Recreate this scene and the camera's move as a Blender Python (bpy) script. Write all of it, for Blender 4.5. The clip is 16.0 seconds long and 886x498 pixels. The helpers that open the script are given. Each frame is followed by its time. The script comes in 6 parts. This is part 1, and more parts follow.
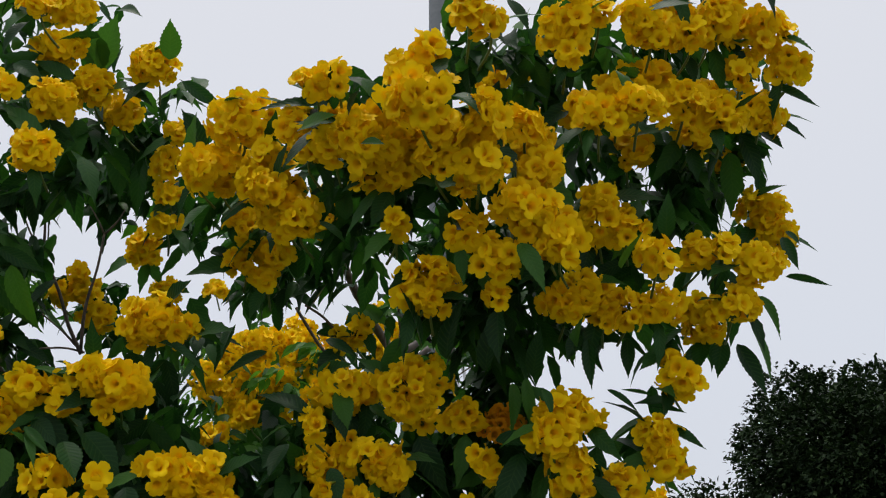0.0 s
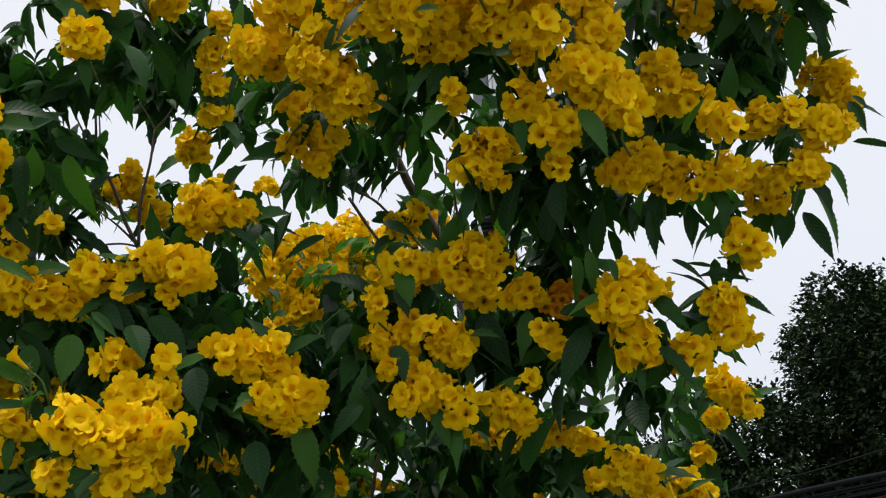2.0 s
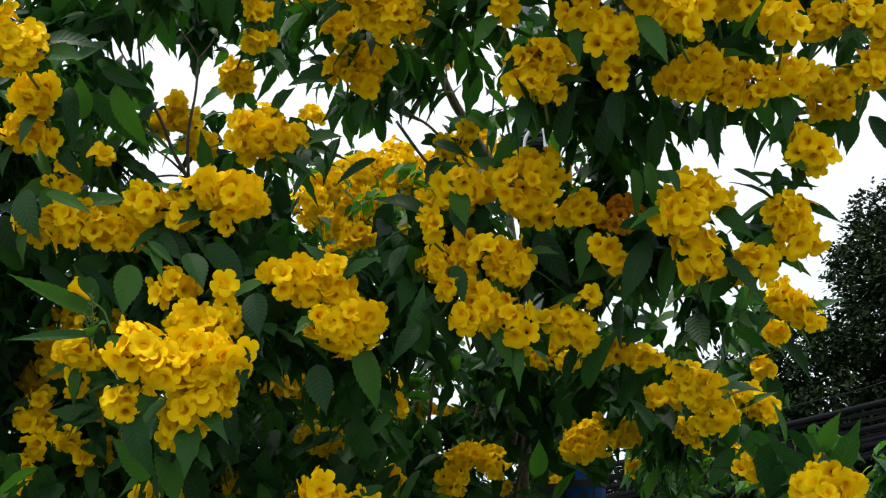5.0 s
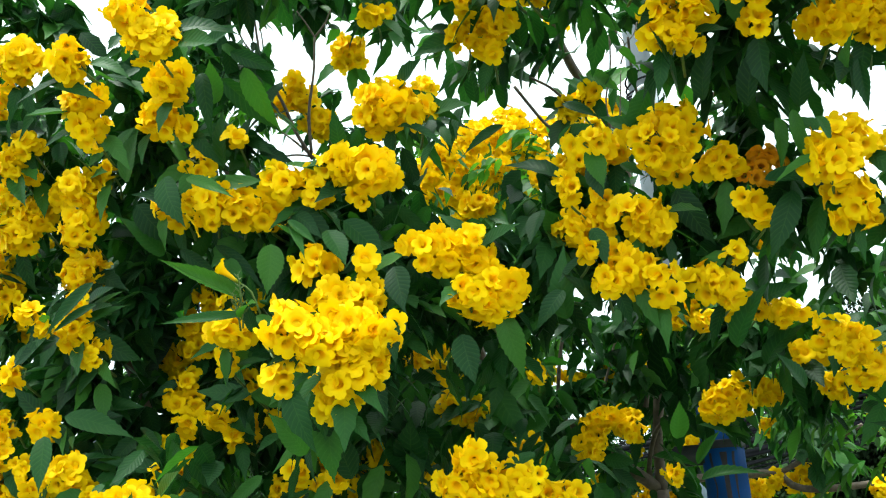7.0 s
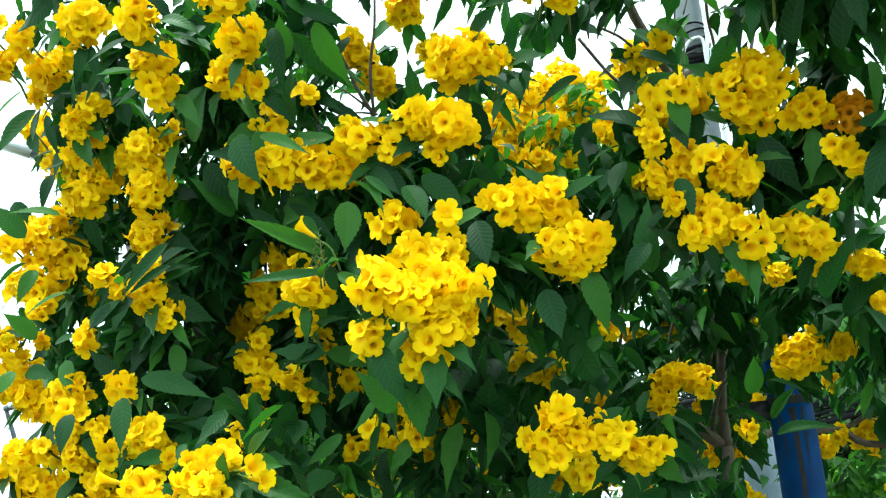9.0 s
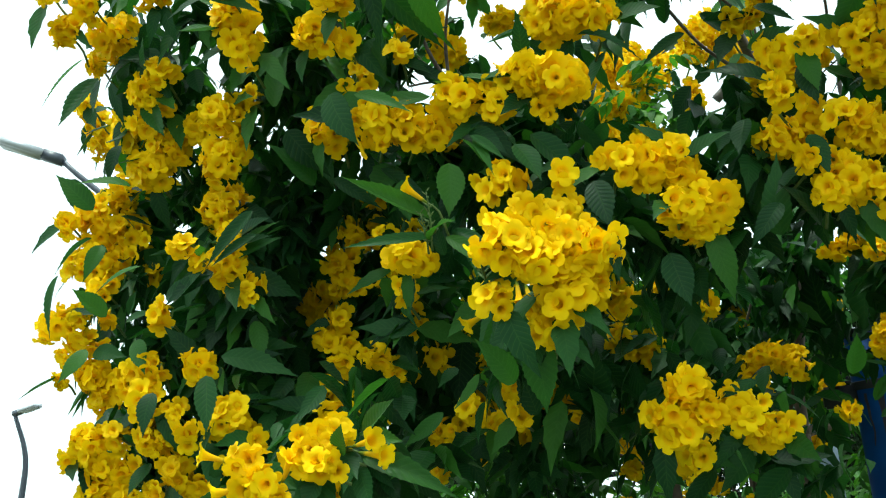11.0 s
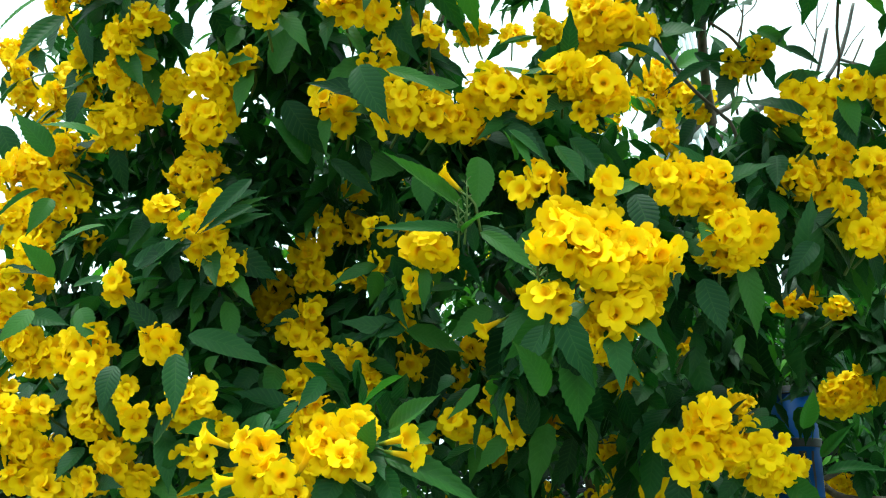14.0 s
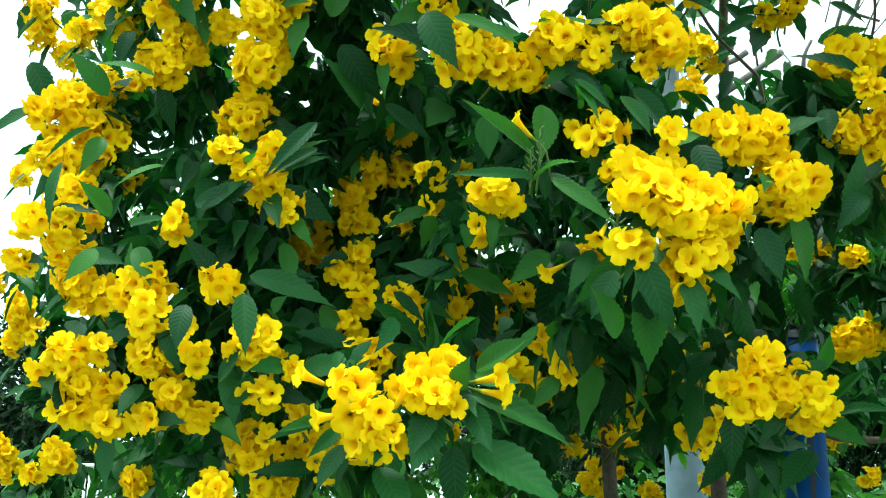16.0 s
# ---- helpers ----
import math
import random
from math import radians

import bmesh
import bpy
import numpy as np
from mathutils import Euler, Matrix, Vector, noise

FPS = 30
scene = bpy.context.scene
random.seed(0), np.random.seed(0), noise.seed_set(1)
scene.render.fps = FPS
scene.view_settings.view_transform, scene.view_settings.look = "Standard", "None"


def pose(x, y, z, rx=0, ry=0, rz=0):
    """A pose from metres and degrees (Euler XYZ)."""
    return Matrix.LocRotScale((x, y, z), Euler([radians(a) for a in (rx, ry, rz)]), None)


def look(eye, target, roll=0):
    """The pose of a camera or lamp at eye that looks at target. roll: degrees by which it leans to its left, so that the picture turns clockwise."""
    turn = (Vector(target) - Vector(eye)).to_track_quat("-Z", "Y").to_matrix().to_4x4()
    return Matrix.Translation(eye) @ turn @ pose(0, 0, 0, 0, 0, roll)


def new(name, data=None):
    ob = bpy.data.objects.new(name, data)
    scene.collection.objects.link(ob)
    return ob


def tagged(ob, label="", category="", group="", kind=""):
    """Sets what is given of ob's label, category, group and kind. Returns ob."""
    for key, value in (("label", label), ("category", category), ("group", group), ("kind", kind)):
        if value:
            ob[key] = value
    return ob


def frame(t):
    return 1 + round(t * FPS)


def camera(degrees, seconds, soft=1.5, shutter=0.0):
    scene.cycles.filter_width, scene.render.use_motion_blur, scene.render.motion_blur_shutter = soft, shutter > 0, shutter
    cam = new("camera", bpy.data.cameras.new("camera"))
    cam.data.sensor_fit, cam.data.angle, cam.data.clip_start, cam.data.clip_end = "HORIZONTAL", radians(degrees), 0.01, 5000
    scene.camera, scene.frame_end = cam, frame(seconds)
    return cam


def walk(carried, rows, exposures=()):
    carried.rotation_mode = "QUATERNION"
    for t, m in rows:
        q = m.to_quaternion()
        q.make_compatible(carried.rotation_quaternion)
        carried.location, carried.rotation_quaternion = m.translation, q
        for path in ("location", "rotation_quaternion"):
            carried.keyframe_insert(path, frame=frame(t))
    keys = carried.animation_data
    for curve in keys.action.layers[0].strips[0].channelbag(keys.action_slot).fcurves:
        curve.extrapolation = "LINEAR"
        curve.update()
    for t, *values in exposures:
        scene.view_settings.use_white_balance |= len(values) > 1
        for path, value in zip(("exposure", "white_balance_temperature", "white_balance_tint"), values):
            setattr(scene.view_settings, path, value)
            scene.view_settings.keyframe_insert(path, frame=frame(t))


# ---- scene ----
cam = camera(46.9, 16.0, soft=1.15)
METRES, EYE, TILT, LEAN, TURN = 1.0, 1.5, 27.0, 0.7, 0.0
ROWS = [
    (0.0, 0.0, 0.0, 0.0, -0.0, 0.0, -0.0),
    (0.5, -0.0167, 0.0037, -0.0177, -0.08, -1.02, -0.03),
    (1.0, -0.0221, 0.0215, -0.043, 0.32, -2.45, 0.49),
    (1.5, -0.0213, 0.0252, -0.0558, 1.16, -3.88, 1.22),
    (2.0, -0.0312, 0.0203, -0.0619, 2.19, -4.84, 1.97),
    (2.5, -0.0356, 0.0205, -0.0652, 3.09, -5.56, 3.16),
    (3.0, -0.0464, 0.0201, -0.0657, 3.5, -6.14, 3.24),
    (5.5, -0.0648, 0.045, -0.0852, 4.93, -8.94, 4.92),
    (6.0, -0.0826, 0.0461, -0.0849, 6.82, -9.06, 6.45),
    (6.5, -0.1046, 0.0463, -0.0856, 7.88, -9.48, 7.35),
    (7.0, -0.1283, 0.0473, -0.0819, 9.01, -9.82, 7.98),
    (7.5, -0.1417, 0.048, -0.0839, 9.81, -10.29, 8.49),
    (8.0, -0.1496, 0.0489, -0.0848, 10.9, -10.58, 8.98),
    (8.5, -0.1732, 0.0555, -0.084, 10.99, -11.04, 9.34),
    (9.0, -0.2176, 0.057, -0.0881, 10.33, -11.65, 9.13),
    (9.5, -0.2686, 0.0587, -0.0916, 10.59, -11.82, 9.7),
    (12.0, -0.467, 0.1748, -0.1964, 9.72, -10.16, 8.12),
    (12.5, -0.4963, 0.1951, -0.2148, 9.2, -9.37, 6.26),
    (13.0, -0.5605, 0.1888, -0.2087, 6.66, -9.04, 4.57),
    (13.5, -0.6266, 0.1754, -0.1991, 4.75, -9.71, 1.97),
    (14.0, -0.6839, 0.1718, -0.1953, 2.6, -9.97, 0.52),
    (14.5, -0.7407, 0.1709, -0.1998, 1.14, -10.05, 0.2),
    (15.0, -0.7971, 0.1553, -0.1929, -0.11, -10.86, -1.12),
    (15.5, -0.831, 0.1413, -0.1849, -0.79, -12.07, -1.31),
    (16.0, -0.8417, 0.1326, -0.1846, 0.22, -13.21, -0.83),
]
EXPOSURES = [(0.0, -0.28, 6500, 14), (1.5, -0.11, 6550, 14), (3.0, 0.1, 6600, 13), (5.5, 0.48, 6450, 6), (7.0, 1.36, 6200, -6), (9.5, 1.46, 5950, -13), (12.0, 0.36, 6150, -8), (13.0, 0.44, 6100, -9), (14.5, 1.38, 5800, -20), (16.0, 1.42, 5750, -22)]
walk(cam, [(t, pose(0, 0, EYE, TILT, LEAN, TURN) @ pose(METRES * x, METRES * y, METRES * z, 90 + pitch, roll, yaw)) for t, x, y, z, yaw, pitch, roll in ROWS], EXPOSURES)

# ---- world, sun ----
world = bpy.data.worlds.new("overcast_sky")
scene.world = world
world.use_nodes = True
wn, wl = world.node_tree.nodes, world.node_tree.links
wn.clear()
sky = wn.new("ShaderNodeTexSky")
sky.sky_type, sky.sun_disc = "NISHITA", False
sky.sun_elevation, sky.sun_rotation = radians(80), radians(233)
wcoord, wsep, wramp = wn.new("ShaderNodeTexCoord"), wn.new("ShaderNodeSeparateXYZ"), wn.new("ShaderNodeValToRGB")
wl.new(wcoord.outputs["Generated"], wsep.inputs[0])
wl.new(wsep.outputs["Z"], wramp.inputs[0])
wramp.color_ramp.elements[0].position, wramp.color_ramp.elements[0].color = 0.0, (0.74, 0.79, 0.84, 1)
wramp.color_ramp.elements[1].position, wramp.color_ramp.elements[1].color = 1.0, (1.0, 1.0, 1.0, 1)
for spot, tone in ((0.35, (0.82, 0.88, 0.94, 1)), (0.65, (0.88, 0.92, 0.96, 1))):
    wramp.color_ramp.elements.new(spot).color = tone
clear_bg, cloud_bg, wmix, wout = wn.new("ShaderNodeBackground"), wn.new("ShaderNodeBackground"), wn.new("ShaderNodeMixShader"), wn.new("ShaderNodeOutputWorld")
clear_bg.inputs["Strength"].default_value = 0.1
cloud_bg.inputs["Strength"].default_value = 1.08
wl.new(sky.outputs[0], clear_bg.inputs["Color"])
wl.new(wramp.outputs[0], cloud_bg.inputs["Color"])
wmix.inputs[0].default_value = 0.9
wl.new(clear_bg.outputs[0], wmix.inputs[1])
wl.new(cloud_bg.outputs[0], wmix.inputs[2])
wl.new(wmix.outputs[0], wout.inputs[0])

sun_data = bpy.data.lights.new("sun", "SUN")
sun_data.energy, sun_data.angle, sun_data.color = 2.6, radians(25), (1.0, 0.97, 0.9)
sun = new("sun", sun_data)
sun.matrix_world = look((-1.2, -0.9, 9), (0, 0, 0))


# ---- materials ----
def nodes_of(name):
    mat = bpy.data.materials.new(name)
    mat.use_nodes = True
    nt = mat.node_tree
    return mat, nt.nodes, nt.links, nt.nodes["Principled BSDF"]


def ramp(nodes, stops):
    node = nodes.new("ShaderNodeValToRGB")
    els = node.color_ramp.elements
    while len(els) < len(stops):
        els.new(0.5)
    for el, (pos, col) in zip(els, stops):
        el.position, el.color = pos, (*col, 1)
    return node


def maths(nodes, links, op, a, b=None, c=None):
    node = nodes.new("ShaderNodeMath")
    node.operation = op
    for i, v in enumerate((a, b, c)):
        if v is None:
            continue
        if isinstance(v, (int, float)):
            node.inputs[i].default_value = v
        else:
            links.new(v, node.inputs[i])
    return node.outputs[0]


def mix_rgb(nodes, links, fac, a, b, blend="MIX"):
    node = nodes.new("ShaderNodeMix")
    node.data_type, node.blend_type = "RGBA", blend
    for sock, v in ((node.inputs[0], fac), (node.inputs[6], a), (node.inputs[7], b)):
        if isinstance(v, (int, float)):
            sock.default_value = v
        elif isinstance(v, tuple):
            sock.default_value = (*v, 1)
        else:
            links.new(v, sock)
    return node.outputs[2]


def noise_tex(nodes, links, scale, detail=4, coord=None):
    node = nodes.new("ShaderNodeTexNoise")
    node.inputs["Scale"].default_value, node.inputs["Detail"].default_value = scale, detail
    if coord is not None:
        links.new(coord, node.inputs["Vector"])
    return node.outputs["Fac"]


def bump(nodes, links, height, bsdf, strength, distance):
    node = nodes.new("ShaderNodeBump")
    node.inputs["Strength"].default_value, node.inputs["Distance"].default_value = strength, distance
    links.new(height, node.inputs["Height"])
    links.new(node.outputs[0], bsdf.inputs["Normal"])


def with_translucent(mat, nodes, links, bsdf, colour, share):
    trans, mix, out = nodes.new("ShaderNodeBsdfTranslucent"), nodes.new("ShaderNodeMixShader"), nodes["Material Output"]
    links.new(colour, trans.inputs["Color"])
    mix.inputs[0].default_value = share
    links.new(bsdf.outputs[0], mix.inputs[1])
    links.new(trans.outputs[0], mix.inputs[2])
    links.new(mix.outputs[0], out.inputs[0])


def petal_material(name, light, deep):
    """Yellow petals: green calyx at the foot, deeper throat, fine length-wise veins."""
    mat, nodes, links, bsdf = nodes_of(name)
    uv = nodes.new("ShaderNodeUVMap")
    sep = nodes.new("ShaderNodeSeparateXYZ")
    links.new(uv.outputs[0], sep.inputs[0])
    along = ramp(nodes, [(0.0, (0.13, 0.2, 0.03)), (0.1, (0.2, 0.26, 0.03)), (0.16, (0.75, 0.52, 0.02)), (0.4, deep), (0.5, deep), (0.6, light), (1.0, light)])
    links.new(sep.outputs["Y"], along.inputs[0])
    info = nodes.new("ShaderNodeObjectInfo")
    tone = ramp(nodes, [(0.0, (0.88, 0.84, 0.75)), (0.5, (1.0, 1.0, 0.95)), (1.0, (1.03, 1.07, 1.0))])
    links.new(info.outputs["Random"], tone.inputs[0])
    veins = nodes.new("ShaderNodeTexWave")
    veins.inputs["Scale"].default_value, veins.inputs["Distortion"].default_value = 9.0, 1.2
    links.new(uv.outputs[0], veins.inputs["Vector"])
    tex = nodes.new("ShaderNodeTexCoord")
    blotch = noise_tex(nodes, links, 90, 3, tex.outputs["Object"])
    throat = ramp(nodes, [(0.25, (0, 0, 0)), (0.42, (1, 1, 1)), (0.6, (0, 0, 0))])
    links.new(sep.outputs["Y"], throat.inputs[0])
    streak = maths(nodes, links, "MULTIPLY", throat.outputs[0], maths(nodes, links, "MULTIPLY", veins.outputs["Fac"], 0.16))
    lined = mix_rgb(nodes, links, streak, along.outputs[0], (0.55, 0.18, 0.008))
    col = mix_rgb(nodes, links, 1.0, lined, tone.outputs[0], "MULTIPLY")
    soft = mix_rgb(nodes, links, blotch, (0.93, 0.9, 0.8), (1.0, 1.02, 1.0))
    col = mix_rgb(nodes, links, 1.0, col, soft, "MULTIPLY")
    links.new(col, bsdf.inputs["Base Color"])
    bsdf.inputs["Roughness"].default_value = 0.55
    bsdf.inputs["Specular IOR Level"].default_value = 0.06
    stretch = nodes.new("ShaderNodeMapping")
    stretch.inputs["Scale"].default_value = (34.0, 7.0, 1.0)
    links.new(uv.outputs[0], stretch.inputs["Vector"])
    crinkle = noise_tex(nodes, links, 1.0, 3, stretch.outputs[0])
    relief = maths(nodes, links, "MULTIPLY_ADD", veins.outputs["Fac"], 0.25, crinkle)
    bump(nodes, links, relief, bsdf, 0.3, 0.0011)
    with_translucent(mat, nodes, links, bsdf, col, 0.22)
    return mat


def leaf_material(name, stops, island, rough=0.42, share=0.28, gloss=0.13):
    """Green leaf: paler midrib and side veins with relief, tone varied leaf by leaf."""
    mat, nodes, links, bsdf = nodes_of(name)
    uv = nodes.new("ShaderNodeUVMap")
    sep = nodes.new("ShaderNodeSeparateXYZ")
    links.new(uv.outputs[0], sep.inputs[0])
    side = maths(nodes, links, "ABSOLUTE", maths(nodes, links, "SUBTRACT", sep.outputs["X"], 0.5))
    run = maths(nodes, links, "SUBTRACT", maths(nodes, links, "MULTIPLY", sep.outputs["Y"], 11.0), maths(nodes, links, "MULTIPLY", side, 4.0))
    saw = maths(nodes, links, "ABSOLUTE", maths(nodes, links, "SUBTRACT", maths(nodes, links, "FRACT", run), 0.5))
    vein = maths(nodes, links, "SMOOTH_MIN", maths(nodes, links, "MULTIPLY", saw, 2.0), maths(nodes, links, "MULTIPLY", side, 9.0), 0.2)
    thin = ramp(nodes, [(0.0, (1, 1, 1)), (0.22, (0.12, 0.12, 0.12)), (1.0, (0, 0, 0))])
    links.new(vein, thin.inputs[0])
    if island:
        pick = nodes.new("ShaderNodeNewGeometry").outputs["Random Per Island"]
    else:
        pick = nodes.new("ShaderNodeObjectInfo").outputs["Random"]
    tone = ramp(nodes, stops)
    links.new(pick, tone.inputs[0])
    tex = nodes.new("ShaderNodeTexCoord")
    spots = noise_tex(nodes, links, 60, 4, tex.outputs["Object"])
    shade = mix_rgb(nodes, links, spots, (0.72, 0.74, 0.7), (1.2, 1.18, 1.1))
    col = mix_rgb(nodes, links, 1.0, tone.outputs[0], shade, "MULTIPLY")
    col = mix_rgb(nodes, links, maths(nodes, links, "MULTIPLY", thin.outputs[0], 0.15), col, (0.12, 0.24, 0.05))
    links.new(col, bsdf.inputs["Base Color"])
    bsdf.inputs["Roughness"].default_value = rough
    bsdf.inputs["Specular IOR Level"].default_value = gloss
    bump(nodes, links, vein, bsdf, 0.22, 0.0013)
    bright = mix_rgb(nodes, links, 1.0, col, (1.5, 1.9, 0.7), "MULTIPLY")
    with_translucent(mat, nodes, links, bsdf, bright, share)
    return mat


def rough_material(name, dark, pale, scale, rough, depth=0.003, metal=0.0):
    mat, nodes, links, bsdf = nodes_of(name)
    tex = nodes.new("ShaderNodeTexCoord")
    fine = noise_tex(nodes, links, scale, 6, tex.outputs["Object"])
    broad = noise_tex(nodes, links, scale / 9, 3, tex.outputs["Object"])
    both = maths(nodes, links, "MULTIPLY_ADD", fine, 0.6, maths(nodes, links, "MULTIPLY", broad, 0.4))
    tone = ramp(nodes, [(0.3, dark), (0.7, pale)])
    links.new(both, tone.inputs[0])
    links.new(tone.outputs[0], bsdf.inputs["Base Color"])
    bsdf.inputs["Roughness"].default_value, bsdf.inputs["Metallic"].default_value = rough, metal
    bump(nodes, links, fine, bsdf, 0.6, depth)
    return mat


YELLOW = petal_material("yellow_petal", (1.0, 0.68, 0.004), (1.0, 0.59, 0.003))
ORANGE = petal_material("withering_petal", (0.85, 0.36, 0.01), (0.6, 0.22, 0.01))
DARK_LEAF_STOPS = [(0.0, (0.009, 0.034, 0.013)), (0.45, (0.015, 0.058, 0.018)), (0.8, (0.028, 0.095, 0.022)), (1.0, (0.055, 0.155, 0.027))]
LEAF = leaf_material("leaf_green", DARK_LEAF_STOPS, False)
FOLIAGE = leaf_material("foliage_green", DARK_LEAF_STOPS, True)
# foliage green made lighter: sunlight on the far side put into the colour
SUNLIT_BACK_FOLIAGE = leaf_material("sunlit_back_foliage_green", [(0.0, (0.025, 0.075, 0.018)), (0.5, (0.05, 0.14, 0.025)), (0.85, (0.08, 0.2, 0.03)), (1.0, (0.14, 0.29, 0.04))], True, 0.45, 0.35)
YOUNG = leaf_material("young_leaf_green", [(0.0, (0.03, 0.09, 0.02)), (1.0, (0.06, 0.16, 0.027))], False, 0.4, 0.3)
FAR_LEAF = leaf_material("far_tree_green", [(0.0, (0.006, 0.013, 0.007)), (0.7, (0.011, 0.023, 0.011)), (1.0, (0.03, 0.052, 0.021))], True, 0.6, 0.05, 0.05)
HEDGE_LEAF = leaf_material("hedge_green", [(0.0, (0.03, 0.08, 0.02)), (0.7, (0.05, 0.12, 0.03)), (1.0, (0.09, 0.19, 0.05))], True, 0.45, 0.2)
STALK = rough_material("green_stalk", (0.06, 0.11, 0.02), (0.12, 0.18, 0.04), 120, 0.6, 0.0005)
BARK = rough_material("grey_brown_bark", (0.05, 0.038, 0.03), (0.17, 0.13, 0.1), 70, 0.85, 0.003)
PALE_BARK = rough_material("pale_dead_wood", (0.07, 0.062, 0.06), (0.2, 0.18, 0.165), 60, 0.85, 0.003)
POLE_PAINT = rough_material("galvanised_pole", (0.1, 0.115, 0.13), (0.17, 0.19, 0.21), 25, 0.55, 0.0006)
# blue-grey that carries the shrub's shade on the lower pole
POLE_SHADE = rough_material("blue_grey_pole_shade", (0.1, 0.14, 0.19), (0.19, 0.24, 0.31), 25, 0.7, 0.0006)
BLUE_PAINT = rough_material("blue_paint", (0.003, 0.03, 0.13), (0.005, 0.085, 0.36), 9, 0.55, 0.0008)
BLUE_PAINT.node_tree.nodes["Principled BSDF"].inputs["Specular IOR Level"].default_value = 0.15
RUST = rough_material("rust_streak", (0.012, 0.016, 0.03), (0.045, 0.035, 0.04), 60, 0.85, 0.0006)
BLACK_METAL = rough_material("black_clamp", (0.012, 0.014, 0.02), (0.03, 0.034, 0.045), 50, 0.5, 0.0008)
CABLE_BLACK = rough_material("black_cable", (0.006, 0.006, 0.008), (0.014, 0.014, 0.018), 40, 0.85, 0.0005)
CABLE_BLACK.node_tree.nodes["Principled BSDF"].inputs["Specular IOR Level"].default_value = 0.1
WIRE_WHITE = rough_material("white_cable", (0.55, 0.58, 0.62), (0.72, 0.74, 0.76), 60, 0.45, 0.0004)
LAMP_GREY = rough_material("lamp_grey", (0.05, 0.06, 0.08), (0.09, 0.1, 0.13), 20, 0.45, 0.0005)
LAMP_PALE = rough_material("lamp_pale", (0.4, 0.42, 0.46), (0.5, 0.52, 0.56), 20, 0.4, 0.0005)
GROUND = rough_material("ground_soil_grass", (0.05, 0.07, 0.03), (0.16, 0.15, 0.1), 3.0, 0.95, 0.02)


# ---- builders ----
def mesh_of(bm, name, mat, smooth=True):
    me = bpy.data.meshes.new(name)
    bm.to_mesh(me)
    bm.free()
    me.materials.append(mat)
    if smooth:
        me.shade_smooth()
    return me


def part(name, bm, mat, parent=None, label="", smooth=True):
    """One mesh object under a thing or a part; bm is a bmesh or a ready mesh."""
    me = bm if isinstance(bm, bpy.types.Mesh) else mesh_of(bm, name, mat, smooth)
    ob = new(name, me)
    ob.parent = parent
    if label:
        ob["label"] = label
    return ob


def smooth_line(points, steps=4):
    """Catmull-Rom line through the points."""
    pts = [Vector(p) for p in points]
    if len(pts) < 3:
        return pts
    ext = [2 * pts[0] - pts[1]] + pts + [2 * pts[-1] - pts[-2]]
    out = []
    for i in range(1, len(ext) - 2):
        a, b, c, d = ext[i - 1:i + 3]
        for k in range(steps):
            u = k / steps
            out.append(0.5 * (2 * b + (c - a) * u + (2 * a - 5 * b + 4 * c - d) * u * u + (3 * b - a - 3 * c + d) * u ** 3))
    return out + [pts[-1]]


def tube(bm, points, r0, r1, sides=8, steps=4, knobby=0.0):
    """A tapered tube along a smooth line, closed at both ends."""
    line = smooth_line(points, steps)
    rings = []
    for i, p in enumerate(line):
        way = (line[min(i + 1, len(line) - 1)] - line[max(i - 1, 0)]).normalized()
        side = way.orthogonal().normalized() if i == 0 else (side - way * side.dot(way)).normalized()
        up = way.cross(side)
        r = r0 + (r1 - r0) * i / max(1, len(line) - 1)
        ring = []
        for k in range(sides):
            a = 2 * math.pi * k / sides
            q = side * math.cos(a) + up * math.sin(a)
            ring.append(bm.verts.new(p + q * r * (1 + knobby * noise.noise(p * 14 + q * 2))))
        rings.append(ring)
    for a, b in zip(rings, rings[1:]):
        for k in range(sides):
            bm.faces.new((a[k], a[(k + 1) % sides], b[(k + 1) % sides], b[k]))
    bm.faces.new(rings[0][::-1])
    bm.faces.new(rings[-1])
    return bm


def box(bm, size, m):
    made = bmesh.ops.create_cube(bm, size=1.0, matrix=m @ Matrix.Diagonal((*size, 1)))
    edges = {e for v in made["verts"] for e in v.link_edges}
    bmesh.ops.bevel(bm, geom=list(edges), offset=min(size) * 0.15, segments=2, affect="EDGES")
    return bm


# ---- setting ----
ground_bm = bmesh.new()
bmesh.ops.create_grid(ground_bm, x_segments=60, y_segments=60, size=400)
for v in ground_bm.verts:
    v.co.z = 0.05 * noise.noise(v.co * 0.05)
tagged(part("ground", ground_bm, GROUND), "patchy soil and short grass under the shrub", "ground", kind="structure")

# grey street pole behind the shrub, with loose white cables and black tie wires
pole = tagged(new("street_pole"), "tall tapered grey metal street pole behind the shrub", "pole")
pole.location = (0.012, 3.82, 0)
part("shaft", tube(bmesh.new(), [(0, 0, 0), (0, 0, 1.5), (0, 0, 3.2), (0, 0, 4.6), (0, 0, 7.5)], 0.072, 0.03, 24), POLE_PAINT, pole)
# added shell, not a pole part: its blue-grey stands for the shade there
part("shade_shell", tube(bmesh.new(), [(0, 0, 0.02), (0, 0, 0.9), (0, 0, 1.78)], 0.0755, 0.071, 24), POLE_SHADE, pole, "added shell on the lower pole, shade put into its blue-grey colour")
part("base_plate", box(bmesh.new(), (0.3, 0.3, 0.02), pose(0, 0, 0.01)), POLE_PAINT, pole)
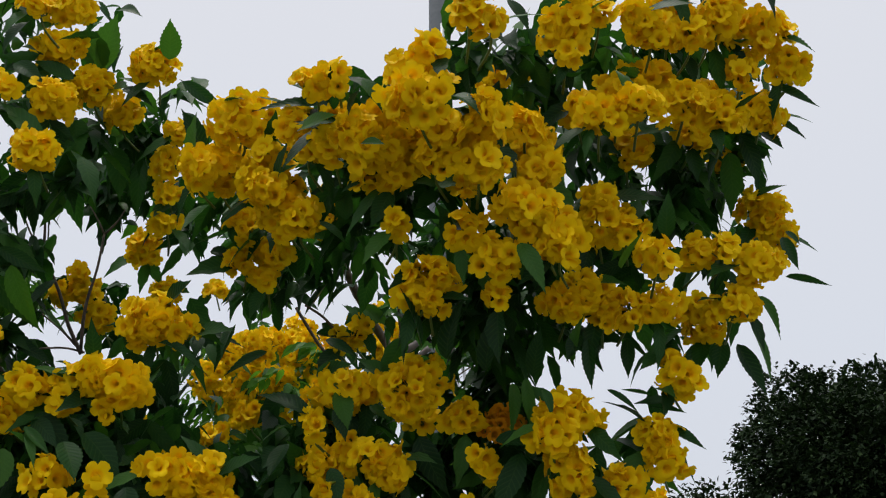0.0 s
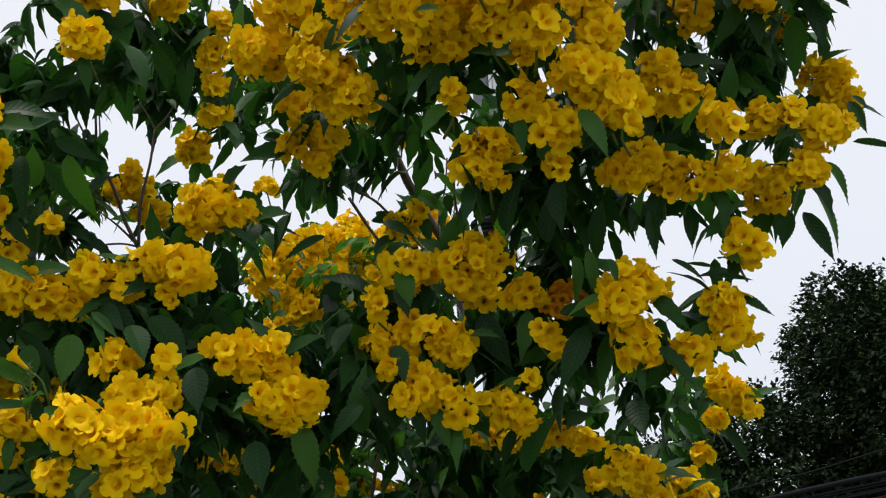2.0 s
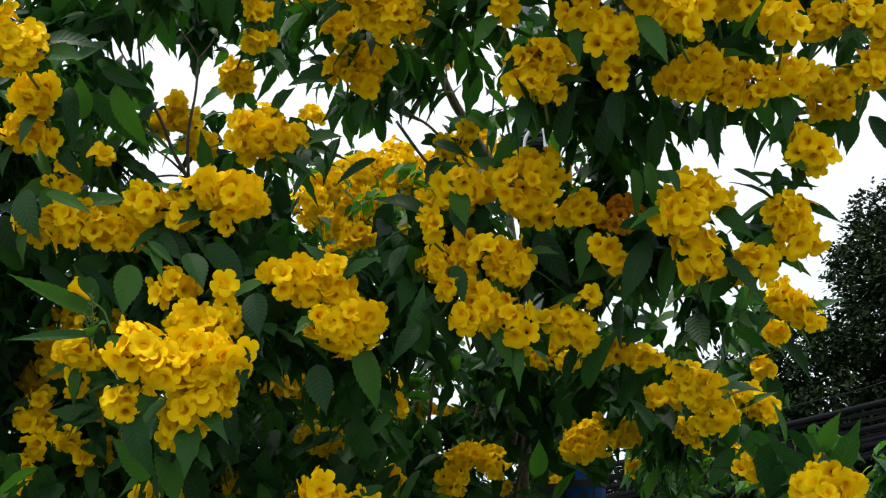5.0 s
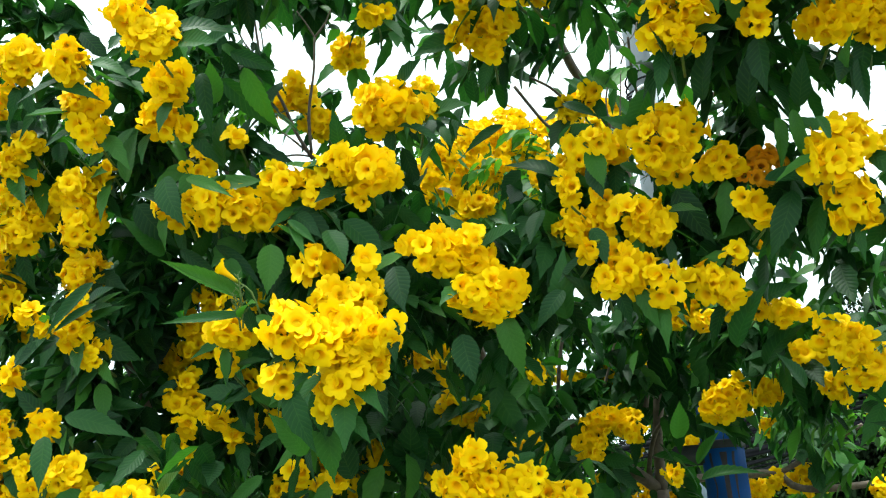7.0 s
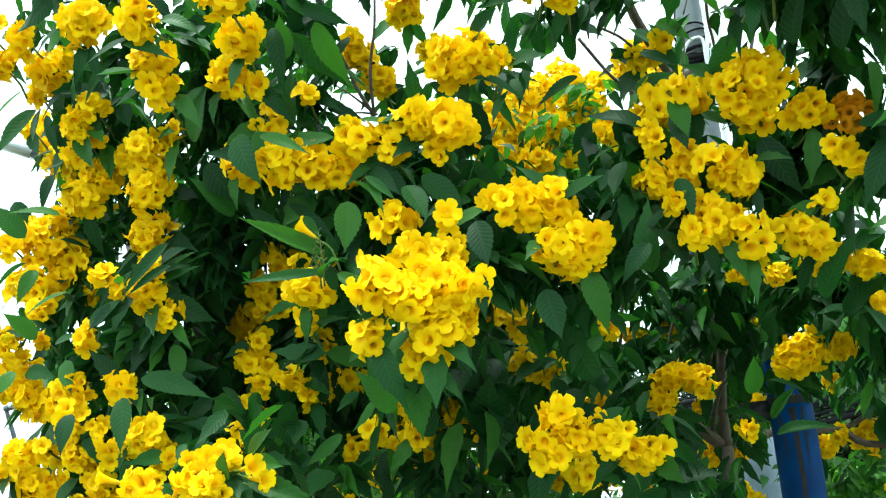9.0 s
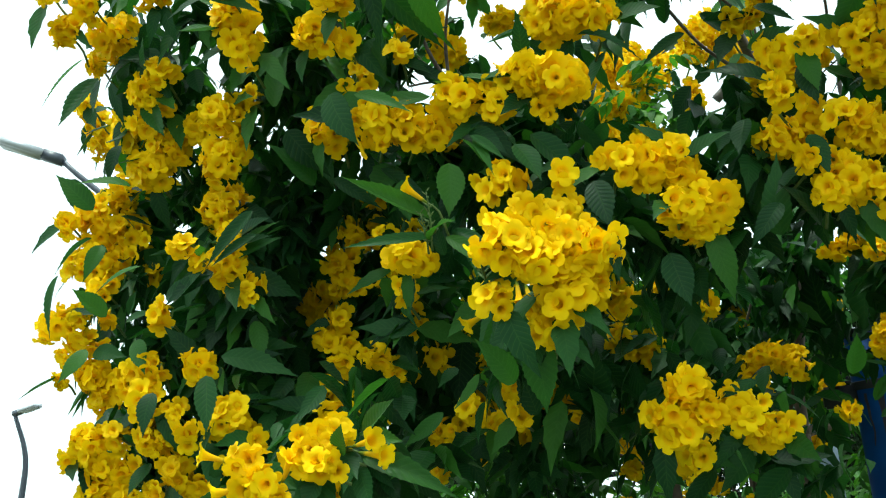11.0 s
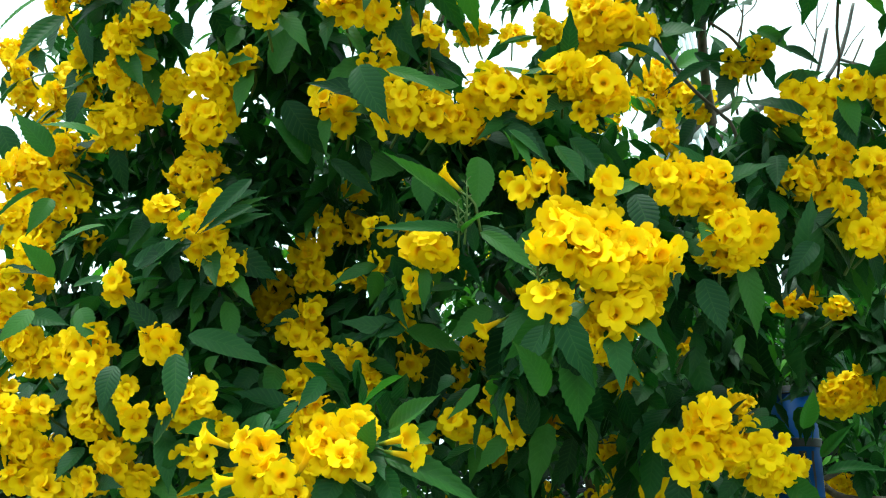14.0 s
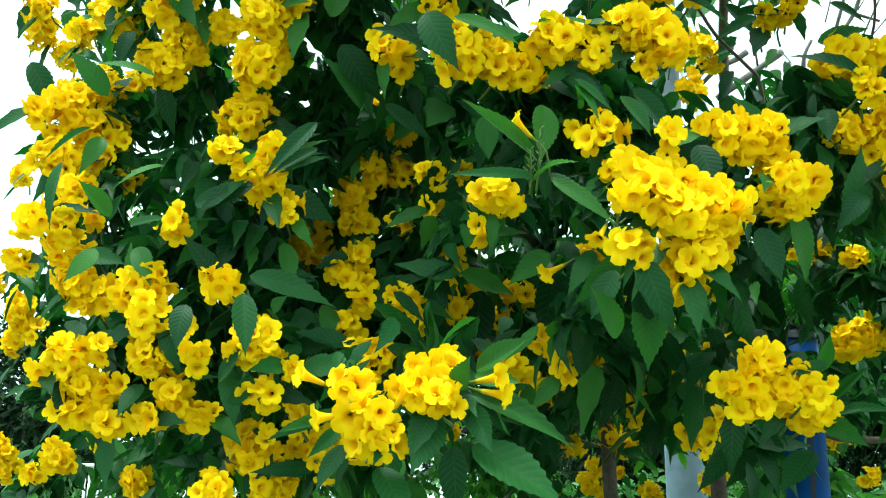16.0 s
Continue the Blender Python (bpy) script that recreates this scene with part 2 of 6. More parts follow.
for turn in range(4):
    z = 3.13 + 0.022 * turn
    ring = [(0.062 * math.cos(a), 0.062 * math.sin(a), z + 0.018 * math.sin(a + turn)) for a in [i * math.pi / 6 for i in range(13)]]
    part("tie_wire", tube(bmesh.new(), ring, 0.004, 0.004, 6, 2), CABLE_BLACK, pole, "black wire wound round the pole")
for off, bow in ((0.05, 0.012), (0.066, 0.03), (0.082, 0.05)):
    line = [(off, -0.06, 2.55), (off + bow, -0.07, 2.8), (off - 0.01, -0.075, 3.02), (off + 0.4 * bow, -0.07, 3.2), (off - 0.02, -0.06, 3.6), (off - 0.03, -0.05, 4.6)]
    part("cable", tube(bmesh.new(), line, 0.0075, 0.0075, 8), WIRE_WHITE, pole, "loose white cable strapped to the pole")

coil_rng = random.Random(91)
for turn in range(9):
    z, r = 3.03 + 0.009 * turn, 0.064 + 0.012 * coil_rng.random()
    ring = [(r * math.cos(a) + 0.004 * coil_rng.uniform(-1, 1), r * math.sin(a), z + 0.02 * math.sin(a + turn) + 0.004 * coil_rng.uniform(-1, 1)) for a in [i * math.pi / 6 for i in range(13)]]
    part("cable_coil", tube(bmesh.new(), ring, 0.008, 0.008, 6, 2), CABLE_BLACK, pole, "black cable coiled round the pole")
part("cable", tube(bmesh.new(), [(-0.02, -0.085, 2.96), (-0.045, -0.09, 3.06), (-0.02, -0.095, 3.12), (0.03, -0.09, 3.13), (0.035, -0.09, 3.04), (0.04, -0.085, 2.96)], 0.006, 0.006, 8), WIRE_WHITE, pole, "loop of loose white cable")
part("cable", tube(bmesh.new(), [(0.075, -0.07, 2.9), (0.085, -0.08, 3.0), (0.08, -0.07, 3.05)], 0.014, 0.014, 8), WIRE_WHITE, pole, "loose end of thick white cable")

# blue pipe in front of it
pipe = tagged(new("blue_pipe"), "blue painted steel pipe with black clamp standing in the shrub", "pipe")
pipe.location = (0.048, 2.74, 0)
part("tube", tube(bmesh.new(), [(0, 0, 0), (0, 0, 1.0), (0, 0, 1.8)], 0.052, 0.052, 28), BLUE_PAINT, pipe)
for turn, (a, z0, z1, wide) in enumerate(((-1.6, 1.34, 1.66, 0.008), (-1.15, 1.5, 1.66, 0.004), (-2.2, 1.54, 1.66, 0.004))):
    bm, rows = bmesh.new(), []
    for i in range(9):
        v = i / 8
        w = wide * (0.35 + 0.65 * v) * (1 + 0.5 * noise.noise(Vector((turn * 3.1, v * 5, 0.4)))) / 0.052
        lean = 0.12 * noise.noise(Vector((turn * 2.3, v * 3, 1.7)))
        rows.append([bm.verts.new((0.0526 * math.cos(a + lean + w * k), 0.0526 * math.sin(a + lean + w * k), z0 + (z1 - z0) * v)) for k in (-1, -0.33, 0.33, 1)])
    for low, high in zip(rows, rows[1:]):
        for k in range(3):
            bm.faces.new((low[k], low[k + 1], high[k + 1], high[k]))
    part("rust_streak", bm, RUST, pipe, "dark rusty streak run down the paint")
part("clamp", tube(bmesh.new(), [(0, 0, 1.67), (0, 0, 1.68), (0, 0, 1.69)], 0.056, 0.056, 28), BLACK_METAL, pipe, "black band clamp")
part("cap", tube(bmesh.new(), [(0, 0, 1.795), (0, 0, 1.805), (0, 0, 1.815)], 0.054, 0.045, 28), BLACK_METAL, pipe)
part("bracket", box(bmesh.new(), (0.075, 0.03, 0.05), pose(-0.085, -0.01, 1.66)), BLACK_METAL, pipe, "black steel bracket")


def street_lamp(foot, head, way, length, label):
    """A lamp head on a bent arm that comes up from the foot."""
    lamp = tagged(new("street_lamp"), label, "lamp")
    lamp.location = foot
    tip = Vector(head) - Vector(foot)
    way = Vector(way).normalized()
    back = tip - way * length * 0.5
    part("pole", tube(bmesh.new(), [(0, 0, 0), (0, 0, tip.z * 0.55), Vector((0, 0, tip.z * 0.8)) + way * 0.1, back], 0.06, 0.03, 14, 6), LAMP_GREY, lamp)
    turn = way.to_track_quat("Y", "Z").to_matrix().to_4x4()
    part("neck", box(bmesh.new(), (length * 0.2, length * 0.34, length * 0.15), Matrix.Translation(tip - way * length * 0.36) @ turn), LAMP_GREY, lamp)
    shell = part("housing", box(bmesh.new(), (length * 0.32, length * 0.75, length * 0.11), Matrix.Translation(tip + way * length * 0.15) @ turn), LAMP_PALE, lamp, "pale grey lamp housing")
    part("lens", box(bmesh.new(), (length * 0.26, length * 0.6, length * 0.03), Matrix.Translation(tip + way * length * 0.17) @ turn @ pose(0, 0, -length * 0.06)), LAMP_PALE, shell)
    return lamp



# ---- far trees and cables ----
def leaf_points(serrate, bend, steps, width=0.15, fold=0.3, curl=0.0, quilt=0.0):
    """Rows of a leaf one unit long, from one toothed edge over the midrib to the other; with quilt, the blade bulges between its veins."""
    rows = []
    for i in range(steps + 1):
        v = i / steps
        w = 1.06 * width * math.sin(math.pi * min(1, v ** 0.74 * 0.99 + 0.008)) ** (0.75 + 0.65 * v)
        tooth = i % 2
        z, x = -bend * v * v, curl * v * v
        e = w * (1 + serrate * tooth)
        lift, y = z + fold * w, v + (0.012 if tooth else -0.012) * (0 < i < steps)
        if quilt:
            puff = z + 0.62 * fold * w + quilt * w * (1 if tooth else -0.4)
            rows.append(((x - e, y, lift), (x - 0.5 * w, v, puff), (x, v, z), (x + 0.5 * w, v, puff), (x + e, y, lift)))
        else:
            rows.append(((x - e, y, lift), (x, v, z), (x + e, y, lift)))
    return rows


LEAF_KINDS = ((0.12, 0.165, 0.35, 0.05), (0.32, 0.155, 0.25, -0.09), (0.5, 0.15, 0.45, 0.12), (-0.06, 0.175, 0.5, -0.05), (0.24, 0.14, 0.15, 0.15))
LEAF_FORMS = [leaf_points(0.09, b, 22, w, f, c, 0.012) for b, w, f, c in LEAF_KINDS]
SPRAY_FORMS = [leaf_points(0.17, b, 8, w, f, c) for b, w, f, c in LEAF_KINDS]
FAR_FORMS = [[((-w, 0.3, 0.05), (0, 0, 0)), ((0, 1, -0.1), (w, 0.6, 0.05))] for w in (0.3, 0.36)]
SMALL_FORMS = [[((-w, 0.24, 0.06), (0, 0, 0), (w, 0.24, 0.06)), ((-w * 0.7, 0.68, 0.02), (0, 1, -0.15), (w * 0.7, 0.68, 0.02))] for w in (0.2, 0.25)]


def leaf_mesh(name, places, forms, mat):
    """Many leaves in one mesh; places holds (matrix, form number)."""
    verts, faces, uvs = [], [], []
    for m, k in places:
        rows, start = forms[k % len(forms)], len(verts)
        last, wide = len(rows) - 1, len(rows[0])
        for row in rows:
            verts += [tuple(m @ Vector(p)) for p in row]
        for i in range(last):
            v, w = i / last, (i + 1) / last
            for j in range(wide - 1):
                a, u, n = start + wide * i + j, j / (wide - 1), (j + 1) / (wide - 1)
                faces.append((a, a + 1, a + 1 + wide, a + wide))
                uvs += [u, v, n, v, n, w, u, w]
    me = bpy.data.meshes.new(name)
    me.from_pydata(verts, [], faces)
    me.uv_layers.new(name="UVMap").data.foreach_set("uv", uvs)
    me.materials.append(mat)
    me.shade_smooth()
    return me


def frame_of(at, way, up, length, width=1.0):
    """Matrix that lays a leaf with its foot at a point along a way, its face towards up."""
    y = Vector(way).normalized()
    x = y.cross(Vector(up))
    x = x.normalized() if x.length > 1e-4 else y.orthogonal().normalized()
    z = x.cross(y)
    m = Matrix((x * length * width, y * length, z * length)).transposed().to_4x4()
    return Matrix.Translation(at) @ m


def rand_dir(rng):
    while True:
        v = Vector((rng.uniform(-1, 1), rng.uniform(-1, 1), rng.uniform(-1, 1)))
        if 0.05 < v.length < 1:
            return v.normalized()


def far_tree(x, y, height, lobes, seed, clumps, label, size=0.2):
    """Trunk, limbs to each lobe of the crown, and a crown of leaf clumps with gaps."""
    rng = random.Random(seed)
    tree = tagged(new("tree"), label, "tree")
    tree.location = (x, y, 0)
    part("trunk", tube(bmesh.new(), [(0, 0, 0), (0.1, 0.1, height * 0.25), (0, 0.2, height * 0.6)], height * 0.03, height * 0.016, 12, 5, 0.3), BARK, tree)
    places = []
    for cx, cy, cz, r in lobes:
        part("limb", tube(bmesh.new(), [(0.03, 0.1, height * 0.3), (cx * 0.5, cy * 0.5, (height * 0.35 + cz) / 2), (cx, cy, cz + r * 0.4)], height * 0.013, height * 0.003, 8, 4, 0.3), BARK, tree)
        for _ in range(int(clumps * r * r)):
            d = rand_dir(rng)
            centre = Vector((cx, cy, cz)) + d * r * (0.35 + 0.7 * rng.random() ** 0.6) * (1 + 0.22 * noise.noise(d * 2.3 + Vector((cx, cy, cz))))
            spread = 0.16 + 0.16 * rng.random()
            for _ in range(14):
                p = centre + rand_dir(rng) * spread * rng.random()
                way = (d + rand_dir(rng) * 0.9 + Vector((0, 0, -0.45))).normalized()
                places.append((frame_of(p, way, rand_dir(rng) * 0.6 + Vector((0, 0, 1)), size * rng.uniform(0.7, 1.25)), rng.randrange(2)))
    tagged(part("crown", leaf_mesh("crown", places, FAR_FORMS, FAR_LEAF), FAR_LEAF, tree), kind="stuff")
    return tree


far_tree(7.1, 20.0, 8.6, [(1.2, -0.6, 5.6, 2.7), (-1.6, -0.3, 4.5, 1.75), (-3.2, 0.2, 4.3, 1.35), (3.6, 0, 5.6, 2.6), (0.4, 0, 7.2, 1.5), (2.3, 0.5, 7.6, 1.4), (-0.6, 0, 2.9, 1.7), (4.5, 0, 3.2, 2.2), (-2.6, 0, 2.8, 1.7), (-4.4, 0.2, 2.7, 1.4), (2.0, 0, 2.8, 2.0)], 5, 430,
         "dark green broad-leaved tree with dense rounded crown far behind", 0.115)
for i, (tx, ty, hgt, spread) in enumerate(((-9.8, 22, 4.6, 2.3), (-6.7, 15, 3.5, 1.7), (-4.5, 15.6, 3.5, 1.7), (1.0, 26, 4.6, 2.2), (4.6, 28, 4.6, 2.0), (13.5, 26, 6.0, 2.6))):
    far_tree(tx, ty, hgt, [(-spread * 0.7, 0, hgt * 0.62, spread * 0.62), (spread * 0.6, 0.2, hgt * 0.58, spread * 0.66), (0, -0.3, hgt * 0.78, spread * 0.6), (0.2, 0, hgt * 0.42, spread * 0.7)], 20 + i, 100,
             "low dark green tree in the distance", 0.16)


def hedge(x0, x1, y, height, deep):
    """A clipped-looking row of leafy shoots with stems inside."""
    rng = random.Random(61)
    row = tagged(new("hedge"), "low green leafy hedge standing beyond the shrub", "hedge")
    row.location = (x0, y, 0)
    for k in range(int((x1 - x0) / 0.8)):
        part("stem", tube(bmesh.new(), [(0.4 + k * 0.8, 0, 0), (0.45 + k * 0.8, 0.03, height * 0.4), (0.4 + k * 0.8, 0, height * 0.8)], 0.02, 0.008, 6, 3), BARK, row)
    places = []
    for _ in range(int((x1 - x0) * 620)):
        p = Vector((rng.uniform(0, x1 - x0), rng.uniform(-deep, deep), rng.uniform(0.05, 1) ** 0.7 * height))
        p.z *= 0.93 + 0.12 * noise.noise(Vector((p.x * 1.7, 0, 4)))
        way = rand_dir(rng) + Vector((0, -0.4, 0.35))
        places.append((frame_of(p, way, rand_dir(rng) + Vector((0, -0.4, 1)), rng.uniform(0.07, 0.13)), rng.randrange(2)))
    tagged(part("foliage", leaf_mesh("foliage", places, SMALL_FORMS, HEDGE_LEAF), HEDGE_LEAF, row), kind="stuff")


hedge(-4.4, 8.0, 9.4, 1.72, 0.35)

# a short stretch of pale railing
railing = tagged(new("metal_railing"), "pale grey metal railing with close upright bars", "railing")
railing.location = (-3.35, 7.6, 0)
for k in range(12):
    part("bar", tube(bmesh.new(), [(k * 0.032, 0, 0), (k * 0.032, 0, 0.8), (k * 0.032, 0, 1.62)], 0.009, 0.009, 8, 2), WIRE_WHITE, railing)
part("top_rail", box(bmesh.new(), (0.42, 0.03, 0.03), pose(0.176, 0, 1.635)), WIRE_WHITE, railing)

post = tagged(new("utility_pole"), "round grey concrete pole that carries the overhead cables", "pole")
post.location = (16, 14.4, 0)
part("shaft", tube(bmesh.new(), [(0, 0, 0), (0, 0, 4), (0, 0, 8.5)], 0.15, 0.1, 16), POLE_PAINT, post)
part("crossarm", box(bmesh.new(), (0.08, 0.9, 0.1), pose(0, 0, 7.9)), POLE_PAINT, post)

cable_rng = random.Random(83)
for k in range(16):
    drop, thick = 0.052 * k + cable_rng.uniform(-0.03, 0.03), cable_rng.choice((0.012, 0.02, 0.03, 0.04))
    sag = cable_rng.uniform(-0.06, 0.06)
    line = [(-3.0, 16.2, 2.75 - drop), (0.0, 15.9, 3.0 - drop + sag), (3.36, 15.4 + 0.02 * k, 3.46 - 0.9 * drop), (5.24, 15.3, 3.74 - 0.9 * drop - sag), (9.5, 15.0, 4.5 - drop), (16, 14.4, 6.1 - drop)]
    tagged(part("power_cable", tube(bmesh.new(), line, thick, thick, 6, 6), CABLE_BLACK), "black overhead cable in a sagging bundle", "cable", "overhead cables")
tagged(part("power_cable", tube(bmesh.new(), [(-2.0, 16.0, 2.7), (3.48, 15.4, 3.71), (5.31, 15.3, 4.1), (10.5, 14.8, 5.5), (16, 14.4, 7.4)], 0.011, 0.011, 6, 6), CABLE_BLACK), "single black overhead cable rising past the tree", "cable", "overhead cables")

# ---- the flowering shrub ----
shrub = tagged(new("flowering_shrub"), "large shrub covered in yellow trumpet flowers and dark green leaves", "shrub")


def flower_mesh(seed, flare, length):
    """A trumpet that widens to a cupped mouth with five broad, ruffled lobes; its foot at the origin, its mouth towards +z."""
    rng = random.Random(seed)
    seg, rings, bm = 25, [], bmesh.new()
    uv = bm.loops.layers.uv.new("UVMap")
    sizes = [rng.uniform(0.88, 1.12) for _ in range(5)]
    droops = [rng.uniform(-0.0055, 0.0015) for _ in range(5)]
    tips = [rng.uniform(-0.0018, 0.0018) for _ in range(5)]
    turn, lean = rng.uniform(0, 6), rng.uniform(0, 6)
    shape = ((1, 1, 1, 1, 1), (0.97, 1, 1.01, 1.01, 1), (0.87, 0.99, 1.03, 1.03, 0.99), (0.72, 0.95, 1.05, 1.05, 0.95))
    for step, (z, rad) in enumerate(((0.0, 0.0022), (0.026, 0.0051), (0.0345, 0.009), (0.0388, 0.0145), (0.0411, 0.0198), (0.0412, 0.0246))):
        ring, wide = [], max(0, step - 2)
        for k in range(seg):
            lobe, place = k // 5, k % 5
            s = sizes[lobe] if place else 0.5 * (sizes[lobe] + sizes[lobe - 1])
            r = rad * shape[wide][place] * (1 + (s - 1) * wide / 3) * (flare if step > 1 else 1) * (1 + 0.035 * rng.uniform(-1, 1) * (wide > 1))
            a = 2 * math.pi * (k + (0, -0.3, -0.1, 0.1, 0.3)[place] * (wide == 3)) / seg + turn
            fall = wide / 3 * (droops[lobe] * (0.45 if place == 0 else 1.0) + tips[lobe] * (0, -1.2, -0.5, 0.5, 1.2)[place] + 0.0012 * (place in (1, 4)) - 0.001 * (place == 0))
            fall += 0.0016 * math.sin(a - lean) * (step > 1) * rad / 0.02
            ring.append(bm.verts.new((r * math.cos(a), r * math.sin(a), z * length + fall + 0.0006 * wide * rng.uniform(-1, 1))))
        rings.append(ring)
    marks = (0.0, 0.36, 0.5, 0.68, 0.85, 1.0)
    for i, (a, b) in enumerate(zip(rings, rings[1:])):
        for k in range(seg):
            face = bm.faces.new((a[k], a[(k + 1) % seg], b[(k + 1) % seg], b[k]))
            for loop, (u, v) in zip(face.loops, ((k, i), (k + 1, i), (k + 1, i + 1), (k, i + 1))):
                loop[uv].uv = (u / seg, marks[v])
    return bm


FLOWERS = [mesh_of(flower_mesh(i, f, l), "flower", YELLOW) for i, (f, l) in enumerate(((1.0, 1.0), (1.05, 0.95), (0.94, 1.05), (1.0, 1.1), (0.86, 1.1), (1.08, 0.92), (0.97, 1.0), (0.8, 1.1)))]
OLD_FLOWERS = [mesh_of(flower_mesh(40 + i, f, 1.0), "flower", ORANGE) for i, f in enumerate((0.85, 0.7))]
GOLDEN = math.pi * (3 - math.sqrt(5))
petal_rng = random.Random(11)
HEADS, COLLARS = [], []


def bunch(x, y, z, r, aim=None, old=False):
    """A rounded cluster of trumpet flowers that fan out from one stalk."""
    rng = petal_rng
    centre = Vector((x, y, z))
    aim = Vector(aim or (rng.uniform(-0.25, 0.25) + (0.5 * (x + 0.85) if x < -1.05 else -0.1 * (x + 0.4)), -1.0, rng.uniform(-0.25, 0.3))).normalized()
    turn = aim.to_track_quat("Z", "Y").to_matrix()
    count = max(3, round(3.6 * (r / 0.0178) ** 2))
    loose = r < 0.034 or y > 2.2 or (y > 1.85 and z < 2.2)
    r *= 0.86 if z > 2.25 or x < -1.05 or y > 1.85 else 0.93 if r < 0.05 else 0.97
    reach = math.cos(radians(80 if loose else 102))
    bm, feet, seed = bmesh.new(), [], Vector((7 * x, 5 * z, 40 * r))
    wide, tall = rng.uniform(0.85, 1.22), rng.uniform(0.85, 1.18)
    root = centre - aim * r * 0.35 - Vector((0, 0, r * 0.3))
    for k in range(count):
        c = 1 - (k + 0.5) / count * (1 - reach)
        a = k * GOLDEN + rng.uniform(-0.3, 0.3)
        s = math.sqrt(max(0, 1 - c * c))
        d = (turn @ Vector((s * math.cos(a), s * math.sin(a), c)) + 0.2 * rand_dir(rng) + Vector((0, 0, 0.04))).normalized()
        mouth = centre + Vector((d.x * wide, d.y, d.z * tall)) * r * (rng.uniform(0.56, 0.72) if k % 4 == 3 else rng.uniform(0.76, 0.97)) * (rng.uniform(1.0, 1.45) if loose else 1.0) * (1 + 0.22 * noise.noise(d * 1.9 + seed))
        size = rng.uniform(0.66, 0.84)
        if k > 0.8 * count and rng.random() < 0.5:
            mouth += (mouth - centre) * 0.15
            face = (d + 0.5 * rand_dir(rng) + Vector((0, 0, -0.35))).normalized()
        else:
            face = (0.68 * d + 0.3 * aim + 0.55 * rand_dir(rng) + Vector((0, 0, -0.25))).normalized()
        foot = mouth - face * 0.039 * size
        feet.append((foot, face, size))
        mid = (foot + root) / 2 - d * 0.004
        if (foot - root).length > 0.006:
            tube(bm, [root, mid, foot], 0.0016, 0.0013, 5, 1)
    tube(bm, [root + Vector((0, 0.004, 0)), root + Vector((0, 0.03, -0.01)), root + Vector((rng.uniform(-0.02, 0.02), 0.07, -0.02))], 0.0022, 0.0024, 6, 2)
    cluster = part("flower_head", bm, STALK, shrub, "bunch of withering orange flowers" if old else "")
    stock = OLD_FLOWERS if old else FLOWERS
    for foot, d, size in feet:
        ob = new("flower", stock[rng.randrange(len(stock)) if rng.random() < 0.85 else 0])
        ob.parent = cluster
        ob.matrix_basis = Matrix.Translation(foot) @ d.to_track_quat("Z", "Y").to_matrix().to_4x4() @ pose(0, 0, 0, 0, 0, rng.uniform(0, 360)) @ Matrix.Diagonal((size, size, size, 1))
    HEADS.append((x, y, z, r))
    for _ in range(rng.choice((1, 2, 2, 3)) if r > 0.03 else 1):
        e = turn @ Vector((math.cos(a := rng.uniform(0, 6.28)), math.sin(a), 0))
        at = centre + e * r * rng.uniform(0.6, 0.85) - aim * r * 0.15
        way = e * 0.7 + aim * rng.uniform(0.1, 0.6) + 0.35 * rand_dir(rng) + Vector((0, 0, -0.45))
        COLLARS.append((frame_of(at, way, aim + 0.5 * rand_dir(rng) + Vector((0, 0, 0.6)), rng.uniform(0.055, 0.1), rng.uniform(0.8, 1.2)), rng.randrange(5)))
    if y < 2.3:
        leafy(x + rng.uniform(-0.3, 0.3) * r, y + 0.12 + r, z + 0.03, r * 0.85, 0.6)
    return cluster


def single(x, y, z, aim):
    """One flower on a short stalk of its own."""
    foot, aim = Vector((x, y, z)), Vector(aim).normalized()
    stalk = part("flower_stalk", tube(bmesh.new(), [foot + aim * 0.002, foot - aim * 0.02, foot - aim * 0.03 + Vector((0, 0.02, -0.03))], 0.0013, 0.002, 5, 2), STALK, shrub)
    ob = new("flower", FLOWERS[4])
    ob.parent = stalk
    ob.matrix_basis = Matrix.Translation(foot) @ aim.to_track_quat("Z", "Y").to_matrix().to_4x4() @ Matrix.Diagonal((0.85, 0.85, 0.95, 1))


LEAF_OBJECTS = [leaf_mesh("leaf", [(Matrix.Identity(4), k)], LEAF_FORMS, LEAF) for k in range(5)]
YOUNG_OBJECTS = [leaf_mesh("leaf", [(Matrix.Identity(4), k)], LEAF_FORMS, YOUNG) for k in range(5)]
leaf_rng = random.Random(23)


def leaf(x0, y0, z0, x1, y1, z1, width, young=False, roll=None):
    """One large leaf from foot to tip."""
    a, b = Vector((x0, y0, z0)), Vector((x1, y1, z1))
    up = Vector((leaf_rng.uniform(-0.5, 0.5), -1, leaf_rng.uniform(0.1, 0.9)))
    length = (b - a).length * 1.04
    ob = new("leaf", (YOUNG_OBJECTS if young else LEAF_OBJECTS)[leaf_rng.randrange(5)])
    ob.parent = shrub
    ob.matrix_basis = frame_of(a, b - a, up, length, min(1.35, max(0.45, width / length / 0.31)))
    return ob


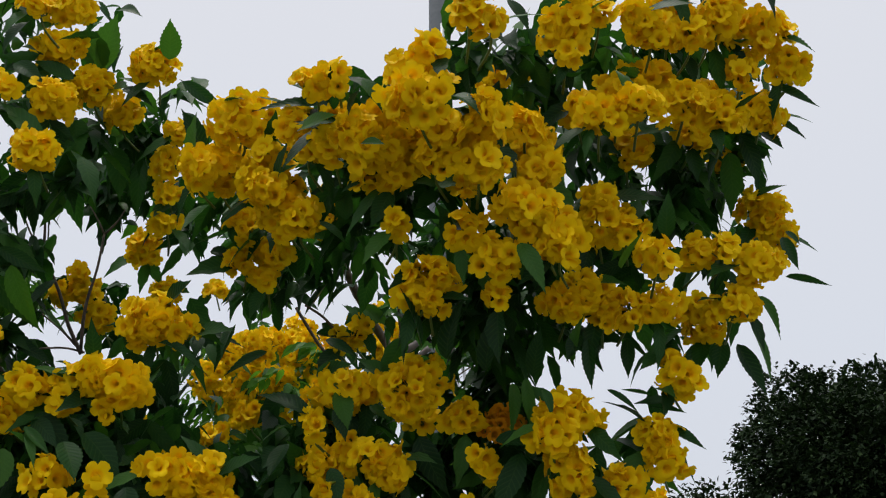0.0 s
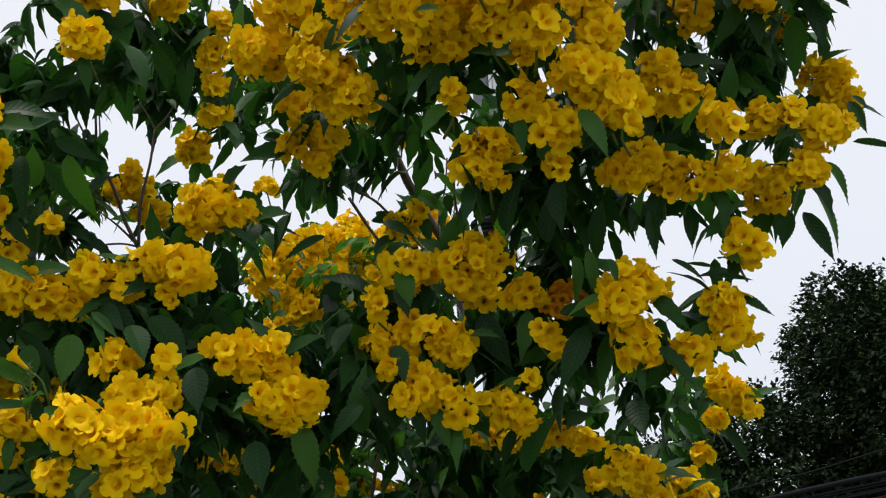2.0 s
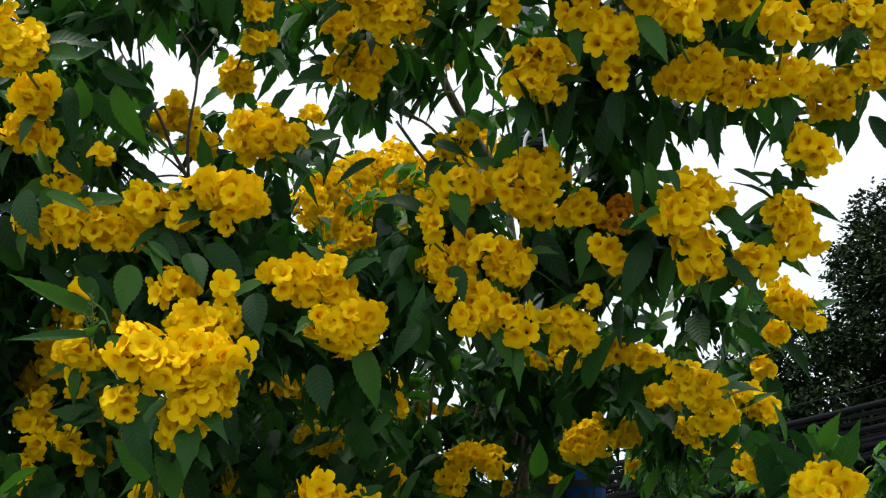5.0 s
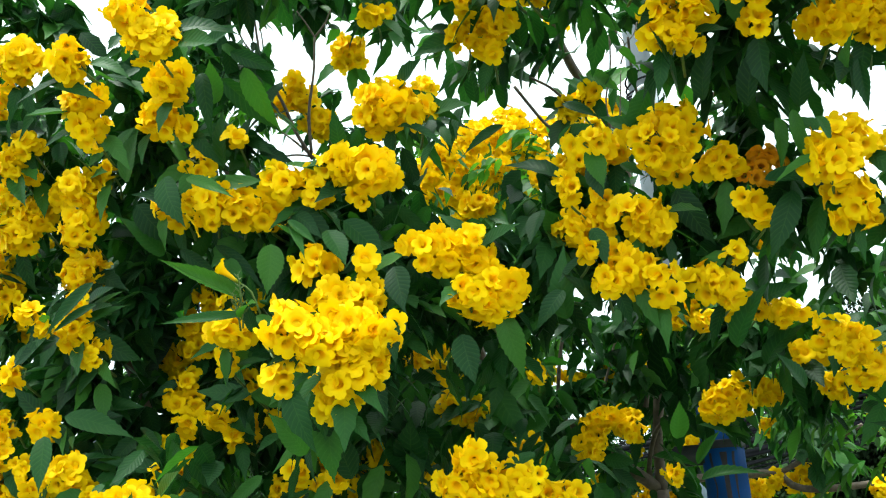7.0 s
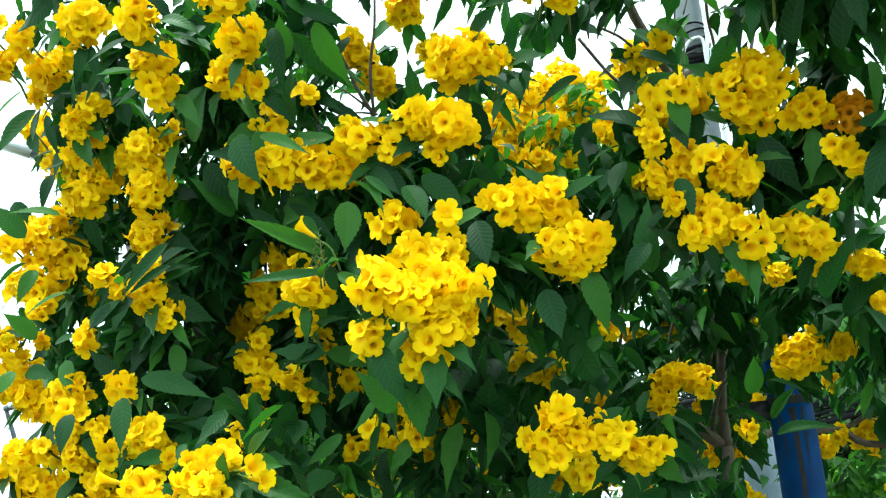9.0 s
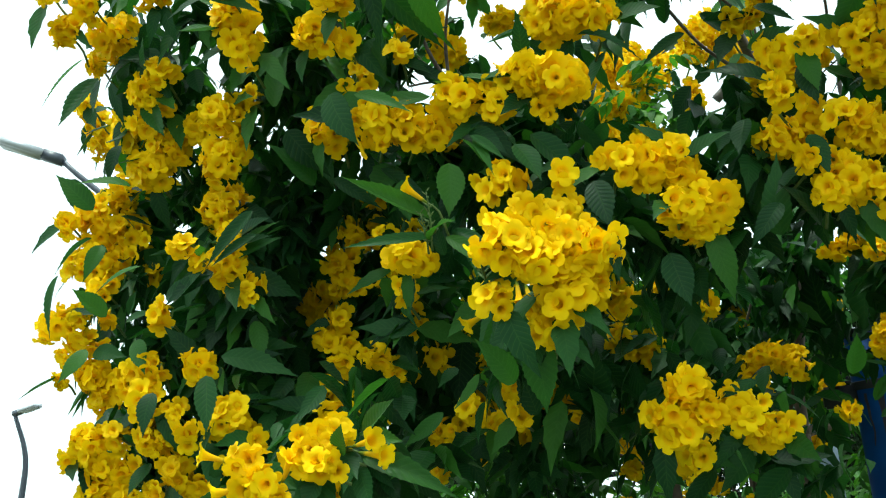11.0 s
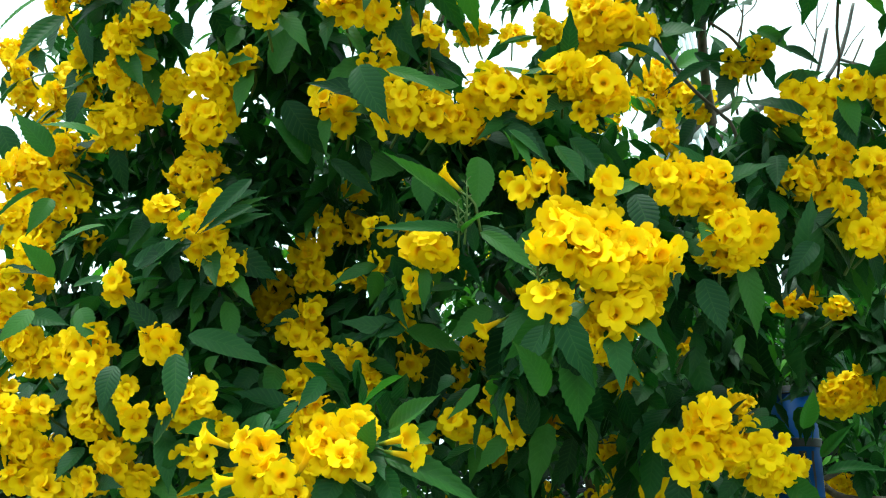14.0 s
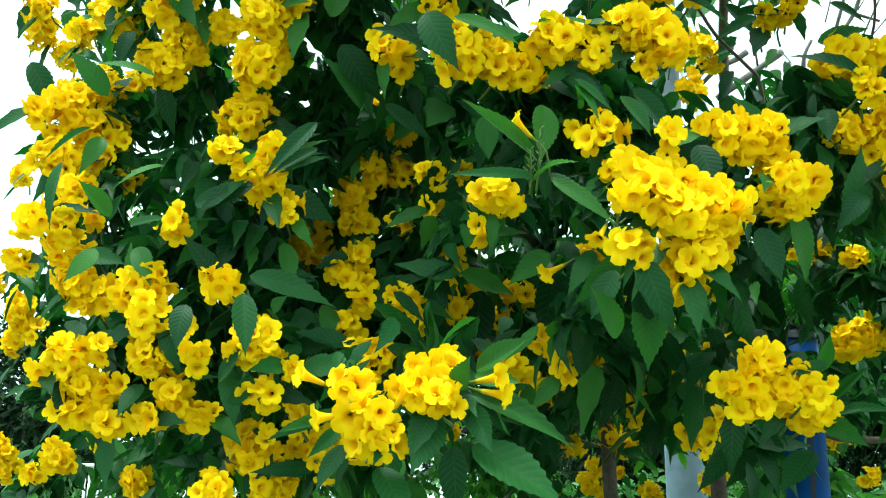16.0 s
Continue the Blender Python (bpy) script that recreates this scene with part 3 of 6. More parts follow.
def bud_spike(low, high):
    """An upright green stalk with small closed buds all round it."""
    low, high = Vector(low), Vector(high)
    spike = part("bud_spike", tube(bmesh.new(), [low, (low + high) / 2 + Vector((0.002, 0, 0)), high], 0.0018, 0.0009, 6, 2), STALK, shrub, "green flower spike still in bud")
    for k in range(14):
        d = (Vector((math.cos(k * GOLDEN), math.sin(k * GOLDEN), 0.9))).normalized()
        ob = new("bud", BUD)
        ob.parent = spike
        ob.matrix_basis = Matrix.Translation(low.lerp(high, 0.25 + 0.75 * k / 13)) @ d.to_track_quat("Z", "Y").to_matrix().to_4x4() @ Matrix.Scale(1.15 - 0.045 * k, 4)


BUD = mesh_of(tube(tube(bmesh.new(), [(0, 0, 0), (0, 0, 0.004), (0, 0, 0.008)], 0.0007, 0.0016, 6, 1), [(0, 0, 0.008), (0, 0, 0.011), (0, 0, 0.014)], 0.0017, 0.0006, 6, 1), "bud", STALK)
SPRAYS = []


def spray(at, way, count, size, rng, store=SPRAYS):
    """A feathered leaf: leaflets in pairs along a drooping stalk, and one at its end."""
    way = way.normalized()
    side = way.cross(Vector((0, 0, 1)))
    side = side.normalized() if side.length > 0.05 else Vector((1, 0, 0))
    face = (side.cross(way) + 0.5 * rand_dir(rng)).normalized()
    length = size * (0.55 + 0.28 * count / 2)
    for k in range(count):
        if k == count - 1:
            u, d = 1.0, way
        else:
            u, d = 0.3 + 0.65 * (k // 2) / max(1, count // 2), way * 0.55 + side * (0.85 if k % 2 else -0.85)
        p = at + way * length * u + Vector((0, 0, -0.3 * length * u * u))
        d = d + Vector((0, 0, -0.45 - 0.35 * u)) + 0.25 * rand_dir(rng)
        store.append((frame_of(p, d, face + 0.35 * rand_dir(rng), size * rng.uniform(0.75, 1.15), rng.uniform(0.8, 1.25)), rng.randrange(5)))


def leafy(x, y, z, r, dense=1.0):
    """A mass of feathered leaves that hang outwards and down."""
    rng = leaf_rng
    for _ in range(max(2, round(dense * 2100 * r * r + 1))):
        off = rand_dir(rng) * r * rng.uniform(0.1, 0.95)
        at = Vector((x, y, z)) + Vector((off.x, off.y * 1.3, off.z)) + Vector((0, 0.03, 0.05))
        way = Vector((rng.uniform(-1, 1), rng.uniform(-0.75, 0.6), rng.uniform(-0.7, 0.5)))
        at -= way.normalized() * 0.085
        spray(at, way, rng.choice((3, 5, 5, 7)), rng.uniform(0.05, 0.1), rng)


BACKING = []


def backing(x, y, z, r, dense=1.0):
    """Small leaves of the crown's far side, sunlight put into their lighter green, with gaps between the sprays."""
    rng = leaf_rng
    for _ in range(max(2, round(dense * 1800 * r * r))):
        at = Vector((x, y, z)) + rand_dir(rng) * r * rng.uniform(0.1, 1.0)
        way = Vector((rng.uniform(-1, 1), rng.uniform(-0.7, 0.5), rng.uniform(-0.5, 0.6)))
        spray(at, way, rng.choice((5, 7, 7)), rng.uniform(0.035, 0.065), rng, BACKING)


def thicket(maker, x0, x1, low, high, count, r, dense):
    """Leaf masses strewn over a slanting sheet between two (y, z) edges, with irregular gaps."""
    rng = leaf_rng
    for _ in range(count):
        u = rng.random()
        p = Vector((rng.uniform(x0, x1), low[0] + (high[0] - low[0]) * u + rng.uniform(-0.1, 0.1), low[1] + (high[1] - low[1]) * u))
        if noise.noise(p * 5.5) > -0.22:
            maker(p.x, p.y, p.z, r * rng.uniform(0.7, 1.15), dense)


def branch(points, r0, r1, mat=BARK, label="", name="branch"):
    return part(name, tube(bmesh.new(), points, r0, r1, 9, 5, 0.35), mat, shrub, label)


# stems and limbs
branch([(-0.1, 2.98, 0), (-0.115, 2.96, 0.8), (-0.111, 2.945, 1.594)], 0.032, 0.021, name="trunk")
branch([(-0.111, 2.945, 1.594), (-0.103, 2.900, 1.734), (-0.074, 2.820, 1.975), (-0.1, 2.7, 2.5)], 0.0165, 0.011, name="trunk")
branch([(-0.111, 2.945, 1.594), (-0.137, 2.920, 1.641), (-0.109, 2.800, 1.730), (-0.074, 2.750, 1.763)], 0.009, 0.004)
branch([(-0.43, 2.72, 0), (-0.43, 2.68, 0.8), (-0.44, 2.66, 1.43), (-0.46, 2.61, 1.66), (-0.5, 2.3, 2.0)], 0.022, 0.012, name="trunk")
branch([(-0.111, 2.945, 1.594), (-0.069, 2.980, 1.608), (0.013, 3.040, 1.624), (0.143, 3.100, 1.627), (0.217, 3.158, 1.623), (0.313, 3.100, 1.571), (0.75, 3.1, 1.6)], 0.0135, 0.009)
branch([(0.217, 3.158, 1.623), (0.352, 3.150, 1.687), (0.454, 3.100, 1.735)], 0.009, 0.006)
branch([(-0.1, 2.7, 2.5), (-0.2, 2.3, 2.55), (-0.25, 1.9, 2.6)], 0.014, 0.006)
branch([(-0.12, 2.94, 1.6), (-0.5, 2.6, 1.9), (-0.9, 2.3, 2.2), (-1.1, 2.0, 2.5)], 0.016, 0.006)
branch([(-0.43, 2.68, 0.8), (-0.8, 2.4, 1.3), (-1.1, 2.1, 1.7), (-1.3, 2.0, 2.2)], 0.016, 0.006)

street_lamp((-6.2, 10.6, 0), (-7.55, 10.3, 6.2), (-1.0, -0.25, 0.42), 0.8, "street lamp with a flat grey head on a thin arm")
street_lamp((-10.3, 14.2, 0), (-10.1, 14.0, 3.7), (0.75, -0.2, 0.1), 0.5, "street lamp with a curved dark pole and small head")

# side branches and twigs
branch([(-0.778, 2.085, 2.315), (-0.807, 2.061, 2.373), (-0.829, 2.037, 2.441), (-0.862, 2.008, 2.515), (-0.866, 1.989, 2.576), (-0.867, 1.967, 2.648)], 0.0044, 0.0025)
branch([(-0.779, 2.082, 2.323), (-0.774, 2.056, 2.413), (-0.754, 2.035, 2.496), (-0.742, 2.014, 2.573)], 0.0037, 0.0025)
branch([(-0.742, 2.015, 2.572), (-0.758, 2.002, 2.604), (-0.774, 1.991, 2.630)], 0.0025, 0.0012)
branch([(-0.742, 2.015, 2.572), (-0.716, 2.011, 2.602), (-0.700, 2.006, 2.631)], 0.0025, 0.0012)
branch([(-0.777, 2.084, 2.320), (-0.820, 2.062, 2.362), (-0.865, 2.043, 2.396)], 0.0031, 0.0019)
branch([(-0.771, 2.085, 2.319), (-0.813, 2.075, 2.326), (-0.863, 2.066, 2.321)], 0.0025, 0.0019)
branch([(-0.830, 1.964, 2.475), (-0.874, 1.937, 2.539), (-0.895, 1.915, 2.591), (-0.928, 1.895, 2.638)], 0.0024, 0.0012)
branch([(-0.839, 1.959, 2.486), (-0.835, 1.938, 2.543), (-0.839, 1.911, 2.612)], 0.0018, 0.0012)
branch([(-0.058, 2.768, 2.081), (-0.074, 2.789, 2.012), (-0.101, 2.818, 1.916), (-0.126, 2.851, 1.806)], 0.0058, 0.0086)
branch([(-0.154, 2.682, 2.016), (-0.190, 2.706, 1.937), (-0.226, 2.733, 1.845)], 0.0028, 0.0035)
branch([(-0.302, 2.741, 2.046), (-0.328, 2.761, 1.961), (-0.350, 2.791, 1.847), (-0.372, 2.821, 1.733)], 0.0045, 0.0052)
branch([(-0.327, 2.158, 2.452), (-0.267, 2.180, 2.360), (-0.201, 2.196, 2.297), (-0.171, 2.205, 2.256), (-0.153, 2.236, 2.129)], 0.0036, 0.0042)
branch([(0.149, 2.296, 2.514), (0.098, 2.323, 2.403), (0.060, 2.345, 2.316)], 0.0019, 0.0025)
branch([(0.111, 2.436, 2.689), (0.105, 2.463, 2.600), (0.092, 2.482, 2.537)], 0.0013, 0.0020)
branch([(-0.088, 2.418, 2.690), (-0.069, 2.432, 2.652), (-0.084, 2.444, 2.607)], 0.0013, 0.0020)
branch([(-0.069, 2.432, 2.652), (-0.042, 2.426, 2.677), (-0.032, 2.419, 2.702)], 0.0013, 0.0020)
branch([(0.058, 2.431, 2.689), (0.082, 2.449, 2.638), (0.105, 2.464, 2.598)], 0.0010, 0.0017)
branch([(0.137, 2.438, 2.689), (0.122, 2.449, 2.651), (0.106, 2.455, 2.625)], 0.0010, 0.0017)
branch([(0.225, 2.462, 2.637), (0.194, 2.471, 2.600), (0.173, 2.479, 2.568)], 0.0013, 0.0020)
branch([(-0.087, 2.388, 2.562), (-0.094, 2.400, 2.510), (-0.107, 2.423, 2.420)], 0.0013, 0.0020)
branch([(-0.104, 2.292, 2.612), (-0.112, 2.314, 2.539), (-0.132, 2.340, 2.454), (-0.120, 2.366, 2.369)], 0.0019, 0.0025)
branch([(0.268, 2.411, 2.586), (0.173, 2.444, 2.472), (0.093, 2.458, 2.422), (-0.041, 2.482, 2.334)], 0.0013, 0.0020)
branch([(-1.209, 2.116, 1.583), (-1.157, 2.126, 1.543), (-1.094, 2.138, 1.492)], 0.0037, 0.0026)
branch([(-0.077, 1.812, 2.351), (-0.077, 1.842, 2.292), (-0.071, 1.872, 2.232), (-0.085, 1.912, 2.154)], 0.0022, 0.0028)
branch([(-0.273, 1.923, 2.354), (-0.238, 1.934, 2.333), (-0.216, 1.944, 2.312)], 0.0023, 0.0029)
branch([(-0.606, 2.728, 1.601), (-0.537, 2.737, 1.561), (-0.453, 2.744, 1.534)], 0.0035, 0.0041)
branch([(0.072, 2.290, 2.539), (0.053, 2.308, 2.464), (0.028, 2.326, 2.390), (-0.010, 2.340, 2.334)], 0.0032, 0.0051, PALE_BARK, "pale grey dead branch")
branch([(0.179, 2.398, 2.662), (0.164, 2.416, 2.600), (0.143, 2.433, 2.538), (0.116, 2.444, 2.494)], 0.0046, 0.0059, PALE_BARK, "pale grey dead branch")
branch([(0.149, 2.435, 2.535), (0.175, 2.439, 2.529), (0.207, 2.444, 2.522)], 0.0039, 0.0033, PALE_BARK, "pale grey dead branch")
branch([(-0.204, 2.772, 2.464), (-0.159, 2.761, 2.508), (-0.113, 2.749, 2.560), (-0.060, 2.740, 2.594)], 0.0122, 0.0099, PALE_BARK, "pale grey dead branch")
branch([(-0.125, 2.680, 2.418), (-0.066, 2.670, 2.461), (-0.015, 2.661, 2.497), (0.043, 2.651, 2.537)], 0.0095, 0.0081, PALE_BARK, "pale grey dead branch")
branch([(-0.155, 2.750, 2.479), (-0.102, 2.736, 2.529), (-0.057, 2.730, 2.550), (-0.026, 2.724, 2.571)], 0.0060, 0.0090, PALE_BARK, "pale grey dead branch")
branch([(0.186, 2.815, 2.648), (0.165, 2.822, 2.604), (0.165, 2.839, 2.544), (0.172, 2.857, 2.483)], 0.0046, 0.0077, PALE_BARK, "pale grey dead branch")
branch([(-1.094, 2.508, 2.191), (-1.052, 2.514, 2.173), (-1.019, 2.522, 2.149)], 0.0027, 0.0033, PALE_BARK, "pale grey dead branch")
branch([(-1.078, 2.503, 2.207), (-1.025, 2.506, 2.200), (-0.972, 2.503, 2.213)], 0.0020, 0.0027, PALE_BARK, "pale grey dead branch")
branch([(0.099, 2.773, 2.563), (0.117, 2.788, 2.525), (0.110, 2.802, 2.473), (0.116, 2.826, 2.398)], 0.0054, 0.0070, PALE_BARK, "pale grey dead branch")

# flower clusters: centre and radius
bunch(-0.747, 1.633, 2.885, 0.050)
bunch(-0.743, 1.637, 2.780, 0.054)
bunch(-0.722, 1.594, 2.634, 0.049)
bunch(-0.688, 1.683, 2.724, 0.052)
bunch(-0.654, 1.766, 2.719, 0.047)
bunch(-0.693, 1.492, 2.456, 0.045)
bunch(-0.582, 1.720, 2.807, 0.052)
bunch(-0.728, 1.475, 2.758, 0.030)
bunch(-0.761, 1.473, 2.573, 0.024)
bunch(-0.580, 1.894, 2.680, 0.037)
bunch(-0.554, 1.863, 2.733, 0.030)
bunch(-0.580, 1.924, 2.613, 0.030)
bunch(-0.342, 1.512, 2.523, 0.061)
bunch(-0.399, 1.596, 2.476, 0.063)
bunch(-0.288, 1.513, 2.452, 0.037)
bunch(-0.182, 1.281, 2.432, 0.027)
bunch(-0.228, 1.396, 2.444, 0.035)
bunch(-0.146, 1.258, 2.431, 0.019)
bunch(-0.209, 1.408, 2.397, 0.027)
bunch(-0.268, 1.550, 2.372, 0.060)
bunch(-0.358, 1.682, 2.410, 0.031)
bunch(-0.311, 1.712, 2.360, 0.038)
bunch(-0.363, 1.711, 2.348, 0.026)
bunch(-0.239, 1.870, 2.510, 0.042)
bunch(-0.226, 1.840, 2.560, 0.035)
bunch(-0.114, 1.315, 2.356, 0.053)
bunch(-0.062, 1.318, 2.389, 0.050)
bunch(-0.080, 1.331, 2.356, 0.043)
bunch(0.007, 1.274, 2.348, 0.037)
bunch(0.076, 1.280, 2.382, 0.038)
bunch(0.066, 1.316, 2.310, 0.038)
bunch(0.142, 1.355, 2.406, 0.035)
bunch(0.168, 1.388, 2.347, 0.040)
bunch(0.145, 1.372, 2.267, 0.039)
bunch(0.188, 1.397, 2.211, 0.034)
bunch(-0.043, 1.238, 2.415, 0.033)
bunch(-0.001, 1.231, 2.384, 0.033)
bunch(-0.143, 1.337, 2.403, 0.037)
bunch(-0.161, 1.351, 2.370, 0.033)
bunch(-0.316, 1.529, 2.405, 0.039)
bunch(-0.414, 1.516, 2.432, 0.039)
bunch(-0.288, 1.489, 2.370, 0.038)
bunch(-0.232, 1.511, 2.327, 0.038)
bunch(0.332, 1.385, 2.462, 0.041)
bunch(0.267, 1.391, 2.445, 0.037)
bunch(0.430, 1.462, 2.527, 0.039)
bunch(0.498, 1.475, 2.500, 0.039)
bunch(0.504, 1.435, 2.690, 0.040)
bunch(0.373, 1.409, 2.632, 0.039)
bunch(0.449, 1.433, 2.651, 0.039)
bunch(-0.025, 1.195, 2.349, 0.047)
bunch(-0.073, 1.378, 2.344, 0.053)
bunch(-0.002, 1.318, 2.326, 0.034)
bunch(0.064, 1.331, 2.370, 0.047)
bunch(0.164, 1.452, 2.431, 0.049)
bunch(0.168, 1.473, 2.377, 0.037)
bunch(0.120, 1.383, 2.278, 0.039)
bunch(0.173, 1.404, 2.244, 0.045)
bunch(0.093, 1.421, 2.204, 0.036)
bunch(0.041, 1.402, 2.245, 0.028)
bunch(0.051, 1.383, 2.314, 0.022)
bunch(-0.013, 1.450, 2.190, 0.042)
bunch(-0.064, 1.396, 2.247, 0.016)
bunch(0.280, 1.530, 2.320, 0.043)
bunch(0.275, 1.506, 2.351, 0.028)
bunch(0.322, 1.527, 2.308, 0.028)
bunch(0.350, 1.468, 2.224, 0.031)
bunch(0.246, 1.562, 2.204, 0.042)
bunch(0.318, 1.576, 2.183, 0.038)
bunch(0.279, 1.574, 2.172, 0.023)
bunch(0.374, 1.572, 2.186, 0.033)
bunch(0.499, 1.773, 2.244, 0.050)
bunch(0.511, 1.615, 2.203, 0.040)
bunch(0.552, 1.585, 2.269, 0.048)
bunch(0.649, 1.794, 2.491, 0.050)
bunch(0.675, 1.814, 2.443, 0.043)
bunch(0.463, 1.605, 2.302, 0.034)
bunch(0.490, 1.562, 2.286, 0.024)
bunch(0.325, 1.498, 2.553, 0.057)
bunch(0.394, 1.512, 2.612, 0.036)
bunch(0.362, 1.618, 2.529, 0.047)
bunch(0.494, 1.563, 2.578, 0.061)
bunch(0.469, 1.572, 2.529, 0.041)
bunch(0.604, 1.583, 2.578, 0.050)
bunch(0.605, 1.515, 2.709, 0.057)
bunch(0.651, 1.527, 2.646, 0.041)
bunch(0.423, 1.473, 2.709, 0.059)
bunch(0.503, 1.488, 2.701, 0.049)
bunch(0.213, 1.326, 2.585, 0.041)
bunch(0.214, 1.349, 2.551, 0.032)
bunch(0.052, 1.216, 2.513, 0.032)
bunch(0.086, 1.227, 2.505, 0.021)
bunch(-0.008, 1.202, 2.434, 0.025)
bunch(0.252, 1.463, 2.512, 0.037)
bunch(0.144, 1.641, 2.724, 0.033)
bunch(0.099, 1.648, 2.703, 0.028)
bunch(0.144, 1.676, 2.654, 0.033)
bunch(0.271, 1.329, 2.605, 0.023)
bunch(0.340, 1.381, 2.647, 0.029)
bunch(0.560, 1.528, 2.628, 0.031)
bunch(0.594, 1.805, 2.611, 0.029)
bunch(0.561, 1.444, 2.789, 0.051)
bunch(0.436, 1.406, 2.757, 0.050)
bunch(0.222, 1.289, 2.630, 0.032)
bunch(-0.777, 1.618, 2.961, 0.056)
bunch(0.061, 1.198, 2.552, 0.025)
bunch(0.400, 1.618, 2.077, 0.039)
bunch(0.208, 1.561, 1.993, 0.048)
bunch(0.174, 1.513, 1.951, 0.034)
bunch(0.207, 1.599, 1.913, 0.044)
bunch(0.357, 1.624, 1.973, 0.041)
bunch(0.369, 1.636, 1.939, 0.032)
bunch(0.291, 1.630, 1.901, 0.034)
bunch(-0.180, 1.763, 2.104, 0.052)
bunch(-0.139, 1.749, 2.109, 0.035)
bunch(-0.040, 1.655, 2.075, 0.055)
bunch(0.042, 1.700, 2.039, 0.035)
bunch(-0.160, 1.687, 2.000, 0.016)
bunch(-0.083, 1.683, 1.943, 0.042)
bunch(-0.110, 1.664, 1.962, 0.028)
bunch(0.067, 1.664, 1.955, 0.019)
bunch(0.469, 2.156, 1.976, 0.037)
bunch(0.501, 2.169, 1.941, 0.033)
bunch(0.469, 2.274, 1.931, 0.027)
bunch(0.434, 2.298, 1.864, 0.027)
bunch(0.226, 1.995, 1.794, 0.037)
bunch(0.256, 2.002, 1.772, 0.032)
bunch(0.269, 2.021, 1.733, 0.037)
bunch(0.362, 2.214, 1.792, 0.029)
bunch(0.407, 2.228, 1.763, 0.029)
bunch(0.175, 2.092, 1.781, 0.018)
bunch(0.062, 2.383, 1.747, 0.045)
bunch(0.145, 2.487, 1.763, 0.036)
bunch(-0.001, 1.721, 1.849, 0.032)
bunch(0.025, 1.725, 1.830, 0.023)
bunch(0.104, 2.056, 1.873, 0.024)
bunch(0.070, 2.056, 1.869, 0.024)
bunch(0.170, 2.401, 2.098, 0.020)
bunch(0.039, 1.698, 1.889, 0.014)
bunch(-0.978, 1.920, 1.766, 0.020)
bunch(-1.010, 1.916, 1.777, 0.026)
bunch(-0.973, 1.923, 1.755, 0.015)
bunch(-1.189, 1.616, 2.383, 0.060)
bunch(-1.379, 1.815, 2.409, 0.057)
bunch(-0.819, 1.415, 2.269, 0.053)
bunch(-0.835, 1.510, 2.237, 0.040)
bunch(-0.892, 1.594, 2.215, 0.040)
bunch(-1.022, 1.565, 2.252, 0.043)
bunch(-1.011, 1.577, 2.201, 0.033)
bunch(-1.006, 1.490, 2.278, 0.033)
bunch(-0.844, 1.389, 2.294, 0.031)
bunch(-0.999, 1.476, 2.307, 0.023)
bunch(-1.283, 1.846, 2.167, 0.051)
bunch(-1.130, 1.756, 2.175, 0.047)
bunch(-1.141, 1.779, 2.103, 0.052)
bunch(-1.176, 1.843, 2.034, 0.051)
bunch(-1.325, 1.844, 2.136, 0.046)
bunch(-1.538, 2.052, 2.120, 0.067)
bunch(-1.482, 2.059, 2.062, 0.049)
bunch(-1.746, 2.346, 2.503, 0.036)
bunch(-1.530, 2.059, 2.016, 0.042)
bunch(-1.122, 1.727, 1.890, 0.043)
bunch(-1.101, 1.708, 1.931, 0.026)
bunch(-1.087, 1.736, 1.846, 0.029)
bunch(-1.252, 1.756, 1.825, 0.026)
bunch(-1.143, 1.659, 1.889, 0.014)
bunch(-1.178, 1.745, 1.723, 0.033)
bunch(-1.326, 1.796, 1.721, 0.036)
bunch(-1.289, 1.792, 1.738, 0.025)
bunch(-1.122, 1.723, 1.627, 0.049)
bunch(-1.292, 1.806, 1.625, 0.045)
bunch(-0.813, 1.616, 2.055, 0.046)
bunch(-0.764, 1.621, 2.044, 0.037)
bunch(-0.721, 1.640, 2.029, 0.035)
bunch(-0.676, 1.603, 2.066, 0.041)
bunch(-0.621, 1.614, 2.051, 0.032)
bunch(-0.528, 1.600, 2.063, 0.051)
bunch(-0.569, 1.578, 2.080, 0.036)
bunch(-0.506, 1.658, 2.206, 0.054)
bunch(-0.448, 1.659, 2.186, 0.029)
bunch(-0.779, 2.418, 2.734, 0.051)
bunch(-0.844, 1.650, 2.150, 0.025)
bunch(-0.768, 1.624, 2.176, 0.017)
bunch(-0.835, 2.196, 2.514, 0.039)
bunch(-0.888, 2.185, 2.503, 0.032)
bunch(-0.802, 2.216, 2.458, 0.032)
bunch(-0.848, 2.175, 2.550, 0.026)
bunch(-0.790, 2.219, 2.443, 0.026)
bunch(-0.592, 1.391, 1.770, 0.040)
bunch(-0.561, 1.395, 1.744, 0.029)
bunch(-0.506, 1.454, 1.725, 0.035)
bunch(-0.542, 1.457, 1.692, 0.035)
bunch(-0.551, 1.455, 1.665, 0.021)
bunch(-0.490, 1.445, 1.762, 0.032)
bunch(-0.523, 1.434, 1.771, 0.030)
bunch(-0.539, 1.429, 1.756, 0.037)
bunch(-0.503, 1.445, 1.747, 0.041)
bunch(-0.530, 1.447, 1.710, 0.039)
bunch(-0.701, 2.020, 1.764, 0.030)
bunch(-0.607, 1.395, 1.702, 0.020)
bunch(-0.783, 2.001, 1.758, 0.024)
bunch(-0.613, 1.588, 1.916, 0.030)
bunch(-0.579, 1.575, 1.852, 0.037)
bunch(-0.533, 1.575, 1.847, 0.030)
bunch(-0.523, 1.551, 1.903, 0.016)
bunch(-0.918, 1.952, 2.047, 0.013)
bunch(-0.762, 1.584, 1.820, 0.035)
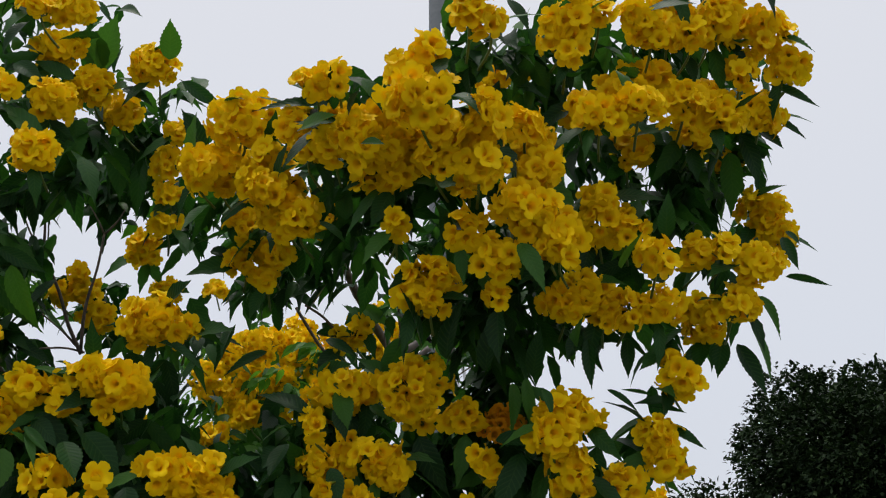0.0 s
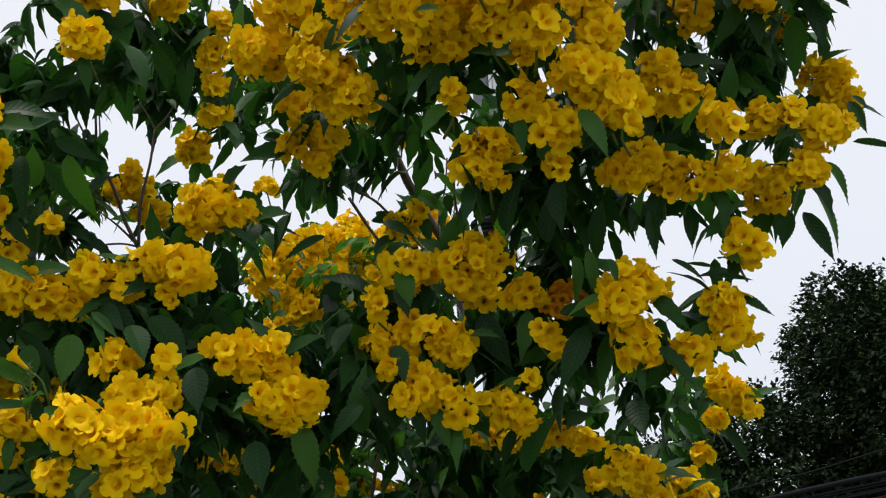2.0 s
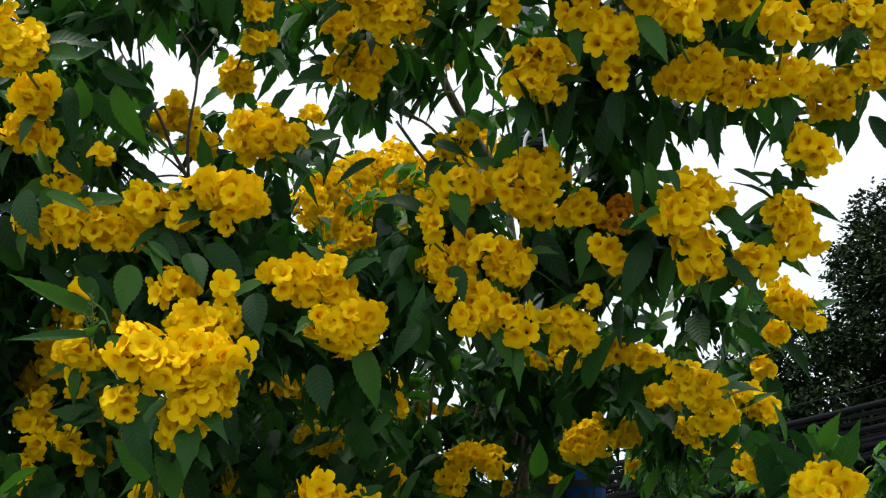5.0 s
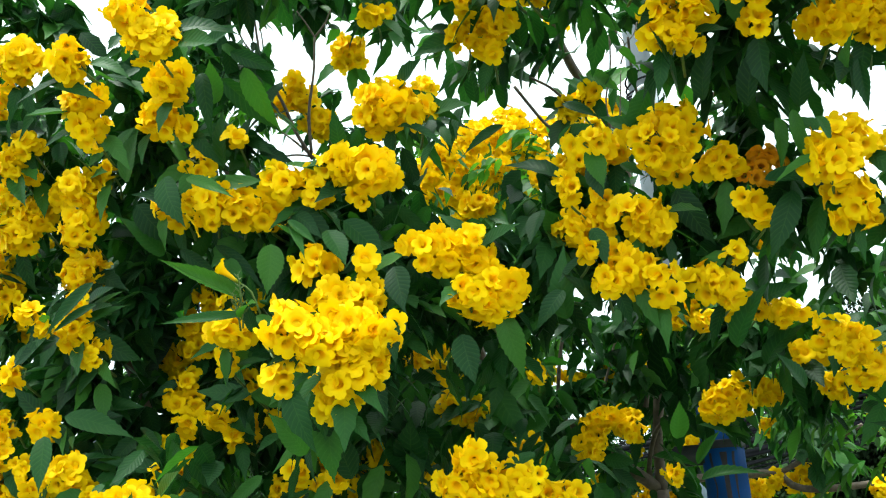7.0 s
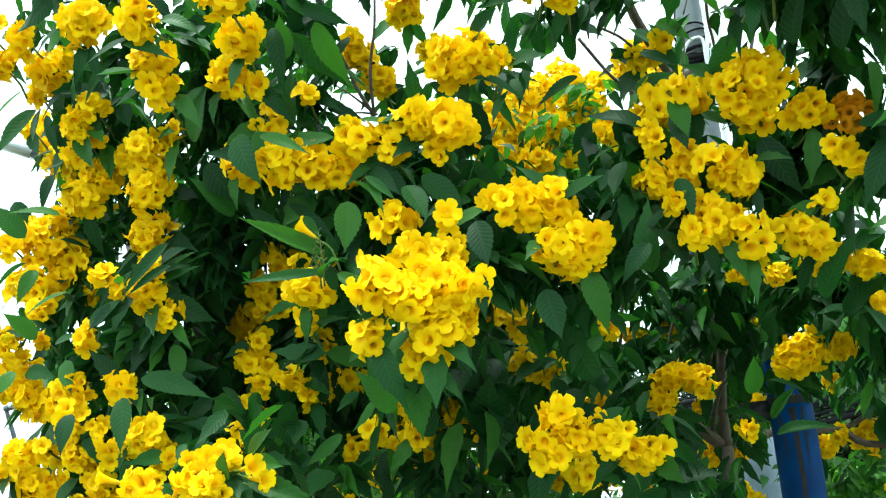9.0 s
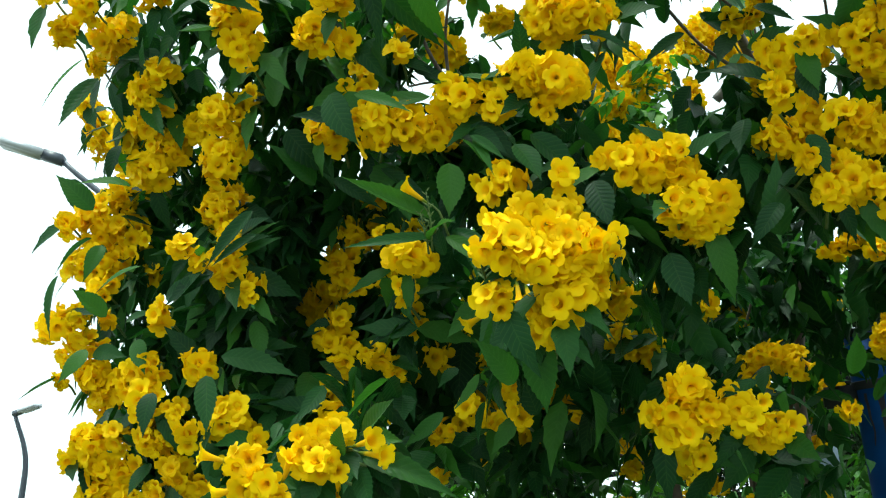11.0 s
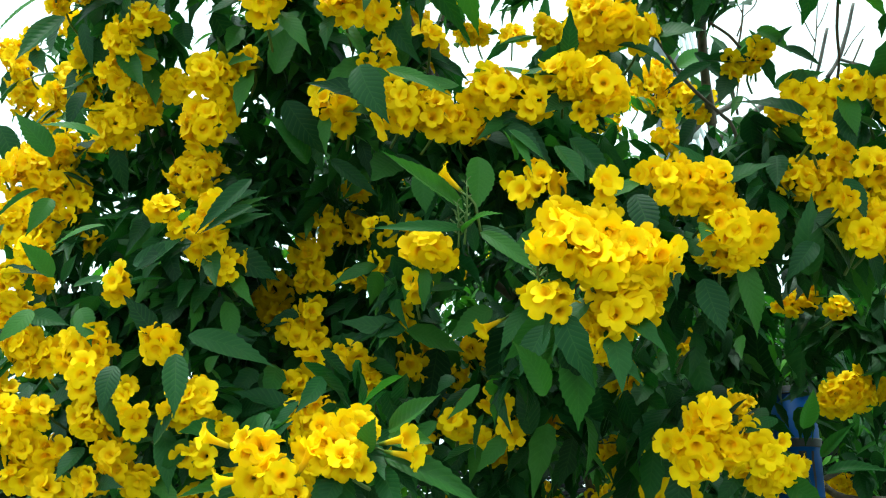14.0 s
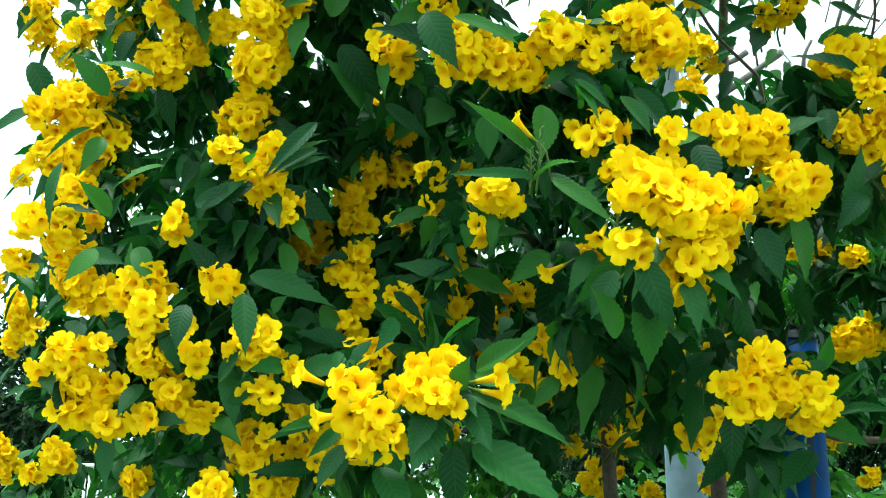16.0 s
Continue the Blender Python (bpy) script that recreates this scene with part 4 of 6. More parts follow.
bunch(-0.969, 1.969, 1.992, 0.031)
bunch(-1.001, 1.983, 1.939, 0.031)
bunch(-1.094, 2.102, 1.899, 0.042)
bunch(-1.077, 2.107, 1.861, 0.026)
bunch(-0.997, 1.896, 1.690, 0.023)
bunch(-0.903, 1.865, 1.726, 0.026)
bunch(-0.875, 1.876, 1.693, 0.018)
bunch(-0.866, 1.940, 1.715, 0.017)
bunch(-0.826, 1.827, 1.771, 0.016)
bunch(-0.811, 2.000, 1.591, 0.038)
bunch(-0.940, 1.786, 1.626, 0.024)
bunch(-0.969, 1.790, 1.599, 0.027)
bunch(-0.628, 1.960, 1.653, 0.029)
bunch(-0.587, 1.968, 1.639, 0.023)
bunch(-0.667, 1.972, 1.594, 0.033)
bunch(-0.407, 1.602, 1.916, 0.042)
bunch(-0.367, 1.626, 1.903, 0.037)
bunch(-0.326, 1.621, 1.851, 0.043)
bunch(-0.354, 1.618, 1.826, 0.037)
bunch(-0.371, 1.565, 1.834, 0.027)
bunch(-0.228, 2.904, 2.710, 0.050)
bunch(-0.140, 2.925, 2.686, 0.043)
bunch(-0.250, 2.907, 2.660, 0.037)
bunch(-0.183, 2.946, 2.759, 0.041)
bunch(-0.179, 2.926, 2.639, 0.033)
bunch(-0.078, 1.709, 2.095, 0.033)
bunch(-0.133, 1.650, 1.861, 0.040)
bunch(-0.161, 1.634, 1.842, 0.024)
bunch(-0.084, 1.661, 1.840, 0.031)
bunch(-0.206, 1.712, 1.960, 0.030)
bunch(-0.171, 1.717, 1.947, 0.020)
bunch(-0.204, 1.623, 1.998, 0.016)
bunch(-0.025, 1.728, 2.044, 0.020)
bunch(0.091, 1.660, 1.931, 0.014)
bunch(0.154, 2.030, 1.848, 0.027)
bunch(0.216, 2.175, 1.794, 0.020)
bunch(0.024, 2.371, 1.733, 0.034)
bunch(0.254, 2.279, 1.739, 0.032)
bunch(-0.373, 1.647, 1.561, 0.039)
bunch(-0.416, 1.640, 1.547, 0.032)
bunch(-0.323, 1.654, 1.557, 0.032)
bunch(-0.393, 1.627, 1.595, 0.027)
bunch(-0.276, 1.777, 1.534, 0.031)
bunch(-0.249, 2.394, 1.681, 0.037)
bunch(-0.165, 2.402, 1.712, 0.037)
bunch(-0.206, 2.382, 1.726, 0.025)
bunch(-0.264, 2.392, 1.658, 0.027)
bunch(-0.086, 2.291, 1.587, 0.021)
bunch(0.305, 3.241, 1.600, 0.051)
bunch(0.158, 3.212, 1.579, 0.042)
bunch(-0.082, 3.050, 1.575, 0.028)
bunch(-0.158, 3.037, 1.580, 0.034)
bunch(-0.629, 3.081, 2.601, 0.069)
bunch(-0.421, 2.901, 2.631, 0.070)
bunch(-0.606, 2.771, 2.555, 0.053)
bunch(-0.525, 2.868, 2.643, 0.056)
bunch(-0.429, 2.963, 2.723, 0.045)
bunch(-0.349, 2.910, 2.596, 0.043)
bunch(-0.503, 2.638, 2.342, 0.045)
bunch(-0.633, 2.677, 2.473, 0.042)
bunch(-0.461, 2.812, 2.505, 0.048)
bunch(-0.598, 2.631, 2.289, 0.039)
bunch(-0.392, 2.749, 2.379, 0.034)
bunch(-0.533, 3.256, 2.771, 0.060)
bunch(-0.594, 2.917, 2.429, 0.053)
bunch(-0.335, 3.184, 2.771, 0.051)
bunch(-0.629, 3.135, 2.738, 0.050)
bunch(-0.569, 3.070, 2.645, 0.053)
bunch(-0.495, 2.916, 2.485, 0.046)
bunch(-0.622, 2.897, 2.462, 0.045)
bunch(-0.418, 3.189, 2.687, 0.046)
bunch(-0.666, 2.878, 2.497, 0.045)
bunch(-0.319, 1.723, 2.314, 0.020)
bunch(-0.035, 1.456, 2.163, 0.034)
bunch(0.094, 1.460, 2.155, 0.022)
bunch(-0.012, 1.458, 2.151, 0.023)
bunch(0.209, 1.557, 2.181, 0.032)
bunch(-0.578, 1.916, 2.537, 0.029)
bunch(-0.231, 2.452, 2.748, 0.026)
bunch(-0.483, 1.997, 1.805, 0.030)
bunch(-0.502, 1.986, 1.816, 0.024)
bunch(-0.491, 2.013, 1.731, 0.024)
bunch(-0.447, 2.032, 1.707, 0.028)
bunch(-0.329, 2.076, 1.790, 0.013)
bunch(-0.553, 2.021, 1.839, 0.022)
bunch(-0.587, 2.017, 1.830, 0.022)
bunch(-0.420, 2.652, 1.951, 0.022)
bunch(-0.107, 3.111, 2.052, 0.023)
bunch(-0.336, 2.997, 1.923, 0.022)
bunch(-0.211, 3.126, 1.947, 0.030)
bunch(-1.381, 1.716, 2.437, 0.032)
bunch(-1.449, 1.694, 2.459, 0.030)
bunch(-1.429, 1.723, 2.388, 0.039)
bunch(-1.467, 1.895, 2.399, 0.029)
bunch(-1.429, 1.944, 2.326, 0.026)
bunch(-1.429, 1.967, 2.262, 0.035)
bunch(-1.564, 1.999, 2.383, 0.017)
bunch(-1.499, 2.034, 2.323, 0.025)
bunch(-1.585, 1.977, 2.101, 0.024)
bunch(-1.556, 1.998, 2.013, 0.041)
bunch(-1.490, 1.962, 1.942, 0.029)
bunch(-1.503, 1.814, 1.844, 0.027)
bunch(-1.460, 1.824, 1.851, 0.032)
bunch(-1.613, 2.037, 1.827, 0.024)
bunch(-1.436, 1.845, 1.752, 0.038)
bunch(-1.298, 1.779, 1.679, 0.030)
bunch(-1.435, 1.829, 1.622, 0.043)
bunch(-1.418, 1.841, 1.579, 0.037)
bunch(-1.531, 2.106, 1.666, 0.035)
bunch(-1.258, 1.809, 1.565, 0.034)
bunch(-1.694, 2.125, 1.808, 0.015)
bunch(-1.800, 2.402, 2.571, 0.039)
bunch(-1.776, 2.434, 2.483, 0.046)
bunch(-1.614, 2.295, 2.583, 0.035)
bunch(-1.292, 1.767, 2.258, 0.038)
bunch(-1.252, 1.755, 2.282, 0.029)
bunch(-1.291, 1.804, 2.235, 0.030)
bunch(-1.457, 2.125, 2.205, 0.037)
bunch(-1.218, 1.829, 2.193, 0.030)
bunch(-1.161, 1.657, 1.915, 0.021)
bunch(-1.482, 2.020, 2.173, 0.027)
bunch(-1.462, 2.420, 2.314, 0.025)
bunch(-1.438, 2.065, 1.996, 0.023)
bunch(-1.427, 1.867, 1.864, 0.015)
bunch(-1.458, 1.852, 1.812, 0.035)
bunch(-1.412, 1.856, 1.719, 0.030)
bunch(-1.247, 1.783, 1.660, 0.020)
bunch(-1.213, 1.769, 1.615, 0.020)
bunch(-1.104, 1.718, 1.559, 0.022)
bunch(-1.061, 1.701, 1.589, 0.014)
bunch(-1.379, 1.816, 1.640, 0.019)
bunch(-1.373, 1.844, 1.574, 0.030)
bunch(-1.425, 1.849, 1.540, 0.030)
bunch(-1.224, 1.830, 1.529, 0.030)
bunch(-1.364, 1.833, 1.522, 0.023)
bunch(-1.296, 1.812, 1.528, 0.023)
bunch(-0.964, 1.736, 1.520, 0.025)
bunch(-0.943, 1.728, 1.535, 0.019)
bunch(-1.059, 1.782, 1.524, 0.019)
bunch(-0.978, 1.884, 1.725, 0.018)
bunch(-0.974, 1.779, 1.631, 0.012)
bunch(-0.815, 1.949, 1.731, 0.024)
bunch(-0.749, 2.028, 1.715, 0.034)
bunch(-0.669, 1.829, 1.645, 0.022)
bunch(-0.705, 1.871, 1.589, 0.022)
bunch(-0.652, 1.778, 1.599, 0.013)
bunch(-0.998, 1.991, 1.893, 0.027)
bunch(-0.918, 1.982, 1.984, 0.031)
bunch(-0.856, 1.827, 1.932, 0.021)
bunch(-0.810, 1.825, 1.936, 0.020)
bunch(-0.912, 1.941, 1.878, 0.017)
bunch(-0.856, 1.840, 1.874, 0.013)
bunch(-0.827, 1.817, 1.787, 0.012)
bunch(-0.785, 1.626, 1.778, 0.014)
bunch(-0.983, 1.903, 1.815, 0.020)
bunch(-0.700, 2.454, 2.634, 0.032)
bunch(-0.735, 2.453, 2.626, 0.026)
bunch(-0.612, 2.563, 2.685, 0.025)
bunch(-0.568, 1.899, 2.318, 0.030)
bunch(-0.842, 1.589, 2.189, 0.016)
bunch(-0.928, 1.695, 2.094, 0.024)
bunch(-0.901, 1.699, 2.076, 0.020)
bunch(-0.451, 1.586, 1.923, 0.022)
bunch(-0.359, 1.607, 1.929, 0.022)
bunch(-0.175, 2.034, 2.325, 0.022)
bunch(-0.208, 2.036, 2.314, 0.020)
bunch(-0.159, 2.026, 2.345, 0.017)
bunch(-0.153, 1.619, 2.073, 0.020)
bunch(-0.209, 1.622, 2.013, 0.015)
bunch(-0.160, 1.707, 1.965, 0.020)
bunch(-0.186, 1.611, 1.895, 0.014)
bunch(-0.290, 2.306, 2.277, 0.034)
bunch(-0.135, 2.656, 2.517, 0.037)
bunch(-0.165, 2.641, 2.542, 0.026)
bunch(-0.234, 2.375, 1.722, 0.026)
bunch(-0.303, 1.773, 1.534, 0.023)
bunch(-0.387, 1.885, 1.522, 0.025)
bunch(-0.465, 2.186, 1.611, 0.023)
bunch(-0.423, 2.180, 1.621, 0.017)
bunch(-0.383, 2.271, 1.674, 0.020)
bunch(0.060, 3.294, 2.150, 0.038)
bunch(0.034, 3.326, 2.051, 0.041)
bunch(-0.039, 2.407, 1.933, 0.024)
bunch(-0.002, 2.401, 1.956, 0.024)
bunch(0.019, 2.271, 1.899, 0.023)
bunch(0.041, 3.342, 1.985, 0.034)
bunch(-0.947, 3.077, 2.469, 0.040)
bunch(-1.030, 3.048, 2.548, 0.035)
bunch(-0.881, 3.096, 2.386, 0.029)
bunch(-1.751, 2.394, 1.803, 0.038)
bunch(-1.725, 2.400, 1.755, 0.028)
bunch(-1.381, 1.855, 1.725, 0.030)
bunch(-1.762, 2.574, 1.459, 0.025)
bunch(-1.872, 2.670, 1.514, 0.036)
bunch(-1.857, 2.678, 1.475, 0.032)
bunch(-1.675, 2.465, 1.493, 0.030)
bunch(-1.650, 2.466, 1.481, 0.026)
bunch(-1.575, 2.451, 1.529, 0.021)
bunch(-1.493, 2.486, 1.434, 0.040)
bunch(-1.482, 1.833, 1.601, 0.017)
bunch(-1.156, 1.904, 1.481, 0.035)
bunch(-1.109, 1.908, 1.454, 0.032)
bunch(-1.127, 1.893, 1.499, 0.025)
bunch(-1.069, 1.947, 1.493, 0.026)
bunch(-1.022, 1.943, 1.502, 0.024)
bunch(-1.099, 1.911, 1.427, 0.025)
bunch(-1.176, 1.759, 1.417, 0.024)
bunch(-1.126, 1.855, 1.427, 0.017)
bunch(-0.959, 1.740, 1.483, 0.020)
bunch(-1.028, 1.847, 1.453, 0.015)
bunch(-0.767, 2.115, 1.648, 0.029)
bunch(-0.734, 1.819, 1.610, 0.021)
bunch(-0.607, 2.221, 1.628, 0.026)
bunch(-0.641, 2.213, 1.672, 0.030)
bunch(-0.426, 2.660, 1.543, 0.037)
bunch(-0.534, 2.656, 1.529, 0.024)
bunch(-0.425, 2.436, 1.585, 0.024)
bunch(-0.401, 1.994, 1.516, 0.033)
bunch(-0.363, 2.211, 1.661, 0.024)
bunch(-0.373, 3.285, 1.496, 0.030)
bunch(-0.373, 3.301, 1.431, 0.030)
bunch(-0.406, 3.290, 1.463, 0.025)
bunch(-0.039, 3.296, 1.448, 0.030)
bunch(-1.726, 2.444, 2.423, 0.031)
bunch(-1.605, 2.249, 2.388, 0.035)
bunch(-1.317, 1.806, 2.207, 0.022)
bunch(-1.067, 1.738, 2.195, 0.018)
bunch(-1.803, 2.507, 1.746, 0.031)
bunch(-1.831, 2.507, 2.149, 0.023)
bunch(0.096, 1.742, 2.029, 0.024, None, True)
bunch(0.120, 1.760, 2.054, 0.024, None, True)
far_rng = random.Random(71)
for _ in range(34):
    bunch(far_rng.uniform(-0.6, 0.5), far_rng.uniform(3.0, 3.3), far_rng.uniform(1.42, 2.02), far_rng.uniform(0.014, 0.03))
for _ in range(34):
    bunch(far_rng.uniform(-1.7, -0.6), far_rng.uniform(2.85, 3.25), far_rng.uniform(1.45, 2.3), far_rng.uniform(0.014, 0.032))
for _ in range(9):
    bunch(far_rng.uniform(0.45, 0.95), far_rng.uniform(2.75, 3.1), far_rng.uniform(1.5, 1.78), far_rng.uniform(0.02, 0.034))
single(-0.714, 1.512, 1.878, (-0.7, -0.3, 0.6))
single(-0.488, 1.919, 1.824, (0.3, -0.8, -0.2))
single(-0.660, 1.629, 1.736, (-0.7, -0.3, -0.4))
single(-0.065, 1.411, 2.256, (0.0, -1.0, 0.0))
single(-0.604, 1.550, 1.759, (0.1, -0.4, -0.9))
single(-0.592, 1.552, 1.752, (0.2, -0.5, -0.8))
single(-0.614, 1.555, 1.776, (-0.4, -0.5, -0.7))

# single large leaves: foot, tip, width
leaf(-0.689, 1.684, 2.774, -0.650, 1.623, 2.868, 0.052, True)
leaf(-0.689, 1.677, 2.783, -0.706, 1.614, 2.804, 0.034)
leaf(-0.506, 1.568, 2.710, -0.494, 1.517, 2.764, 0.034, True)
leaf(-0.651, 1.737, 2.763, -0.583, 1.720, 2.750, 0.047)
leaf(-0.710, 1.634, 2.716, -0.777, 1.595, 2.735, 0.044)
leaf(-0.470, 1.556, 2.649, -0.395, 1.551, 2.587, 0.023)
leaf(-0.494, 1.680, 2.665, -0.447, 1.677, 2.590, 0.033)
leaf(-0.369, 1.485, 2.547, -0.332, 1.422, 2.537, 0.016)
leaf(-0.167, 1.379, 2.464, -0.281, 1.338, 2.470, 0.024)
leaf(-0.151, 1.322, 2.403, -0.208, 1.297, 2.381, 0.035)
leaf(-0.133, 1.282, 2.381, -0.125, 1.229, 2.399, 0.038)
leaf(-0.109, 1.235, 2.413, -0.067, 1.232, 2.370, 0.027)
leaf(-0.158, 1.307, 2.409, -0.161, 1.237, 2.436, 0.019)
leaf(0.025, 1.277, 2.411, 0.066, 1.238, 2.388, 0.030)
leaf(0.117, 1.264, 2.587, 0.150, 1.257, 2.535, 0.031)
leaf(-0.178, 1.522, 2.400, -0.236, 1.554, 2.306, 0.033)
leaf(0.298, 1.486, 2.219, 0.323, 1.410, 2.241, 0.027, True)
leaf(0.629, 1.772, 2.510, 0.675, 1.727, 2.529, 0.023, True)
leaf(0.572, 1.616, 2.556, 0.617, 1.619, 2.465, 0.040)
leaf(0.620, 1.555, 2.628, 0.697, 1.551, 2.568, 0.027)
leaf(0.633, 1.508, 2.696, 0.677, 1.461, 2.674, 0.023)
leaf(0.633, 1.678, 2.291, 0.694, 1.639, 2.249, 0.014)
leaf(0.570, 1.662, 2.245, 0.613, 1.643, 2.187, 0.022)
leaf(0.569, 1.717, 2.208, 0.614, 1.728, 2.119, 0.026)
leaf(0.530, 1.690, 2.165, 0.561, 1.691, 2.070, 0.028)
leaf(0.535, 1.785, 2.214, 0.513, 1.798, 2.143, 0.027)
leaf(0.500, 1.791, 2.217, 0.480, 1.787, 2.153, 0.029)
leaf(0.245, 1.558, 2.125, 0.243, 1.560, 2.039, 0.018)
leaf(0.324, 1.632, 2.155, 0.322, 1.630, 2.087, 0.021)
leaf(0.378, 1.603, 2.122, 0.330, 1.594, 2.084, 0.021)
leaf(0.230, 1.547, 2.131, 0.202, 1.535, 2.078, 0.020)
leaf(0.140, 1.562, 2.060, 0.149, 1.554, 1.978, 0.020)
leaf(0.160, 1.500, 2.019, 0.177, 1.477, 1.984, 0.015)
leaf(0.275, 1.590, 2.049, 0.324, 1.570, 2.018, 0.015)
leaf(0.365, 1.628, 2.002, 0.420, 1.596, 1.945, 0.024)
leaf(0.363, 1.633, 2.063, 0.379, 1.571, 2.060, 0.028)
leaf(0.355, 1.651, 2.039, 0.403, 1.605, 2.009, 0.008)
leaf(-0.726, 1.562, 2.274, -0.691, 1.595, 2.173, 0.038)
leaf(-0.744, 1.547, 2.299, -0.673, 1.555, 2.259, 0.025)
leaf(-0.540, 1.955, 2.289, -0.422, 1.917, 2.273, 0.021)
leaf(-0.626, 1.584, 2.087, -0.547, 1.565, 2.089, 0.022)
leaf(-0.677, 1.606, 2.066, -0.567, 1.560, 2.049, 0.024)
leaf(-0.644, 1.591, 1.957, -0.651, 1.519, 1.972, 0.018)
leaf(-0.164, 2.011, 2.385, -0.102, 1.993, 2.357, 0.036, True)
leaf(-0.141, 2.049, 2.342, -0.175, 2.003, 2.382, 0.034, True)
leaf(-0.167, 1.624, 2.066, -0.145, 1.618, 2.001, 0.042)
leaf(0.557, 1.650, 2.540, 0.564, 1.660, 2.423, 0.043)
leaf(0.603, 1.608, 2.564, 0.642, 1.586, 2.517, 0.032)
leaf(0.399, 1.573, 2.320, 0.389, 1.520, 2.369, 0.029)
leaf(-0.701, 1.666, 2.586, -0.672, 1.630, 2.613, 0.049)
leaf(-0.793, 1.879, 2.659, -0.757, 1.897, 2.544, 0.060)
leaf(-0.796, 1.743, 2.537, -0.782, 1.744, 2.449, 0.027)
leaf(-0.682, 2.009, 2.768, -0.691, 2.050, 2.641, 0.052)
leaf(-0.717, 1.916, 2.740, -0.670, 1.931, 2.632, 0.056)
leaf(-0.073, 1.379, 2.303, -0.098, 1.379, 2.244, 0.035)
leaf(0.023, 1.430, 2.249, 0.015, 1.372, 2.268, 0.026)
leaf(-0.262, 2.039, 2.339, -0.163, 2.022, 2.318, 0.024)
leaf(0.654, 1.693, 2.392, 0.677, 1.686, 2.364, 0.021)
leaf(0.636, 1.667, 2.366, 0.643, 1.647, 2.287, 0.019)
leaf(-0.655, 1.662, 2.908, -0.606, 1.615, 2.897, 0.035)
leaf(-0.749, 1.487, 2.735, -0.775, 1.447, 2.677, 0.037)
leaf(-0.798, 1.574, 2.712, -0.744, 1.539, 2.659, 0.032)
leaf(0.542, 1.508, 2.684, 0.573, 1.490, 2.644, 0.019)
leaf(0.461, 1.509, 2.660, 0.474, 1.507, 2.601, 0.023)
leaf(0.594, 1.819, 2.421, 0.575, 1.766, 2.457, 0.025)
leaf(-0.814, 1.680, 2.146, -0.808, 1.620, 2.229, 0.034)
leaf(-0.723, 1.623, 2.090, -0.884, 1.570, 2.080, 0.038)
leaf(-0.607, 1.574, 2.080, -0.543, 1.554, 2.085, 0.022)
leaf(-0.673, 1.609, 2.078, -0.579, 1.607, 2.063, 0.021)
leaf(-0.652, 1.557, 1.988, -0.606, 1.554, 1.938, 0.014)
leaf(-0.658, 1.604, 2.023, -0.579, 1.594, 1.970, 0.037)
leaf(-0.566, 1.582, 1.984, -0.498, 1.596, 1.922, 0.050)
leaf(-0.786, 1.535, 2.314, -0.713, 1.509, 2.319, 0.025)
leaf(-0.827, 1.705, 2.409, -0.753, 1.717, 2.366, 0.043)
leaf(-0.788, 1.611, 2.287, -0.704, 1.635, 2.197, 0.034)
leaf(-0.784, 1.519, 2.253, -0.759, 1.496, 2.157, 0.026)
leaf(-1.031, 1.563, 2.215, -1.086, 1.540, 2.182, 0.039)
leaf(-1.281, 1.752, 2.341, -1.256, 1.731, 2.232, 0.050)
leaf(-1.713, 2.372, 2.507, -1.665, 2.371, 2.419, 0.048)
leaf(-1.044, 1.494, 2.266, -0.955, 1.468, 2.228, 0.025)
leaf(-0.968, 1.487, 2.286, -0.900, 1.477, 2.279, 0.033)
leaf(-0.934, 1.761, 2.031, -0.854, 1.757, 1.971, 0.021)
leaf(-0.976, 1.985, 2.008, -0.882, 1.965, 1.963, 0.025)
leaf(-0.757, 1.608, 1.848, -0.711, 1.624, 1.818, 0.020)
leaf(-0.829, 1.843, 1.923, -0.766, 1.796, 1.959, 0.021)
leaf(-0.881, 1.992, 1.975, -0.877, 1.926, 2.076, 0.035)
leaf(-1.097, 1.733, 1.878, -1.012, 1.741, 1.828, 0.043)
leaf(-1.129, 1.691, 1.873, -1.201, 1.650, 1.843, 0.034)
leaf(-1.180, 1.852, 1.973, -1.105, 1.813, 2.005, 0.027)
leaf(-1.134, 1.727, 1.737, -1.004, 1.710, 1.718, 0.040)
leaf(-1.217, 2.055, 1.979, -1.082, 2.077, 1.918, 0.067)
leaf(-0.830, 1.940, 1.788, -0.807, 1.930, 1.666, 0.054)
leaf(-0.771, 2.005, 1.802, -0.719, 1.992, 1.685, 0.050)
leaf(-0.678, 1.693, 1.765, -0.742, 1.676, 1.731, 0.038)
leaf(-0.547, 1.603, 1.737, -0.499, 1.578, 1.676, 0.039)
leaf(-0.476, 1.445, 1.785, -0.441, 1.421, 1.735, 0.032)
leaf(-0.482, 1.561, 1.891, -0.461, 1.530, 1.819, 0.039)
leaf(-0.390, 1.598, 1.781, -0.377, 1.584, 1.699, 0.034)
leaf(-0.330, 1.630, 1.817, -0.304, 1.631, 1.716, 0.039)
leaf(-0.176, 1.622, 1.933, -0.147, 1.597, 1.876, 0.039)
leaf(-0.163, 1.641, 2.052, -0.152, 1.618, 1.984, 0.036)
leaf(-0.119, 1.703, 2.064, -0.086, 1.695, 2.031, 0.034)
leaf(-0.035, 1.706, 2.008, -0.005, 1.687, 1.910, 0.041)
leaf(0.090, 1.598, 1.969, 0.176, 1.579, 1.967, 0.033)
leaf(0.131, 1.620, 1.953, 0.096, 1.601, 1.854, 0.042)
leaf(-0.230, 1.619, 1.838, -0.266, 1.587, 1.791, 0.035)
